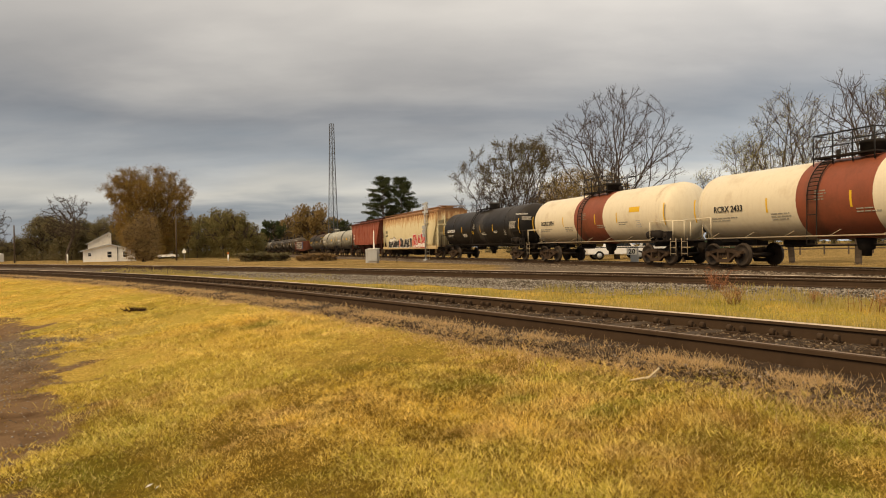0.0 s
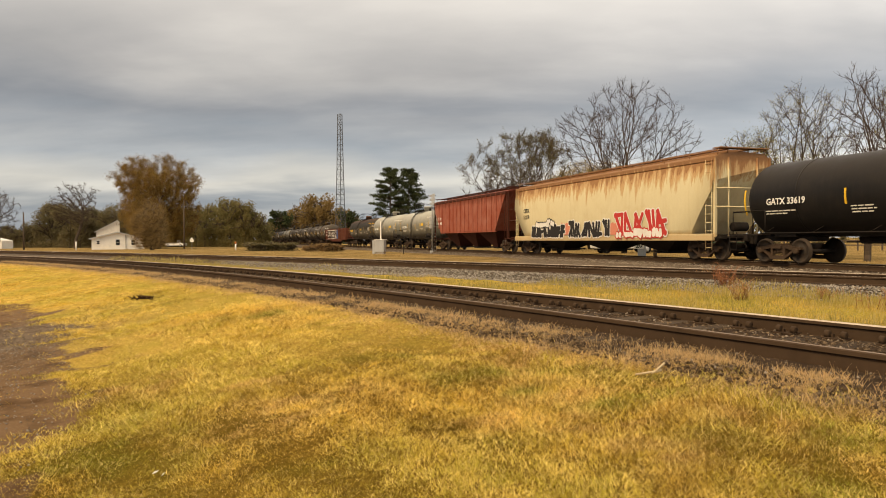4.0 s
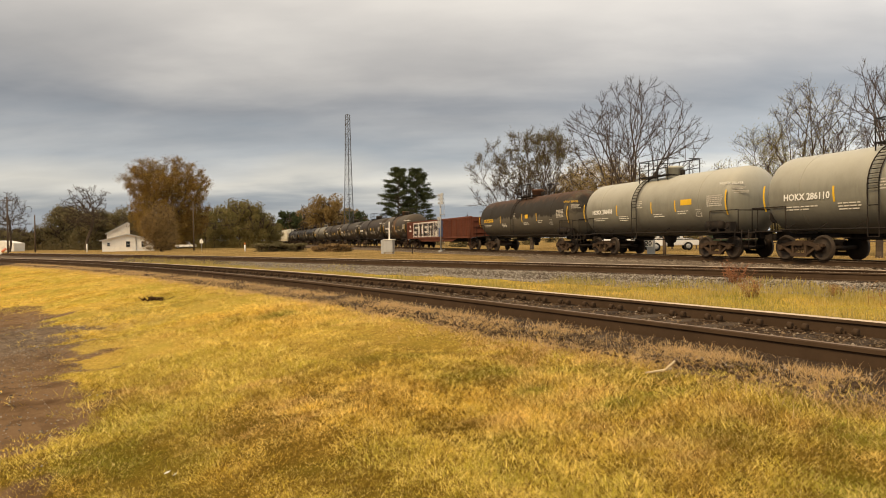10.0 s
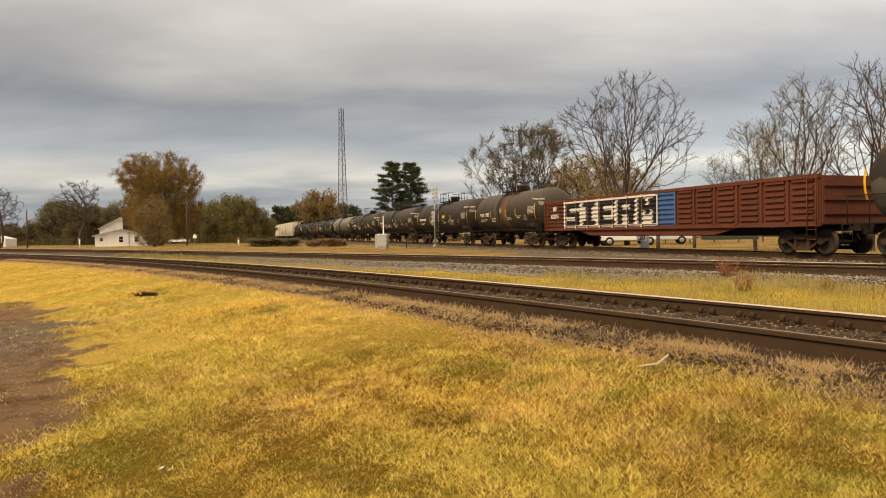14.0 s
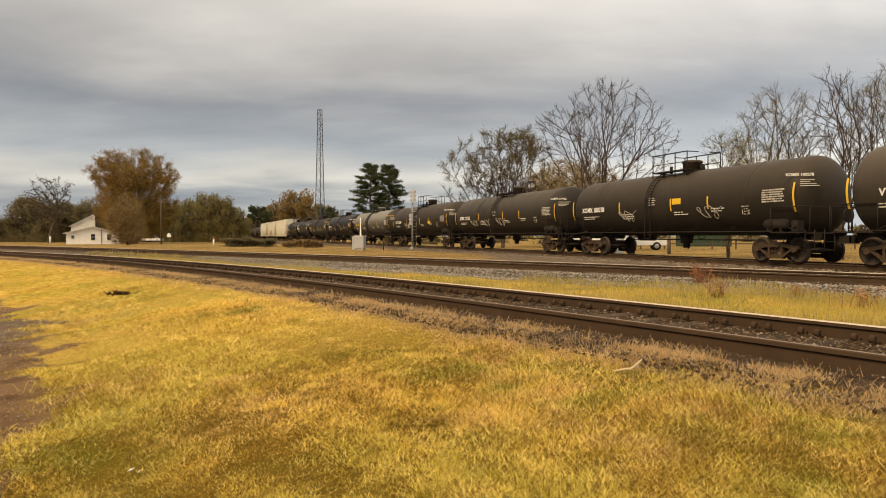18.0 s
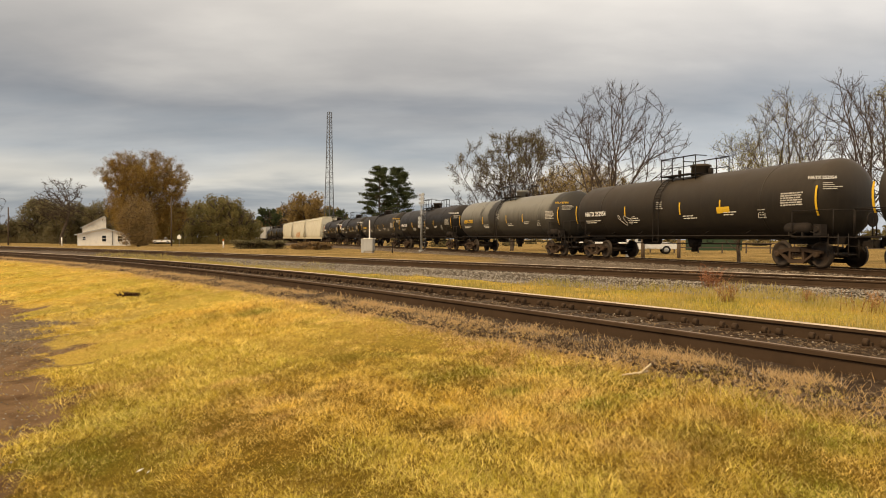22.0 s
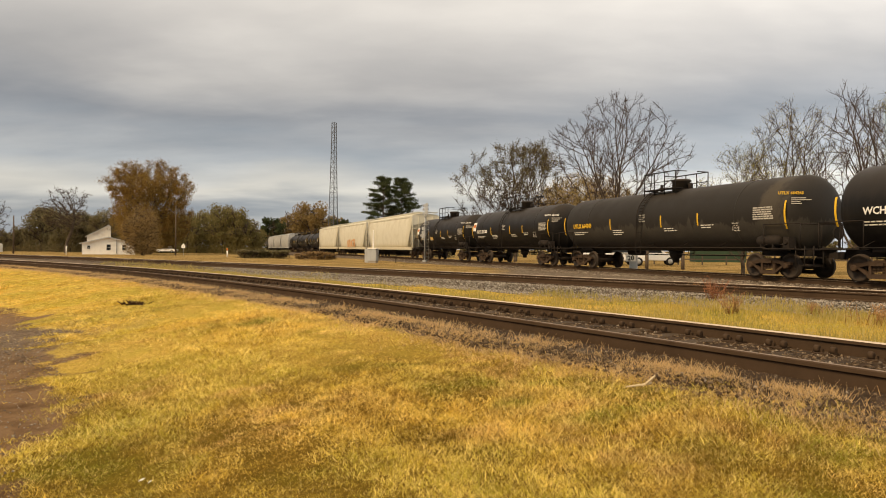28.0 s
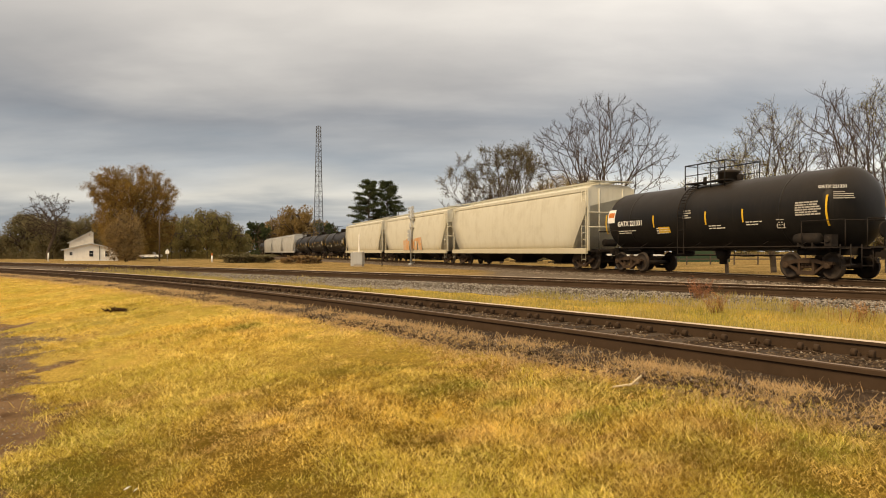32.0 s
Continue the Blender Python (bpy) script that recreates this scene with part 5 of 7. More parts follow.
def gondola_car(label, L):
    car = thing("gondola_car", label, "gondola car", "cars of the freight train")
    half, w, z0, z1 = L / 2 - 0.62, 1.52, 1.10, 2.80
    for y in (-w, w):
        bm = box(B(), 0, y, (z0 + z1) / 2, 2 * half, 0.03, z1 - z0)
        part("side_sheet", bm, M_GONDOLA, car)
        o = 1 if y > 0 else -1
        part("top_chord", box(B(), 0, y + 0.04 * o, z1, 2 * half, 0.16, 0.14), M_GONDOLA, car)
        part("side_sill", box(B(), 0, y + 0.04 * o, z0, 2 * half, 0.14, 0.16), M_GONDOLA, car)
        nr = 16
        for i in range(nr + 1):
            x = -half + 0.1 + (2 * half - 0.2) * i / nr
            bm = prism(B(), [(x - 0.06, z0), (x + 0.06, z0), (x + 0.045, z1), (x - 0.045, z1)], y + 0.012 * o, y + 0.11 * o)
            bmesh.ops.recalc_face_normals(bm, faces=bm.faces)
            part("side_stake", bm, M_GONDOLA, car)
        # pressed horizontal corrugations
        bm = B()
        for i in range(7):
            z = z0 + 0.22 + i * 0.225
            for k in range(nr):
                xa = -half + 0.1 + (2 * half - 0.2) * (k + 0.14) / nr
                xb = -half + 0.1 + (2 * half - 0.2) * (k + 0.86) / nr
                box(bm, (xa + xb) / 2, y + 0.045 * o, z, xb - xa, 0.09, 0.10)
        part("corrugation", bm, M_GONDOLA, car)
    for s in (-1, 1):
        part("end_sheet", box(B(), s * half, 0, (z0 + z1) / 2, 0.10, 2 * w - 0.05, z1 - z0), M_GONDOLA, car)
        bm = B()
        for z in (1.5, 2.0, 2.5):
            box(bm, s * (half + 0.08), 0, z, 0.08, 2 * w - 0.1, 0.14)
        part("end_rib", bm, M_GONDOLA, car)
        bm = B()
        ladder(bm, s * (half - 0.30), -w - 0.14, 0.45, z1, 0.40, 0.016, 0.36)
        part("ladder", bm, M_GONDOLA, car)
        part("end_sill", box(B(), s * (L / 2 - 1.6), 0, 0.98, 2.9, 0.5, 0.28), M_UNDER, car)
    part("floor", box(B(), 0, 0, z0, 2 * half - 0.1, 2 * w - 0.06, 0.10), M_GONDOLA, car)
    part("centre_sill", box(B(), 0, 0, 0.84, 2 * half - 3, 0.5, 0.34), M_UNDER, car)
    bm = prism(B(), [(-half * 0.62, z0 - 0.08), (half * 0.62, z0 - 0.08), (half * 0.48, 0.72), (-half * 0.48, 0.72)], -1.50, -1.44)
    part("fish_belly_sill", bm, M_GONDOLA, car)
    yy = -w - 0.13
    writing("reporting_mark", "MP", 0.36, M_WHITE, car, pose(-half + 1.5, yy, 2.22) @ SIDE)
    writing("car_number", "652015", 0.34, M_WHITE, car, pose(-half + 1.5, yy, 1.78) @ SIDE)
    running_gear(car, L, 1.95)
    return car, half, w, z0, z1


def on_ribs(bm, xa, xb, za, zb, y, lift, pressing):
    """A coat of paint on a pressed side: pieces on the ribs, in the hollows between them and on the stakes."""
    low, pitch, half_rib, hollow, stakes = pressing
    cuts = {za, zb}
    for i in range(9):
        for e in (-half_rib, half_rib):
            if za < low + i * pitch + e < zb:
                cuts.add(low + i * pitch + e)
    cuts = sorted(cuts)
    for p, q in zip(cuts, cuts[1:]):
        m = (p + q) / 2
        rib = abs((m - low + pitch / 2) % pitch - pitch / 2) < half_rib
        box(bm, (xa + xb) / 2, y + (0.0 if rib else hollow) - lift, m, xb - xa, 0.004, q - p - 0.001)
    for x in stakes:
        a, b = max(xa, x - 0.05), min(xb, x + 0.05)
        if b > a:
            box(bm, (a + b) / 2, y - 0.022 - lift, (za + zb) / 2, b - a, 0.004, zb - za)


def block_letters(car, text, x0, x1, z0, z1, y, fill, edge, pressing):
    """Fat sprayed letters built of slabs: an outline slab and a fill on top."""
    glyph = {
        "S": [(0, 0, 1, .22), (.72, 0, 1, .56), (0, .39, 1, .61), (0, .44, .28, 1), (0, .78, 1, 1)],
        "I": [(.30, 0, .70, 1), (.08, .80, .92, 1), (.08, 0, .92, .2)],
        "T": [(.34, 0, .66, 1), (0, .78, 1, 1)],
        "E": [(0, 0, .30, 1), (0, 0, 1, .22), (0, .39, .85, .60), (0, .78, 1, 1)],
        "R": [(0, 0, .28, 1), (.72, .42, 1, 1), (0, .78, 1, 1), (0, .38, 1, .58), (.62, 0, .95, .45)],
        "A": [(0, 0, .28, .9), (.72, 0, 1, .9), (.1, .78, .9, 1), (0, .36, 1, .55)],
        "M": [(0, 0, .24, 1), (.76, 0, 1, 1), (.20, .52, .42, .95), (.58, .52, .80, .95), (.38, .34, .62, .70)],
        "H": [(0, 0, .28, 1), (.72, 0, 1, 1), (0, .38, 1, .6)],
        "K": [(0, 0, .28, 1), (.28, .35, .6, .65), (.55, .55, 1, 1), (.55, 0, 1, .45)],
    }
    n = len(text)
    wd = (x1 - x0) / n
    for i, ch in enumerate(text):
        lx = x0 + wd * (i + 0.07)
        w, h = wd * 0.86, z1 - z0
        for grow, mat, lift, nm in ((0.075, edge, 0.0, "letter_outline"), (0.0, fill, 0.006, "letter")):
            bm = B()
            for j, (a, b, c, d) in enumerate(glyph[ch]):
                xa, xb = lx + a * w - grow, lx + c * w + grow
                za, zb = z0 + b * h - grow, z0 + d * h + grow
                on_ribs(bm, xa, xb, za, zb, y, lift + 0.0004 * j, pressing)
            part(nm, bm, mat, car, "sprayed letter " + ch if lift else "")


def graffiti(car, x0, x1, z0, z1, y, fill, edge, seed, n):
    """Fat interlocked letter shapes that cannot be read: each a group of bent strokes with an outline."""
    rng = random.Random(seed)
    wd = (x1 - x0) / n
    for i in range(n):
        cx = x0 + wd * (i + 0.5)
        strokes = []
        lo, hi = z0 + rng.uniform(0, 0.08), z1 - rng.uniform(0, 0.28)
        lean = rng.uniform(-0.12, 0.12)
        for k in range(rng.choice((4, 5))):
            kind = rng.choice(("v", "v", "h", "d"))
            if kind == "v":
                o = rng.choice((-0.34, 0.34, 0.0)) * wd
                strokes.append([(cx + o - lean, lo), (cx + o + lean, hi)])
            elif kind == "h":
                q = rng.choice((0.12, 0.5, 0.9))
                strokes.append([(cx - 0.42 * wd, lo + (hi - lo) * q), (cx + 0.42 * wd, lo + (hi - lo) * (q + rng.uniform(-0.08, 0.08)))])
            else:
                strokes.append([(cx - 0.36 * wd, lo if k % 2 else hi), (cx + 0.36 * wd, hi if k % 2 else lo)])
        for grow, mat, lift, nm in ((0.055, edge, 0.0, "letter_outline"), (0.0, fill, 0.006, "letter")):
            bm = B()
            for j, ((xa, za), (xb, zb)) in enumerate(strokes):
                d = Vector((xb - xa, 0, zb - za))
                ln_ = d.length
                d.normalize()
                s = Vector((-d.z, 0, d.x))
                a = Vector((xa, y - lift - 0.0006 * j - 0.0001 * i, za)) - d * grow
                b = Vector((xb, y - lift - 0.0006 * j - 0.0001 * i, zb)) + d * grow
                wa, wb = 0.125 + grow, 0.10 + grow
                bm.faces.new([bm.verts.new(p) for p in (a - s * wa, b - s * wb, b + d * 0.05, b + s * wb, a + s * wa, a - d * 0.05)])
            part(nm, bm, mat, car, "sprayed letter shape" if lift else "")


def splash(name, car, x0, x1, z0, z1, y, mat, seed, label=""):
    """A ragged patch of spray paint."""
    rng = random.Random(seed)
    bm = B()
    n = 14
    lo = [bm.verts.new((x0 + (x1 - x0) * i / n, y, z0 + rng.uniform(0, 0.10) * (z1 - z0))) for i in range(n + 1)]
    hi = [bm.verts.new((x0 + (x1 - x0) * i / n, y, z1 - rng.uniform(0, 0.16) * (z1 - z0))) for i in range(n + 1)]
    for i in range(n):
        bm.faces.new((lo[i], lo[i + 1], hi[i + 1], hi[i]))
    return part(name, bm, mat, car, label)


TRAIN = []   # (car, place of its middle along the track at the start)
ENDS = [-18.1, -34.4, -50.4, -68.5, -90.5, -109.6, -123.0, -137.3, -154.9, -177.7, -191.1, -208.6, -227.3, -246.0, -265.1, -283.9,
        -302.8, -318.0, -333.5, -355.5, -376.6, -397.1, -413.5, -430.0, -446.5, -467.5, -488.5, -509.0, -526.0]


def add(i, car):
    car_obj = car[0] if isinstance(car, tuple) else car
    TRAIN.append((car_obj, (ENDS[i] + ENDS[i + 1]) / 2))
    return car


def ln(i):
    return ENDS[i] - ENDS[i + 1]


def build_train():
    cream = "cream tank car with a broad brick-red band round its middle"
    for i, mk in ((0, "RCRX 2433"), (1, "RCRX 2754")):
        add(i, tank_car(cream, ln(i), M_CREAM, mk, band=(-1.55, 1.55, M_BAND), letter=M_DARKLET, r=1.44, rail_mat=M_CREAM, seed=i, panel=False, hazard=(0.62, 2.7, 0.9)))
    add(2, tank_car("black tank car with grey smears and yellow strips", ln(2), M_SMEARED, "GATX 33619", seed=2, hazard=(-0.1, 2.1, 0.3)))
    car = add(3, hopper_car("yellowed covered hopper car streaked with rust and graffiti", ln(3), M_HOPRUST, marks=("CEFX", "51219")))
    h = ln(3) / 2 - 0.62
    graffiti(car, -h + 3.0, -h + 7.6, 1.05, 1.95, -1.612, M_SPRAYBLACK, M_SPRAYWHITE, 5, 8)
    graffiti(car, -h + 3.6, -h + 6.2, 1.75, 2.15, -1.622, M_SPRAYWHITE, M_SPRAYBLACK, 21, 5)
    graffiti(car, -h + 8.0, -h + 12.6, 1.06, 2.1, -1.612, M_SPRAYBLACK, M_SPRAYWHITE, 9, 6)
    graffiti(car, -h + 13.0, -h + 17.6, 1.08, 2.45, -1.612, M_SPRAYRED, M_SPRAYWHITE, 12, 5)
    graffiti(car, -h + 13.2, -h + 17.2, 1.02, 1.45, -1.622, M_SPRAYWHITE, M_SPRAYRED, 13, 5)
    splash("spray_patch", car, -h + 7.0, -h + 8.3, 1.15, 1.95, -1.606, M_SPRAYPINK, 5, "salmon sprayed patch")
    splash("spray_patch", car, -h + 12.0, -h + 13.4, 1.12, 1.85, -1.606, M_SPRAYPINK, 6, "salmon sprayed patch")
    add(4, hopper_car("oxide-red ribbed covered hopper car with white stencils", ln(4), M_HOPRED, eave=4.40, ribs=17, curved=False, marks=("IT  FX", "366  405"), letter=M_WHITE, roof=M_REDEND, end=M_REDEND))
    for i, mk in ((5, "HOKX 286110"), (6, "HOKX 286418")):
        add(i, tank_car("grey tank car, painted paler above, with white lettering and a yellow panel", ln(i), M_GREYT, mk, seed=i, hazard=(0.53, 2.5, 0.8), r=1.50))
    add(7, tank_car("old black tank car with peeling paint and rust along its top", ln(7), M_OLD, "UTLX 205930", letter=M_YELLOW, seed=7, hazard=(0.2, 2.45, 0.5)))
    car, gh, w, z0, z1 = add(8, gondola_car("rusty brown gondola car with big white and black graffiti", ln(8)))
    yy = -w - 0.094
    pressing = (z0 + 0.22, 0.225, 0.05, 0.072, [-gh + 0.1 + (2 * gh - 0.2) * i / 16 for i in range(17)])
    for nm, xa, xb, za, zb, lift, mat, lab in (("spray_patch", 10.6, 13.5, 0.08, 1.62, 0.0, M_SPRAYBLUE, "blue sprayed patch"), ("spray_patch", 2.6, 11.9, 0.02, 1.66, 0.004, M_SPRAYWHITE, "white sprayed ground of the graffiti")):
        bm = B()
        on_ribs(bm, -gh + xa, -gh + xb, z0 + za, z0 + zb, yy, lift, pressing)
        part(nm, bm, mat, car, lab)["kind"] = "stuff"
    block_letters(car, "SIERM", -gh + 2.75, -gh + 12.2, z0 + 0.2, z1 - 0.2, yy - 0.006, M_SPRAYBLACK, M_SPRAYWHITE, pressing)
    black = "black tank car with white lettering and yellow strips"
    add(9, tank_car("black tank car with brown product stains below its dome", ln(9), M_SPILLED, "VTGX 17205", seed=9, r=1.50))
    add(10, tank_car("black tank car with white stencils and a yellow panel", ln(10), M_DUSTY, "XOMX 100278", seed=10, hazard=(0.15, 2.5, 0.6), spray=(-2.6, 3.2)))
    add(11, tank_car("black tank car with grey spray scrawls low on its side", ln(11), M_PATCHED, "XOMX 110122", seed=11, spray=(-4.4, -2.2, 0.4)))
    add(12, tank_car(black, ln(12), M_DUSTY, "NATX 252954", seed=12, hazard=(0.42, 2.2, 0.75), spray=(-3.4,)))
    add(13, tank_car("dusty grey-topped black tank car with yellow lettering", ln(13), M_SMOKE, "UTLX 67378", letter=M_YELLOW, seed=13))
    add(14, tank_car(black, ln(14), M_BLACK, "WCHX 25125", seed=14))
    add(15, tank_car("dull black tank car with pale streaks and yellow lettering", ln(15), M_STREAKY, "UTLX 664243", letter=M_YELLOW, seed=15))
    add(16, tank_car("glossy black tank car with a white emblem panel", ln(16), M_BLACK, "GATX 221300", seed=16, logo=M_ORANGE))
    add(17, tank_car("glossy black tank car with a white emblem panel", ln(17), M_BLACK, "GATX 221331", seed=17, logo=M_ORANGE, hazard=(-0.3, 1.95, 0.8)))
    for i in (18, 19, 20):
        car = add(i, hopper_car("ivory covered hopper car with smooth curved sides", ln(i), M_HOPCREAM, eave=4.40))
        if i == 19:
            graffiti(car, -2.4, 3.4, 1.15, 2.35, -1.612, M_SPRAYORANGE, M_HOPCREAM, 8, 6)
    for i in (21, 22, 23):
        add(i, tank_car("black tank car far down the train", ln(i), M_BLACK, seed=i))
    for i in (24, 25, 26):
        add(i, hopper_car("grey covered hopper car far down the train", ln(i), M_HOPGREY, eave=4.3))
    add(27, tank_car("black tank car far down the train", ln(27), M_BLACK, seed=27))


build_train()

# ---- trees ----


class Wood:
    """Collects tapered limbs and leaves of one tree as arrays."""

    def __init__(self, seed):
        self.r = random.Random(seed)
        self.big, self.fine, self.tips = [], [], []

    def limb(self, p, d, length, rad, level, spec):
        r = self.r
        n = 5 if level == 0 else 4 if level < 3 else 3
        pts = [(p.copy(), rad)]
        q, dirn = p.copy(), d.copy()
        for i in range(n):
            wob = spec["wob"] * (0.5 if level == 0 else 1.0)
            dirn = (dirn + Vector((r.gauss(0, wob), r.gauss(0, wob), r.gauss(0, wob * 0.6) + spec["up"]))).normalized()
            q = q + dirn * (length / n)
            pts.append((q.copy(), rad * (1 - (i + 1) / n * spec["taper"])))
        (self.big if level < 2 else self.fine).append((pts, 7 if level == 0 else 5 if level < 2 else 3))
        if level >= spec["levels"]:
            self.tips.append(q)
            return
        kids = spec["kids"][min(level, len(spec["kids"]) - 1)]
        for k in range(kids):
            t = spec["first"] + (1 - spec["first"]) * (k + r.uniform(0.2, 0.9)) / kids if level == 0 else r.uniform(0.3, 1.0)
            i = min(int(t * n), n - 1)
            a, b = pts[i], pts[i + 1]
            f = t * n - i
            at = a[0].lerp(b[0], f)
            ra = a[1] + (b[1] - a[1]) * f
            axis = (b[0] - a[0]).normalized()
            side = axis.orthogonal().normalized()
            side.rotate(Matrix.Rotation(r.uniform(0, 6.283), 3, axis))
            ang = radians(r.uniform(*spec["angle"]))
            nd = (axis * math.cos(ang) + side * math.sin(ang)).normalized()
            ln_ = length * spec["shrink"] * r.uniform(0.7, 1.15) * (1.0 if level else (1.15 - 0.45 * t))
            self.limb(at, nd, ln_, max(min(ra * 0.66, rad * 0.52), 0.010), level + 1, spec)
        self.tips.append(q)

    @staticmethod
    def mesh(limbs):
        v, f, base = [], [], 0
        for pts, seg in limbs:
            for i, (p, r) in enumerate(pts):
                a = pts[min(i + 1, len(pts) - 1)][0] - pts[max(i - 1, 0)][0]
                a = a.normalized()
                u = a.orthogonal().normalized()
                w = a.cross(u)
                for j in range(seg):
                    t = 6.283185 * j / seg
                    v.append(p + (u * math.cos(t) + w * math.sin(t)) * r)
            for i in range(len(pts) - 1):
                for j in range(seg):
                    k = (j + 1) % seg
                    f.append((base + i * seg + j, base + i * seg + k, base + (i + 1) * seg + k, base + (i + 1) * seg + j))
            base += len(pts) * seg
        return np.array([tuple(q) for q in v]), np.array(f)


def leaf_cards(points, size, seed):
    """Small bent leaves or leaf sprays at the given points."""
    rng = np.random.default_rng(seed)
    p = np.asarray(points, float)
    n = len(p)
    a, b = rng.normal(size=(n, 3)), rng.normal(size=(n, 3))
    a /= np.linalg.norm(a, axis=1)[:, None]
    b -= a * (a * b).sum(1)[:, None]
    b /= np.linalg.norm(b, axis=1)[:, None]
    s = rng.uniform(*size, n)[:, None]
    v = np.stack([p - a * s, p - b * s * 0.45, p + a * s, p + b * s * 0.45], 1).reshape(-1, 3)
    f = np.arange(n * 4).reshape(-1, 4)
    return v, f


def grow(seed, h, wide, low, belly, stems, leader, n):
    """Branches that grow step by step towards free room in the crown, thickening towards the foot."""
    rng = np.random.default_rng(seed)
    step = h / 54
    q = rng.uniform(0, 1, n * 5)
    az = rng.uniform(0, 6.2832, n * 5)
    rr = np.sqrt(rng.uniform(0.02, 1, n * 5))
    prof = np.sqrt(np.clip(1 - ((q - belly) / np.where(q > belly, 1 - belly, belly + 0.25)) ** 2, 0, 1))
    ph = rng.uniform(0, 6.28, 4)
    lobe = 0.90 + 0.13 * np.sin(3 * az + 4 * q + ph[0]) + 0.10 * np.sin(5 * az - 7 * q + ph[1])
    keep = rng.uniform(0, 1, n * 5) < prof ** 2
    rad = (rr * prof * lobe * wide / 2)[keep][:n]
    hill = 1 - 0.07 * (1 + np.sin(2 * az + ph[2]))
    aa, qq = az[keep][:n], (q * hill)[keep][:n]
    A = np.stack([np.cos(aa) * rad, np.sin(aa) * rad, h * (low + (1 - low) * qq)], 1)
    N, P = [], []
    for k in range(stems):
        t = k / max(stems, 1) * 6.2832 + 0.6
        o = 0.02 * h if stems > 1 else 0.0
        d = np.array([math.cos(t) * 0.26, math.sin(t) * 0.26, 1.0]) if stems > 1 else np.array([0.03, 0.02, 1.0])
        p, prev = np.array([math.cos(t) * o, math.sin(t) * o, 0.0]), -1
        while p[2] < h * (low + (1 - low) * leader):
            N.append(p.copy())
            P.append(prev)
            prev = len(N) - 1
            d = d + np.array([rng.normal(0, 0.07), rng.normal(0, 0.07), 0.04])
            p = p + d / np.linalg.norm(d) * step
    kids = [0] * len(N)
    N = np.array(N)
    D = np.linalg.norm(A[:, None] - N[None], axis=2)
    near, dist = D.argmin(1), D.min(1)
    for it in range(140):
        live = dist > step * 1.5
        A, near, dist = A[live], near[live], dist[live]
        if len(A) < 3:
            break
        v = (A - N[near]) / dist[:, None]
        u, inv = np.unique(near, return_inverse=True)
        g = np.zeros((len(u), 3))
        np.add.at(g, inv, v)
        ok = np.array([kids[i] < 3 for i in u])
        back = np.array([N[i] - N[P[i]] if P[i] >= 0 else (0, 0, step) for i in u]) / step
        g = g / np.maximum(np.linalg.norm(g, axis=1), 1e-6)[:, None] + back * 0.75 + rng.normal(0, 0.15, g.shape) + np.array([0, 0, 0.14])
        g /= np.linalg.norm(g, axis=1)[:, None]
        if not ok.any():
            break
        fresh = N[u[ok]] + g[ok] * step
        base = len(N)
        N = np.concatenate([N, fresh])
        for i in u[ok]:
            P.append(int(i))
            kids[i] += 1
            kids.append(0)
        bad = ~ok[inv]
        dist = np.where(bad, 0, dist)
        E = np.linalg.norm(A[:, None] - fresh[None], axis=2)
        j, e = E.argmin(1), E.min(1)
        near = np.where(e < dist, base + j, near)
        dist = np.where(bad, 0, np.minimum(dist, e))
    P = np.array(P)
    R = np.zeros(len(N))
    for i in range(len(N) - 1, -1, -1):
        R[i] = (R[i] + 1.0) if R[i] == 0 else R[i]
        if P[i] >= 0:
            R[P[i]] += R[i]
    return N, P, R, step, rng


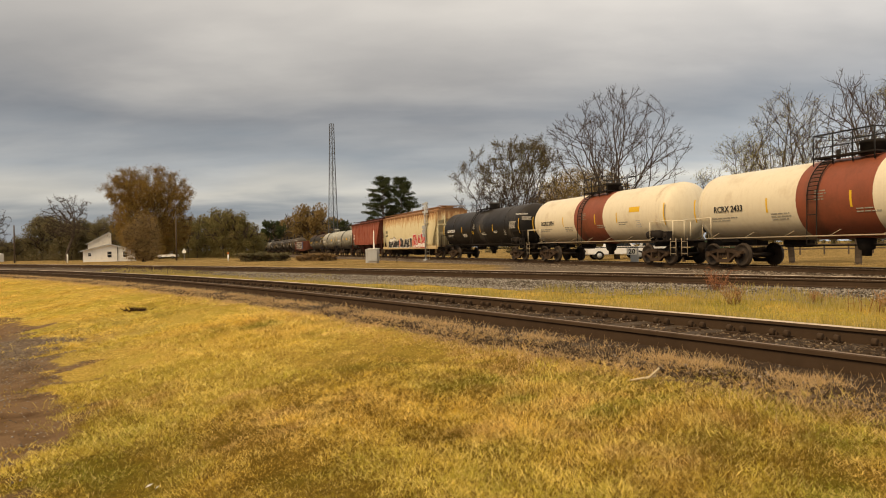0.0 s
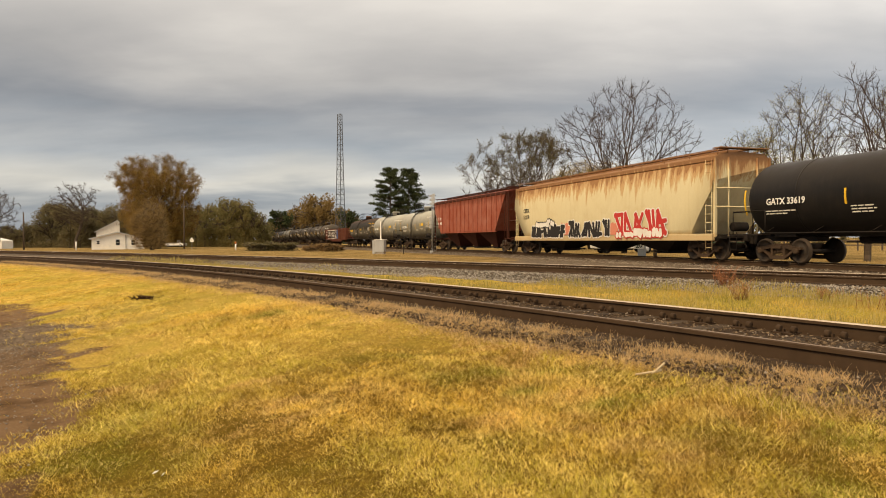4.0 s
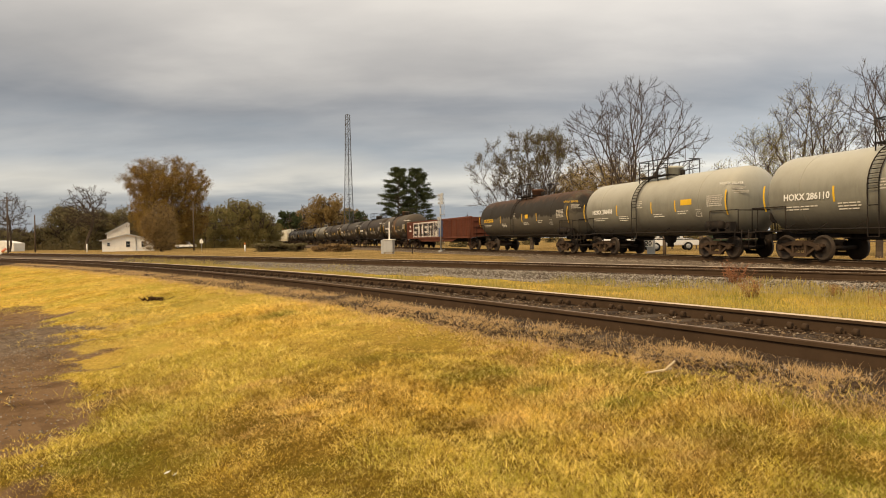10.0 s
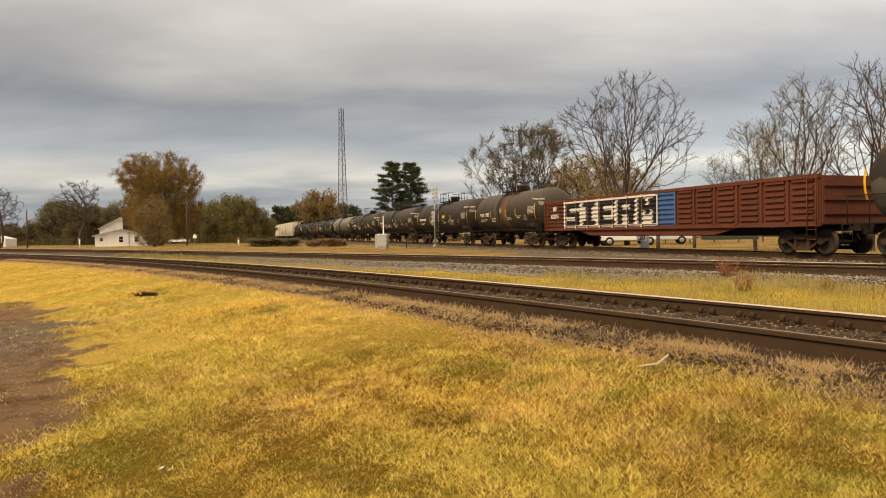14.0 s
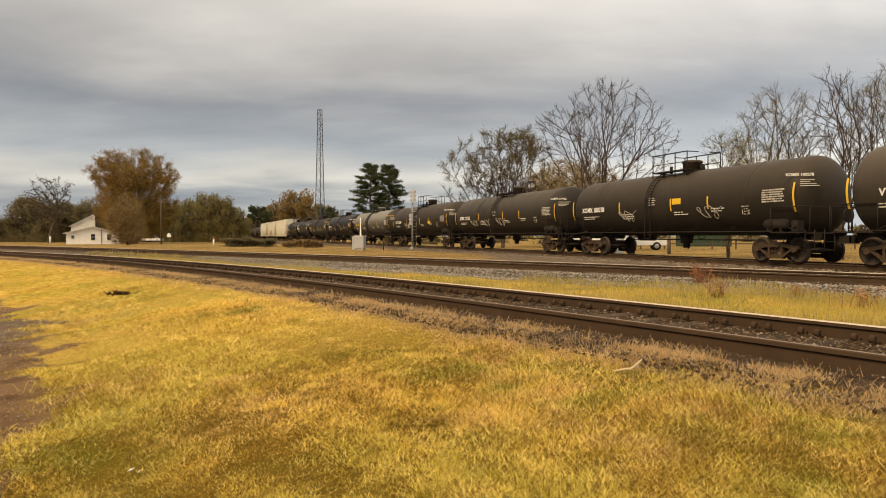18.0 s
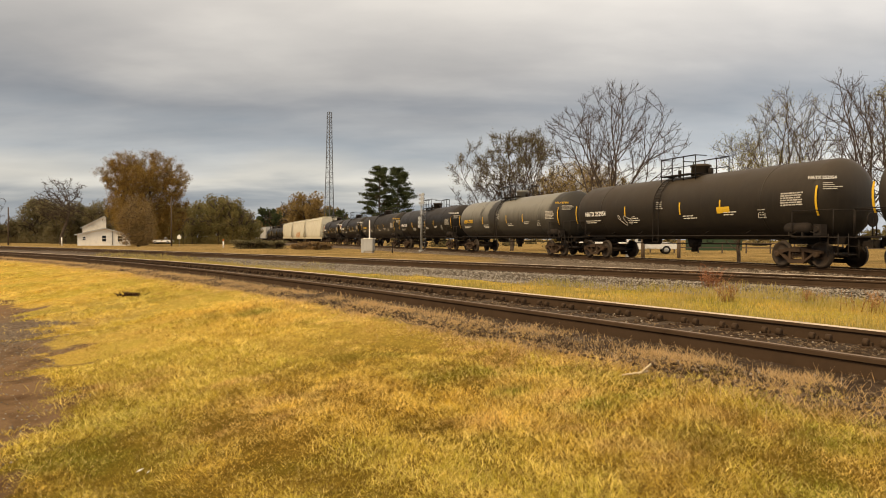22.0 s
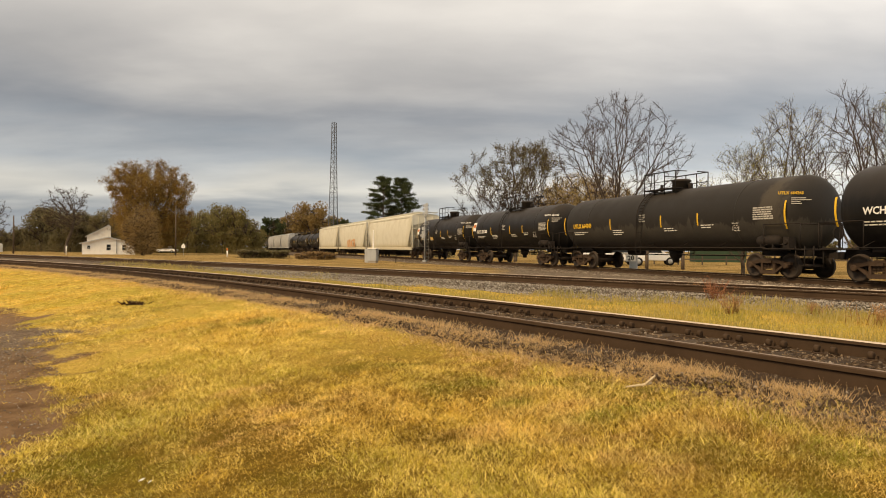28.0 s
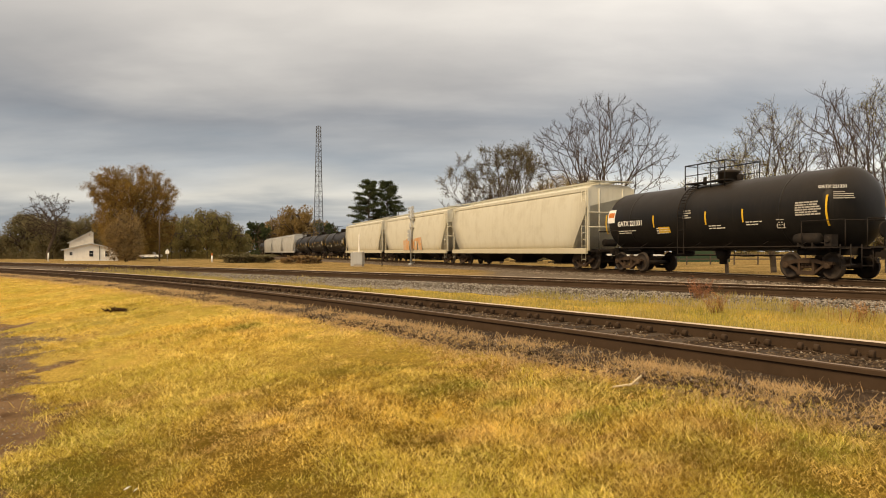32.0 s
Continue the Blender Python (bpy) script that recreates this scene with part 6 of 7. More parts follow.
def branch_out(seed, h, wide, low, main, tilt, levels=4):
    """A trunk that splits into rising limbs, each with finer and finer side branches, within a rounded crown; gives nodes and parents."""
    r = random.Random(seed)
    step = h / 46
    N, P = [(0.0, 0.0, 0.0)], [-1]
    zc, foot = h * 0.60, h * low * 0.75
    ph = [r.uniform(0, 6.28) for _ in range(4)]

    def inside(p):
        a = math.atan2(p.y, p.x)
        q = (p.z - zc) / ((h - zc) if p.z > zc else (zc - foot))
        lobe = 1 + 0.07 * math.sin(3 * a + ph[0]) + 0.06 * math.sin(5 * a + 0.8 * p.z + ph[1]) + 0.05 * math.sin(1.7 * p.z + 2 * a + ph[2])
        return (math.hypot(p.x, p.y) / (wide / 2 * lobe)) ** 2 + q * q / lobe ** 2 < 1 or (p.z < foot + step and math.hypot(p.x, p.y) < wide * 0.15)

    def shoot(p, d, length, prev, level):
        steps = max(3, int(length / step))
        wob, up = (0.04, 0.02) if level == 0 else (0.07, 0.03) if level < 3 else (0.10, 0.025)
        ids = []
        for _ in range(steps):
            d = (d + Vector((r.gauss(0, wob), r.gauss(0, wob), r.gauss(0, wob * 0.6) + up))).normalized()
            p = p + d * step
            if level and not inside(p):
                break
            N.append(tuple(p))
            P.append(prev)
            prev = len(N) - 1
            ids.append((prev, p.copy(), d.copy()))
        if not ids:
            return
        steps = len(ids)
        if level == 0:
            for k in range(main):
                a = 6.2832 * (k * 0.618 + r.uniform(-0.06, 0.06))
                t = radians(tilt * (0.12 + 0.88 * (k + 0.5) / main))
                q = ids[-1 - int((k / main) * steps * 0.55)]
                shoot(q[1], Vector((math.cos(a) * math.sin(t), math.sin(a) * math.sin(t), math.cos(t))), h, q[0], 1)
            return
        if level >= levels:
            return
        gap = (3.2, 2.8, 2.5)[min(level, 3) - 1]
        k, side = gap * r.uniform(0.8, 1.6), r.uniform(0, 6.28)
        while k < steps:
            i, q, dd = ids[int(k)]
            side += 2.4 + r.uniform(-0.5, 0.5)
            ax = dd.orthogonal().normalized()
            ax.rotate(Matrix.Rotation(side, 3, dd))
            t = radians(r.uniform(26, 52))
            shoot(q, (dd * math.cos(t) + ax * math.sin(t)).normalized(), h * (0.30, 0.15, 0.08)[min(level, 3) - 1] * r.uniform(0.6, 1.15), i, level + 1)
            k += gap * r.uniform(0.7, 1.4)

    shoot(Vector((0, 0, 0)), Vector((r.uniform(-0.05, 0.05), r.uniform(-0.05, 0.05), 1)), low * h, 0, 0)
    N, P = np.array(N), np.array(P)
    R = np.zeros(len(N))
    for i in range(len(N) - 1, -1, -1):
        R[i] = R[i] or 1.0
        if P[i] >= 0:
            R[P[i]] += R[i]
    return N, P, R, step, np.random.default_rng(seed)


def sticks(p, q, rp, rq, seg):
    """Tapered rods between pairs of points."""
    a = q - p
    a /= np.maximum(np.linalg.norm(a, axis=1), 1e-6)[:, None]
    u = np.cross(a, np.where(np.abs(a[:, 2:3]) > 0.9, np.array([[1.0, 0, 0]]), np.array([[0, 0, 1.0]])))
    u /= np.linalg.norm(u, axis=1)[:, None]
    w = np.cross(a, u)
    t = np.arange(seg) * 6.2832 / seg
    ring = u[:, None] * np.cos(t)[None, :, None] + w[:, None] * np.sin(t)[None, :, None]
    v = np.concatenate([p[:, None] + ring * rp[:, None, None], q[:, None] + ring * rq[:, None, None]], 1).reshape(-1, 3)
    j = np.arange(seg)
    f = np.stack([j, (j + 1) % seg, (j + 1) % seg + seg, j + seg], 1)
    return v, (np.arange(len(p))[:, None, None] * 2 * seg + f[None]).reshape(-1, 4)


def bare_tree(label, x, y, h, wide, low, seed, rad=0.2, belly=0.5, stems=1, leader=0.35, n=1200, twigs=4, twig_len=0.055, leaves=None, limbs=None):
    """A branching tree of that height and spread; leaves = (material, per twig, size, scatter, from height)."""
    t = thing("tree", label, "tree", m=pose(x, y, float(ground_z(x, y)[0]) - 0.1))
    if limbs:
        N, P, R, step, rng = branch_out(seed, h, wide, low, *limbs)
    else:
        N, P, R, step, rng = grow(seed, h, wide, low, belly, stems, leader, n)
    r = rad * (R / R.max()) ** (0.52 if limbs else 0.5)
    r = np.maximum(r, 0.006)
    i = np.where(P >= 0)[0]
    rp = np.minimum(r[P[i]], r[i] * 1.35)
    big = r[i] > rad * 0.22
    v, f = sticks(N[P[i]][big], N[i][big], rp[big], r[i][big], 7)
    soup("trunk", v, f, M_BARK, t)
    thin = i[R[i] <= (2.5 if limbs else 8)]
    k = np.repeat(thin, twigs)
    ax = N[k] - N[P[k]]
    ax /= np.linalg.norm(ax, axis=1)[:, None]
    d = ax * 0.9 + rng.normal(0, 0.55, ax.shape) + np.array([0, 0, 0.15])
    d /= np.linalg.norm(d, axis=1)[:, None]
    ln_ = h * twig_len * rng.uniform(0.35, 1.1, len(k))[:, None]
    a = N[P[k]] + (N[k] - N[P[k]]) * rng.uniform(0.2, 1, len(k))[:, None]
    b = a + d * ln_ * 0.5
    d2 = d + rng.normal(0, 0.3, d.shape) + np.array([0, 0, 0.12])
    c = b + d2 / np.linalg.norm(d2, axis=1)[:, None] * ln_ * 0.5
    o = np.full(len(k), math.hypot(x, y) * 0.0145)
    vs, fs, base = [], [], 0
    for v, f in (sticks(N[P[i]][~big], N[i][~big], rp[~big], r[i][~big], 4), sticks(a, b, o * 0.011, o * 0.009, 3), sticks(b, c, o * 0.009, o * 0.006, 3)):
        vs.append(v)
        fs.append(f + base)
        base += len(v)
    soup("crown", np.concatenate(vs), np.concatenate(fs), M_TWIG, t)
    if leaves:
        mat, per, size, spread, frm = leaves
        p = np.repeat(np.concatenate([b, c]), per, axis=0)
        p = p + rng.normal(0, spread, p.shape)
        p = p[p[:, 2] > h * frm * rng.uniform(0.8, 1.2, len(p))]
        v, f = leaf_cards(p, size, seed)
        soup("leaves", v, f, mat, t)
    return t


L_OAK = leafy("rusty_oak_leaves", (0.22, 0.125, 0.032), (0.28, 0.175, 0.045), (0.36, 0.25, 0.09), 0.2)
L_OLIVE = leafy("olive_leaves", (0.15, 0.135, 0.052), (0.21, 0.17, 0.066), (0.30, 0.225, 0.10), 0.12)
L_BROWN = leafy("brown_thicket_leaves", (0.15, 0.132, 0.068), (0.20, 0.165, 0.082), (0.26, 0.205, 0.115), 0.15)
L_TAN = leafy("pale_brown_leaves", (0.26, 0.17, 0.066), (0.32, 0.22, 0.09), (0.40, 0.29, 0.15), 0.3)
L_GOLD = leafy("old_gold_leaves", (0.33, 0.235, 0.085), (0.40, 0.29, 0.11), (0.27, 0.21, 0.09), 0.3)
L_PINE = leafy("pine_needles", (0.052, 0.066, 0.029), (0.076, 0.088, 0.038), (0.075, 0.085, 0.045), 0.3)
L_YEL = leafy("yellow_green_leaves", (0.34, 0.31, 0.08), (0.45, 0.35, 0.09), (0.26, 0.25, 0.08), 0.4)



def woods(rows, mat, leaf, name_label, seed, per=1500, group="woodland trees"):
    """Far trees: a forked stem with a ragged crown of leaf sprays; a few shapes, each used several times."""
    protos = []
    for k in range(3):
        r = random.Random(seed * 7 + k)
        t = thing("tree", name_label, "tree", group)
        w = Wood(seed * 11 + k)
        spec = dict(levels=3, kids=(7, 4, 3), angle=(25, 60), shrink=0.6, wob=0.12, up=0.06, taper=0.6, trunk=0.62, rad=0.022, first=0.25)
        w.limb(Vector((0, 0, 0)), Vector((0, 0, 1)), 0.62, 0.022, 0, spec)
        v, f = Wood.mesh(w.big + w.fine)
        soup("trunk", v, f, M_BARK, t)
        lobes = [(Vector((r.gauss(0, 0.15), r.gauss(0, 0.15), r.uniform(0.30, 0.86))), r.uniform(0.10, 0.19)) for _ in range(13)]
        pts = []
        while len(pts) < per:
            c, s = r.choice(lobes)
            d = Vector((r.gauss(0, 1), r.gauss(0, 1), r.gauss(0, 1))).normalized() * s * r.uniform(0.35, 1.08)
            d.z *= 0.85
            q = c + d
            if q.z > 0.10:
                pts.append(tuple(q))
        for _ in range(per // 5):
            pts.append((r.gauss(0, 0.14), r.gauss(0, 0.14), abs(r.gauss(0.10, 0.12))))
        v, f = leaf_cards(pts, (leaf * 0.6, leaf * 1.4), seed + k)
        soup("crown", v, f, mat, t)
        protos.append(t)
    used = [False] * 3
    rr = random.Random(seed)
    for i, (x, y, h, w) in enumerate(rows):
        k = i % 3
        m = pose(x, y, float(ground_z(x, y)[0]) - 0.2, 0, 0, rr.uniform(0, 360))
        if not used[k]:
            ob, used[k] = protos[k], True
            ob.matrix_basis = m
        else:
            ob = copy_thing(protos[k], m)
        ob.scale = (w * h, w * h, h)
    for k in range(3):
        if not used[k]:
            for o in (*protos[k].children_recursive, protos[k]):
                bpy.data.objects.remove(o)


F = 1240.0


def at(px, depth):
    """Plan place on the sight line px at that depth, for the straight-ahead view."""
    return (px - 784) / F * depth, depth


def build_trees():
    # big leafless trees behind the train
    x, y = at(1063, 62)
    bare_tree("large leafless tree with wide grey branches", x, y, 15.0, 13.2, 0.27, 18, 0.26, twigs=3, twig_len=0.036, limbs=(8, 62))
    x, y = at(886, 78)
    bare_tree("leafless tree with a dense round crown of twigs", x, y, 13.4, 13.6, 0.16, 5, 0.22, twigs=5, twig_len=0.045, leaves=(L_OLIVE, 1, (0.05, 0.09), 0.15, 0.62), limbs=(14, 80))
    x, y = at(1005, 92)
    bare_tree("tree with thin olive autumn leaves", x, y, 12.0, 15.0, 0.1, 23, 0.2, 0.45, 2, 0.4, 1000, 4, 0.06, (L_GOLD, 2, (0.06, 0.12), 0.30, 0.1))
    x, y = at(1285, 37)
    bare_tree("tree with thin yellow-green leaves on rising limbs", x, y, 6.9, 5.2, 0.2, 8, 0.10, twigs=2, twig_len=0.06, leaves=(L_YEL, 1, (0.025, 0.05), 0.14, 0.55), limbs=(8, 60))
    x, y = at(1368, 41)
    bare_tree("leafless tree with fine upright twigs", x, y, 10.0, 5.8, 0.26, 9, 0.17, twigs=2, twig_len=0.045, leaves=(L_YEL, 1, (0.02, 0.045), 0.12, 0.5), limbs=(8, 42))
    x, y = at(1482, 36)
    bare_tree("leafless tree with fine rising branches", x, y, 9.9, 5.2, 0.26, 15, 0.17, twigs=2, twig_len=0.045, limbs=(8, 40))
    x, y = at(1570, 40)
    bare_tree("tall leafless tree with upright branches", x, y, 10.8, 5.8, 0.26, 17, 0.17, twigs=2, twig_len=0.045, leaves=(L_YEL, 1, (0.025, 0.05), 0.12, 0.6), limbs=(8, 40))
    x, y = at(1690, 44)
    bare_tree("tall leafless tree with upright branches", x, y, 14.5, 8.0, 0.24, 19, 0.18, twigs=2, twig_len=0.045, limbs=(8, 46))
    # the rust-coloured oak and the small tree before it
    x, y = at(233, 150)
    bare_tree("broad autumn tree with rusty orange leaves", x, y, 20.6, 18.0, 0.06, 31, 0.24, 0.68, 5, 0.35, 1800, 2, 0.05, (L_OAK, 9, (0.09, 0.16), 0.30, 0.06))
    x, y = at(222, 118)
    bare_tree("small bushy tree with pale brown leaves", x, y, 8.8, 6.6, 0.04, 33, 0.13, 0.4, 3, 0.5, 600, 2, 0.07, (L_TAN, 3, (0.06, 0.12), 0.28, 0.03))
    x, y = at(82, 165)
    bare_tree("leafless tree with crooked branches above the thicket", x, y, 16.6, 12.0, 0.35, 35, 0.34, 0.5, 1, 0.3, 450, 2)
    x, y = at(-60, 150)
    bare_tree("leafless tree at the edge of the thicket", x, y, 14.2, 9.0, 0.3, 36, 0.24, 0.5, 1, 0.3, 400, 2)
    # two pines
    for i, (px, d, h) in enumerate(((652, 165, 18.6), (684, 170, 18.8))):
        x, y = at(px, d)
        pine(x, y, h, 40 + i)
    rr = random.Random(2)
    rows = []
    for px in range(-170, 165, 9):
        d = rr.uniform(178, 225)
        hh = (11.6 if px > 30 else 6.8) + 1.2 * math.sin(px * 0.045) + rr.uniform(-1.5, 1.5)
        rows.append((*at(px, d), hh, rr.uniform(0.8, 1.15)))
    woods(rows, L_BROWN, 0.019, "bushy tree of a brown roadside thicket", 51, 4200)
    rows = []
    for px in range(150, 436, 8):
        top = np.interp(px, [150, 300, 345, 380, 405, 435], [11.0, 13.0, 14.5, 13.6, 12.0, 9.0])
        d = rr.uniform(180, 225)
        rows.append((*at(px, d), top * rr.uniform(0.82, 1.02), rr.uniform(0.75, 1.05)))
    woods(rows, L_OLIVE, 0.019, "olive-green tree at the edge of a wood", 52, 4200)
    rows = [(*at(px, rr.uniform(300, 360)), hh * rr.uniform(0.95, 1.05), rr.uniform(0.75, 1.0)) for px, hh in
            ((418, 11), (432, 10), (448, 11), (462, 14), (478, 18), (495, 21), (510, 23), (526, 24), (542, 22), (556, 19), (570, 18), (584, 14), (600, 10), (618, 9))]
    woods(rows, L_FAR, 0.020, "far tree with orange-brown autumn leaves", 53, 4200)
    rows = [(*at(px, rr.uniform(260, 300)), hh, 0.8) for px, hh in ((384, 16), (452, 14), (580, 16))]
    woods(rows, L_PINE, 0.045, "dark evergreen tree in a far wood", 54)
    rows = [(*at(px, rr.uniform(120, 240)), rr.uniform(5, 8), rr.uniform(0.9, 1.2)) for px in range(640, 1900, 40)]
    woods(rows, L_BROWN, 0.045, "brown bushy tree across the field", 55)
    rows = [(*at(px, rr.uniform(420, 620)), rr.uniform(9, 16), rr.uniform(0.9, 1.3)) for px in range(-700, 2300, 34)]
    woods(rows, L_OLIVE, 0.05, "tree of the far wood on the horizon", 56, per=700)
    # shrubs by the track
    rows = [(*at(px, rr.uniform(82, 92)), rr.uniform(1.2, 1.6), rr.uniform(1.8, 2.3)) for px in range(398, 476, 7)]
    woods(rows, L_BROWN, 0.045, "low dry brown shrub beside the railway", 57, 900, "trackside shrubs")
    rows = [(*at(px, rr.uniform(78, 86)), rr.uniform(0.9, 1.3), rr.uniform(1.5, 2.1)) for px in range(500, 564, 7)]
    woods(rows, L_WEEDY, 0.045, "clump of tall dead weeds beside the railway", 58, 900, "trackside weeds")


L_FAR = leafy("far_autumn_leaves", (0.25, 0.16, 0.06), (0.20, 0.165, 0.07), (0.33, 0.22, 0.10), 0.03)
L_WEEDY = leafy("dead_weed_leaves", (0.26, 0.17, 0.08), (0.34, 0.23, 0.11), (0.20, 0.12, 0.06), 0.4)


def pine(x, y, h, seed):
    t = thing("tree", "tall dark green pine with layered boughs", "tree", "pines", m=pose(x, y, float(ground_z(x, y)[0]) - 0.1))
    r = random.Random(seed)
    w = Wood(seed)
    w.big.append(([(Vector((0, 0, h * i / 8)), 0.28 * (1 - i / 8.6)) for i in range(9)], 7))
    pts = []
    for i in range(100):
        q = 0.26 + 0.73 * i / 99
        ln_ = h * 0.27 * (1 - ((q - 0.46) / 0.60) ** 2) * r.uniform(0.6, 1.08) + 0.3
        a = r.uniform(0, 6.283)
        p0 = Vector((0, 0, h * q))
        p1 = p0 + Vector((math.cos(a) * ln_, math.sin(a) * ln_, ln_ * r.uniform(-0.02, 0.3)))
        w.fine.append(([(p0, 0.07), (p0.lerp(p1, 0.5), 0.05), (p1, 0.02)], 4))
        for k in range(6):
            c = p0.lerp(p1, r.uniform(0.3, 1.02))
            s = r.uniform(0.35, 0.75)
            for _ in range(60):
                pts.append((c.x + r.gauss(0, s * 0.6), c.y + r.gauss(0, s * 0.6), c.z + r.gauss(0.1, s * 0.33)))
    v, f = Wood.mesh(w.big)
    soup("trunk", v, f, M_BARK, t)
    v, f = Wood.mesh(w.fine)
    soup("bough", v, f, M_BARK, t)
    v, f = leaf_cards(pts, (0.10, 0.18), seed)
    soup("needles", v, f, L_PINE, t)


build_trees()

# ---- buildings, posts and vehicles ----
M_SIDING = paint("white_siding", (0.84, 0.80, 0.70), (0.45, 0.43, 0.38), 0.35, 0.6)
M_ROOF = paint("pale_metal_roof", (0.50, 0.51, 0.51), (0.33, 0.32, 0.30), 0.4, 0.5)
M_GLASS = paint("dark_window_glass", (0.02, 0.024, 0.028), (0.04, 0.04, 0.04), 0.2, 0.12, streak=False)
M_POLE = paint("utility_pole_wood", (0.10, 0.075, 0.055), (0.06, 0.045, 0.035), 0.5, 0.85)
M_CAR = paint("white_car_paint", (0.78, 0.78, 0.76), (0.55, 0.53, 0.5), 0.2, 0.25, streak=False)
M_TYRE = paint("tyre_rubber", (0.02, 0.02, 0.02), (0.05, 0.045, 0.04), 0.4, 0.85, streak=False)
M_TOWER = paint("dull_tower_steel", (0.10, 0.105, 0.115), (0.07, 0.065, 0.06), 0.4, 0.6, metal=0.2)
M_GREEN = paint("green_painted_sheds", (0.035, 0.060, 0.036), (0.035, 0.045, 0.028), 0.4, 0.6)


def gz(x, y):
    return float(ground_z(x, y)[0])


def house():
    x, y = at(163, 146)
    t = thing("house", "small white wooden house with a pale gable roof", "house", m=pose(x, y, gz(x, y), 0, 0, 24))
    w, d, hw, hr = 9.6, 12.0, 2.25, 3.45
    bm = prism(B(), [(-w / 2, -0.1), (w / 2, -0.1), (w / 2, hw), (0, hr), (-w / 2, hw)], -d / 2, d / 2)
    bmesh.ops.recalc_face_normals(bm, faces=bm.faces)
    part("wall", bm, M_SIDING, t)
    for s in (-1, 1):
        bm = prism(B(), [(0, hr + 0.02), (s * (w / 2 + 0.5), hw - 0.14), (s * (w / 2 + 0.5), hw), (0, hr + 0.16)], -d / 2 - 0.5, d / 2 + 0.5)
        bmesh.ops.recalc_face_normals(bm, faces=bm.faces)
        part("roof", bm, M_ROOF, t)
    for wx, ww, wh in ((-3.6, 0.5, 0.6), (0.0, 0.75, 1.15), (2.9, 0.75, 1.15)):
        f = box(B(), wx, -d / 2 - 0.03, 1.45, ww + 0.2, 0.06, wh + 0.2)
        win = part("window", f, M_SIDING, t)
        part("pane", box(B(), wx, -d / 2 - 0.065, 1.45, ww, 0.02, wh), M_GLASS, win)
        part("sash_bar", box(B(), wx, -d / 2 - 0.085, 1.45, ww, 0.02, 0.05), M_SIDING, win)
    part("drain_pipe", rod(B(), (1.5, -d / 2 - 0.08, 0.2), (1.5, -d / 2 - 0.08, 3.0), 0.05), M_GLASS, t)
    x, y = at(143, 165)
    t = thing("house", "taller pale house roof behind the white house", "house", m=pose(x, y, gz(x, y), 0, 0, 27))
    bm = prism(B(), [(-2.5, 0), (2.5, 0), (2.5, 6.3), (2.1, 6.6), (-2.5, 4.0)], -3, 3)
    bmesh.ops.recalc_face_normals(bm, faces=bm.faces)
    part("wall", bm, M_SIDING, t)
    bm = prism(B(), [(2.15, 6.62), (-2.9, 3.8), (-2.9, 3.95), (2.15, 6.8)], -3.3, 3.3)
    bmesh.ops.recalc_face_normals(bm, faces=bm.faces)
    part("roof", bm, M_ROOF, t)
    x, y = at(-66, 170)
    t = thing("house", "low white shed by the road", "house", m=pose(x, y, gz(x, y), 0, 0, 10))
    bm = prism(B(), [(-4, 0), (3, 0), (3, 2.0), (0, 2.7), (-4, 2.0)], -3, 3)
    bmesh.ops.recalc_face_normals(bm, faces=bm.faces)
    part("wall", bm, M_SIDING, t)


def tower():
    x, y = at(563, 262)
    h = (439 - 215) / F * 262 + 1.5
    t = thing("lattice_tower", "tall grey steel lattice tower", "tower", m=pose(x, y, gz(x, y), 0, 0, 15))

    def w(z):
        return 0.95 + (2.35 - 0.95) * (1 - z / h) ** 1.3
    legs = [(math.cos(a), math.sin(a)) for a in (0.5, 0.5 + 2.094, 0.5 + 4.189)]
    n = 26
    for k in range(3):
        v, f = Wood.mesh([([(Vector((legs[k][0] * w(h * i / n), legs[k][1] * w(h * i / n), h * i / n)), 0.14) for i in range(n + 1)], 6)])
        soup("leg", v, f, M_TOWER, t)
    for k in range(3):
        q = (k + 1) % 3
        for i in range(n):
            za, zb = h * i / n, h * (i + 1) / n
            a, b = (k, q) if i % 2 else (q, k)
            bm = rod(B(), (legs[a][0] * w(za), legs[a][1] * w(za), za), (legs[b][0] * w(zb), legs[b][1] * w(zb), zb), 0.06, 4)
            part("diagonal_brace", bm, M_TOWER, t)
            part("cross_brace", rod(B(), (legs[k][0] * w(zb), legs[k][1] * w(zb), zb), (legs[q][0] * w(zb), legs[q][1] * w(zb), zb), 0.05, 4), M_TOWER, t)


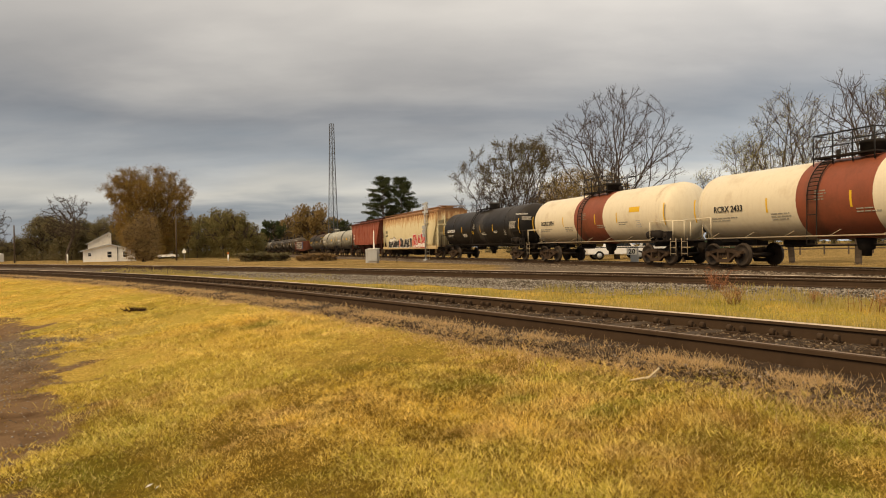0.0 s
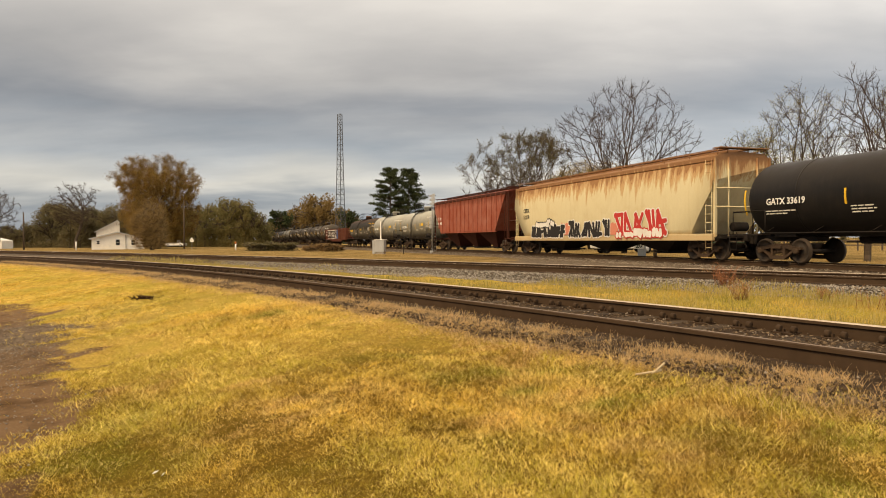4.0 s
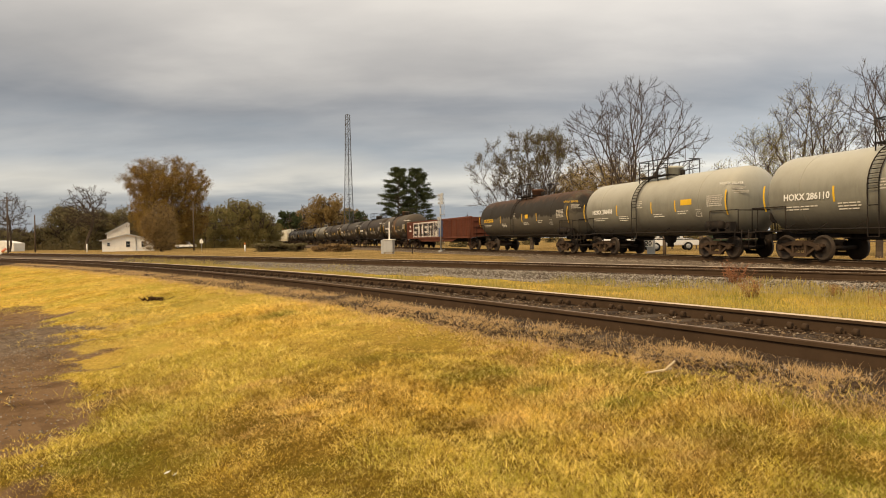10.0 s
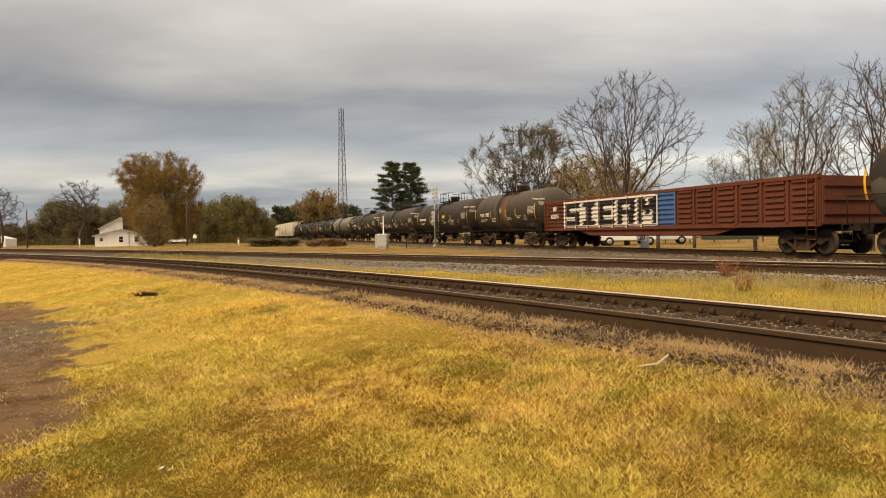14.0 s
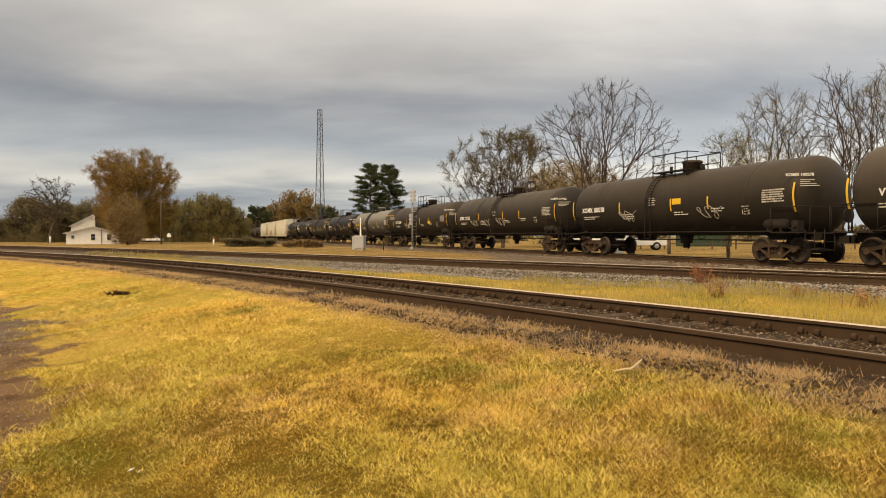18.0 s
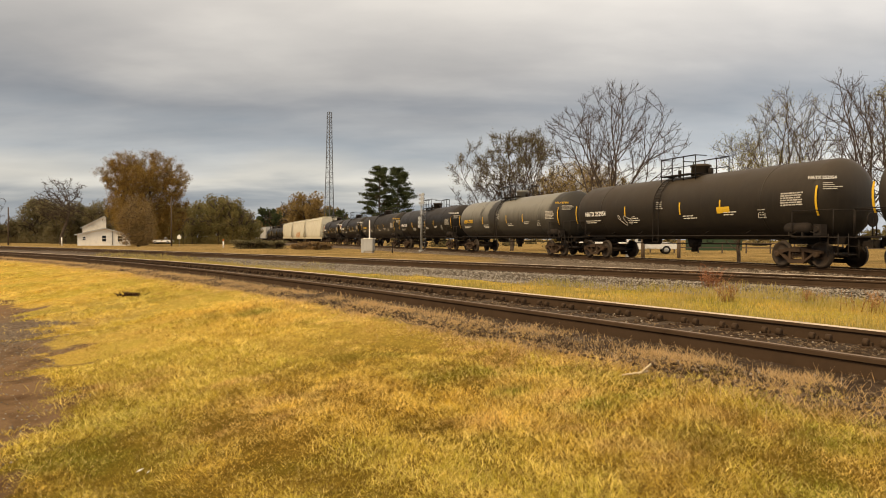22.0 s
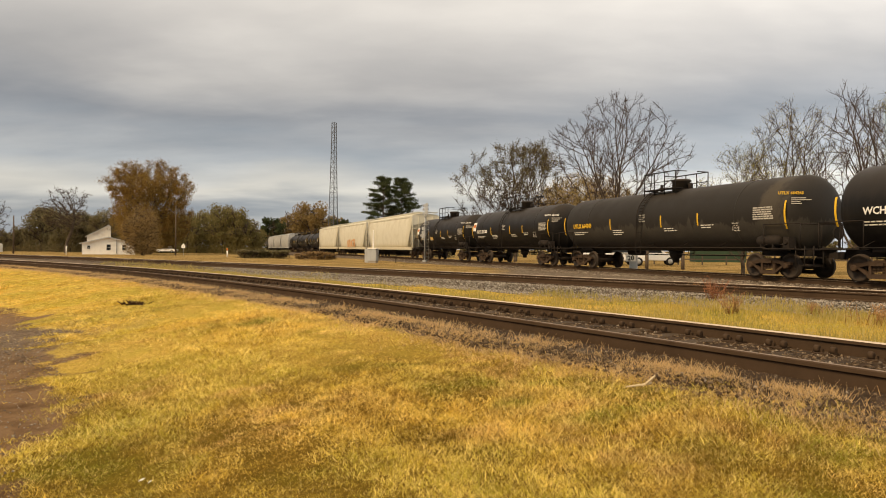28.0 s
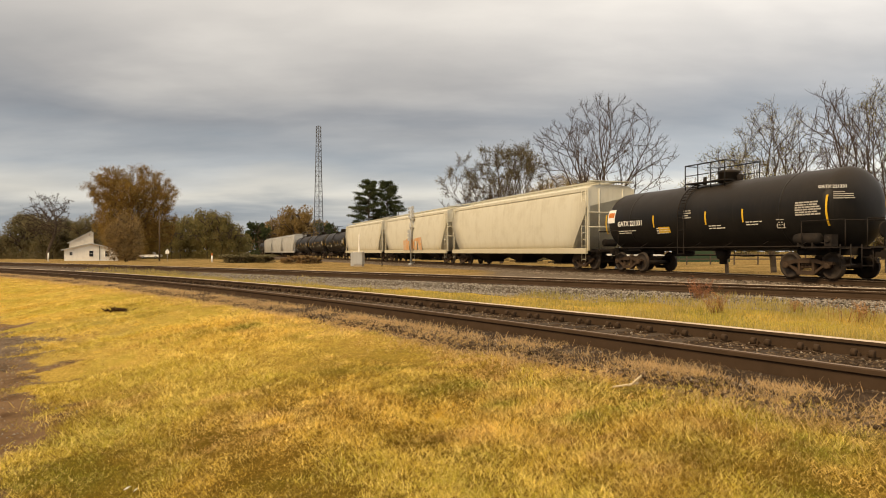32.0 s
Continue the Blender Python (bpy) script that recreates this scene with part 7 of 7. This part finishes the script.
def signal():
    x, y = at(726, 67)
    t = thing("railway_signal", "grey railway signal mast with two lamp heads and a ladder", "railway signal", m=pose(x, y, gz(x, y), 0, 0, -20))
    h = 5.6
    part("base", box(B(), 0, 0, 0.1, 0.35, 0.35, 0.3), M_GALV, t)
    part("mast", lathe(B(), [(0.1, 0.075), (h, 0.06)], 12, "z"), M_GALV, t)
    for z, hh in ((h - 0.45, 1.15), (2.9, 0.0)):
        hx = 0.17 if hh else -0.20
        head = part("signal_head", box(B(), hx, 0.06, z, 0.10, 0.05, 1.1), M_GALV, t)
        for k in (-0.38, 0.0, 0.38):
            part("lamp_case", box(B(), hx, 0.0, z + k, 0.25, 0.10, 0.27), M_GALV, head)
            if hh:
                part("relay_case", box(B(), -0.16, 0.0, z + k - 0.05, 0.16, 0.14, 0.2), M_GALV, head)
        for k in (-0.38, 0.0, 0.38):
            part("hood", lathe(B(), [(0.05, 0.085), (0.26, 0.085)], 10, "y", (0.17 if hh else -0.2, 0, z + k)), M_UNDER, head)
    bm = B()
    ladder(bm, 0.22, 0.12, 0.2, h - 0.6, 0.26, 0.012, 0.32)
    part("ladder", bm, M_GALV, t)
    bm = B()
    for z in (h - 1.15, h - 1.95):
        box(bm, 0.16, -0.05, z, 0.5, 0.4, 0.04)
        for q in (-0.05, 0.38):
            rod(bm, (q, -0.22, z), (q, -0.22, z + 0.4), 0.012, 4)
    part("service_platform", bm, M_GALV, t)
    x, y = at(631, 63)
    t = thing("signal_cabinet", "grey metal signal cabinet with a white pointed mast", "cabinet", m=pose(x, y, gz(x, y), 0, 0, -12))
    bm = box(B(), 0.18, 0, 0.72, 0.82, 0.7, 1.10)
    bmesh.ops.bevel(bm, geom=bm.edges[:], offset=0.03, segments=2, affect="EDGES")
    part("case", bm, M_GALV, t)
    part("lid", box(B(), 0.18, 0, 1.30, 0.92, 0.8, 0.07), M_SIDING, t)
    part("plinth", box(B(), 0.18, 0, 0.08, 0.7, 0.6, 0.2), M_STONE, t)
    part("side_box", box(B(), -0.45, 0.1, 0.65, 0.28, 0.4, 1.25), M_GALV, t)
    part("mast", lathe(B(), [(1.32, 0.085), (1.42, 0.065), (2.85, 0.050), (2.95, 0.02)], 12, "z", (0.18, 0, 0)), M_SIDING, t)
    x, y = at(675, 64)
    t = thing("marker_post", "thin dark steel post beside the railway", "post", m=pose(x, y, gz(x, y)))
    part("pole", rod(B(), (0, 0, -0.1), (0, 0, 0.85), 0.045), M_UNDER, t)
    x, y = at(374, 100)
    t = thing("marker_post", "white marker post with an orange top", "post", m=pose(x, y, gz(x, y)))
    part("pole", rod(B(), (0, 0, -0.1), (0, 0, 0.95), 0.11, 8), M_SIDING, t)
    part("top", rod(B(), (0, 0, 0.95), (0, 0, 1.25), 0.12, 8), M_ORANGE, t)
    x, y = at(84, 130)
    t = thing("marker_post", "thin white post near the thicket", "post", m=pose(x, y, gz(x, y)))
    part("pole", rod(B(), (0, 0, -0.1), (0, 0, 1.6), 0.12, 8), M_SIDING, t)


def poles():
    for px, d, top, arm in ((281, 135, 365, False), (-63, 120, 352, True), (-12, 140, 385, False)):
        x, y = at(px, d)
        h = (439 - top) / F * d + 1.6
        t = thing("utility_pole", "brown wooden utility pole", "pole", "utility poles", m=pose(x, y, gz(x, y)))
        part("pole", rod(B(), (0, 0, -0.3), (0, 0, h), 0.17, 8, 0.11), M_POLE, t)
        if arm:
            part("crossarm", box(B(), 0, -0.1, h - 0.6, 2.4, 0.1, 0.12), M_POLE, t)
    x, y = at(295, 132)
    t = thing("road_sign", "small white road sign on a post", "sign", m=pose(x, y, gz(x, y)))
    part("pole", rod(B(), (0, 0, -0.1), (0, 0, 2.2), 0.04, 6), M_GALV, t)
    part("plate", prism(B(), [(-0.35, 1.4), (0.35, 1.4), (0.35, 1.8), (0, 2.3), (-0.35, 1.8)], -0.02, 0.02), M_SIDING, t)
    x, y = at(1089, 44)
    t = thing("speed_sign", "white railway speed board with black numerals", "sign", m=pose(x, y, gz(x, y)))
    part("pole", box(B(), 0.18, 0.05, 0.5, 0.5, 0.06, 1.2), M_GALV, t)
    part("plate", box(B(), 0, 0, 0.80, 0.62, 0.03, 0.42), M_SIDING, t)
    writing("numerals", "20", 0.42, M_DARKLET, t, pose(0, -0.022, 0.66) @ SIDE)
    for px, d in ((1117, 46), (1180, 48)):
        x, y = at(px, d)
        t = thing("post", "grey wooden post in the grass behind the railway", "post", m=pose(x, y, gz(x, y)))
        part("pole", rod(B(), (0, 0, -0.2), (0, 0, 1.3), 0.12, 8), M_POLE, t)


def truck(px, d, turn, label):
    """A white pickup truck."""
    x, y = at(px, d)
    t = thing("pickup_truck", label, "pickup truck", "parked white vehicles", m=pose(x, y, gz(x, y), 0, 0, turn))
    prof = [(-2.7, 0.45), (2.65, 0.45), (2.7, 0.85), (2.55, 1.02), (1.35, 1.12), (0.75, 1.75), (-0.75, 1.80), (-0.95, 1.12), (-2.65, 1.12), (-2.72, 0.9)]
    bm = prism(B(), prof, -0.95, 0.95)
    bmesh.ops.recalc_face_normals(bm, faces=bm.faces)
    bmesh.ops.bevel(bm, geom=[e for e in bm.edges], offset=0.05, segments=2, affect="EDGES")
    part("body", bm, M_CAR, t)
    for s in (-1, 1):
        part("side_window", prism(B(), [(1.05, 1.16), (0.68, 1.66), (-0.66, 1.70), (-0.8, 1.16)], s * 0.955, s * 0.965), M_GLASS, t)
    part("windscreen", prism(B(), [(1.33, 1.17), (0.80, 1.70), (0.79, 1.71), (1.31, 1.19)], -0.8, 0.8), M_GLASS, t)
    for wx in (-1.75, 1.75):
        for s in (-1, 1):
            wl = part("wheel", lathe(B(), [(-0.12, 0.2), (-0.12, 0.38), (0.12, 0.38), (0.12, 0.2)], 18, "y", (wx, s * 0.86, 0.38)), M_TYRE, t)
            part("rim", lathe(B(), [(-0.125, 0.05), (-0.13, 0.22), (0.13, 0.22), (0.125, 0.05)], 14, "y", (wx, s * 0.865, 0.38)), M_GALV, wl)


def gate():
    """A leaning barrier arm whose tip reaches into the view."""
    t = thing("barrier_arm", "leaning white barrier arm with a pale red end", "barrier", m=pose(-21.05, 29.0, gz(-21.05, 29.0)))
    part("foot", box(B(), -0.1, 0, 0.06, 0.35, 0.3, 0.2), M_GALV, t)
    part("arm", rod(B(), (0, 0, 0.05), (0.98, 0, 0.80), 0.07, 8, 0.055), M_SIDING, t)
    part("tip", rod(B(), (0.98, 0, 0.80), (1.15, 0, 0.93), 0.055, 8, 0.05), M_SPRAYPINK, t)


def fence():
    """A low rail fence across the field."""
    f = thing("fence", "dark low rail fence across the dry field", "fence")
    for i in range(16):
        x, y = at(1130 + i * 42, 70)
        z = gz(x, y)
        part("post", box(B(), x, y, z + 0.5, 0.11, 0.11, 1.15), M_POLE, f)
        if i < 15:
            for h in (0.55, 0.98):
                part("rail", box(B(), x + 42 / F * 35, y, z + h, 42 / F * 70, 0.05, 0.11), M_POLE, f)


def sheds():
    x, y = at(1240, 95)
    t = thing("shed", "long low green shed across the field", "shed", m=pose(x, y, gz(x, y), 0, 0, -8))
    bm = prism(B(), [(-3.2, 0), (3.2, 0), (3.2, 1.5), (0, 1.9), (-3.2, 1.5)], -2, 2)
    bmesh.ops.recalc_face_normals(bm, faces=bm.faces)
    part("wall", bm, M_GREEN, t)


M_BLEACH = paint("bleached_wood", (0.55, 0.44, 0.28), (0.38, 0.28, 0.17), 0.5, 0.8, streak=False, scale=12)


def litter():
    x, y = spot(0.2631, -0.203)
    bm = B()
    rng = random.Random(4)
    rod(bm, (-0.11, 0, 0.01), (0.03, 0.02, 0.025), 0.006, 6, 0.009)
    rod(bm, (0.03, 0.02, 0.025), (0.10, 0.03, 0.085), 0.010, 6, 0.007)
    rod(bm, (0.0, 0.0, 0.022), (0.08, 0.05, 0.03), 0.008, 6)
    ob = part("dead_branch", bm, M_BLEACH, None, "", pose(x, y, gz(x, y) + 0.03))
    tagged(ob, "pale bleached piece of branch in the grass", "branch")
    x, y = spot(-0.4658, -0.085)
    bm = B()
    for i in range(40):
        p = Vector((rng.gauss(0, 0.11), rng.gauss(0, 0.06), 0))
        q = p + Vector((rng.gauss(0, 0.06), rng.gauss(0, 0.05), rng.uniform(0.03, 0.09)))
        rod(bm, p, q, 0.018, 4, 0.006)
    ob = part("dead_weed_clump", bm, M_CLUMP, None, "", pose(x, y, gz(x, y)))
    tagged(ob, "small dark clump of dead weeds in the lawn", "weeds")
    # a reddish dead weed that stands by the middle track
    x, y = spot(0.366, -0.074)
    bm = B()
    for i in range(46):
        a, ln_ = rng.uniform(0, 6.28), rng.uniform(0.2, 0.62)
        p = Vector((rng.gauss(0, 0.10), rng.gauss(0, 0.06), 0))
        q = p + Vector((math.cos(a) * ln_ * 0.55, math.sin(a) * ln_ * 0.4, ln_))
        rod(bm, p, q, 0.006, 3, 0.002)
        for k in range(4):
            b = p.lerp(q, rng.uniform(0.4, 1))
            rod(bm, b, b + Vector((rng.gauss(0, 0.07), rng.gauss(0, 0.07), rng.uniform(0, 0.09))), 0.005, 3, 0.002)
    ob = part("dead_weed", bm, M_REDWEED, None, "", pose(x, y, gz(x, y)))
    tagged(ob, "reddish-brown dead weed with fine branching stalks", "weeds")
    # brown weed stalks that stand above the tall grass
    for a, b, tall, wide in ((0.3901, -0.0876, 0.42, 1.2), (0.3389, -0.064, 0.35, 1.0), (0.5908, -0.1017, 0.38, 2.2), (0.1886, -0.0573, 0.3, 1.5), (0.5076, -0.0889, 0.25, 1.6)):
        x, y = spot(a, b)
        bm = B()
        for i in range(34):
            p = Vector((rng.gauss(0, 0.10 * wide), rng.gauss(0, 0.08), 0))
            ln_ = rng.uniform(0.4, 1.0) * tall
            q = p + Vector((rng.gauss(0, 0.30) * ln_, rng.gauss(0, 0.2) * ln_, ln_))
            rod(bm, p, q, 0.005, 3, 0.002)
            for k in range(3):
                c = p.lerp(q, rng.uniform(0.35, 1))
                rod(bm, c, c + Vector((rng.gauss(0, 0.06), rng.gauss(0, 0.05), rng.uniform(0.02, 0.10))), 0.004, 3, 0.002)
        ob = part("dead_weed", bm, M_BROWNWEED, None, "", pose(x, y, gz(x, y)))
        tagged(ob, "brown dry weed stalks above the tall grass", "weeds", "brown trackside weeds")
    # bits of leaf litter and paper near the drive
    for a, b, s in ((-0.452, -0.350, 0.022), (-0.44, -0.352, 0.012)):
        x, y = spot(a, b)
        bm = B()
        v = [bm.verts.new((s * q, s * w * 0.6, h)) for q, w, h in ((-1, 0, 0.0), (0, -1, 0.012), (1, 0, 0.02), (0, 1, 0.01))]
        bm.faces.new(v)
        bmesh.ops.solidify(bm, geom=bm.faces[:], thickness=0.003)
        ob = part("fallen_leaf", bm, M_WHITE, None, "", pose(x, y, gz(x, y) + 0.03, 8, 5, 40))
        tagged(ob, "pale dry leaf lying in the grass", "leaf", "fallen leaves")
    rub = rubble("gravel", 4200, drive_spots, (0.004, 0.013), M_GRAVEL, None, 31)
    tagged(rub, "small stones scattered on the bare soil", "gravel", kind="stuff")


def drive_spots(rng, n):
    y = rng.uniform(3.6, 14, n * 14)
    x = y * rng.uniform(-0.75, -0.4, n * 14)
    k = (bare_amount(x, y) > 0.55) & (dist_to(NEAR_LINE, x, y)[0] > 3)
    k &= rng.uniform(0, 1, len(x)) < 0.22 + np.exp(-((x + 6.6) / 1.8) ** 2 - ((y - 9.6) / 2.4) ** 2)
    x, y = x[k][:n], y[k][:n]
    return x, y, ground_z(x, y) + 0.003


M_CLUMP = two_tone("dark_dead_weed", (0.028, 0.014, 0.009), (0.055, 0.027, 0.016), 8, 0.95, 0.3)
M_REDWEED = two_tone("red_weed_stalks", (0.20, 0.075, 0.04), (0.27, 0.12, 0.06), 5, 0.9, 0.2)
M_BROWNWEED = two_tone("brown_weed_stalks", (0.24, 0.12, 0.05), (0.32, 0.18, 0.08), 5, 0.9, 0.2)
M_GRAVEL = two_tone("drive_gravel", (0.10, 0.075, 0.055), (0.18, 0.14, 0.105), 9, 0.9, 0.3, (0.42, 0.36, 0.29))


house()
tower()
signal()
poles()
truck(1062, 62, 4, "white pickup truck parked beyond the railway")
truck(1122, 66, -10, "white pickup truck parked beyond the railway")
truck(266, 185, 175, "white pickup truck parked beside the house")
fence()
sheds()
gate()
litter()


# ---- what moves ----


def motions():
    for car, s0 in TRAIN:
        rows = []
        for k in range(17):
            t = 2.0 * k
            s = s0 + SPEED * t
            x, y, a = train_pt(s)
            rows.append((t, pose(x, y, TRAIN_Z, 0, 0, math.degrees(a) - 90)))
        walk(car, rows)
    # the wheels roll as far as the cars run
    turns = [(k / 15, pose(0, 0, 0.457, 0, math.degrees(SPEED * k / 15 / 0.457), 0)) for k in range(481)]
    for w in WHEELS:
        side = w.location.x
        walk(w, [(t, Matrix.Translation((side, 0, 0)) @ m) for t, m in turns])


motions()
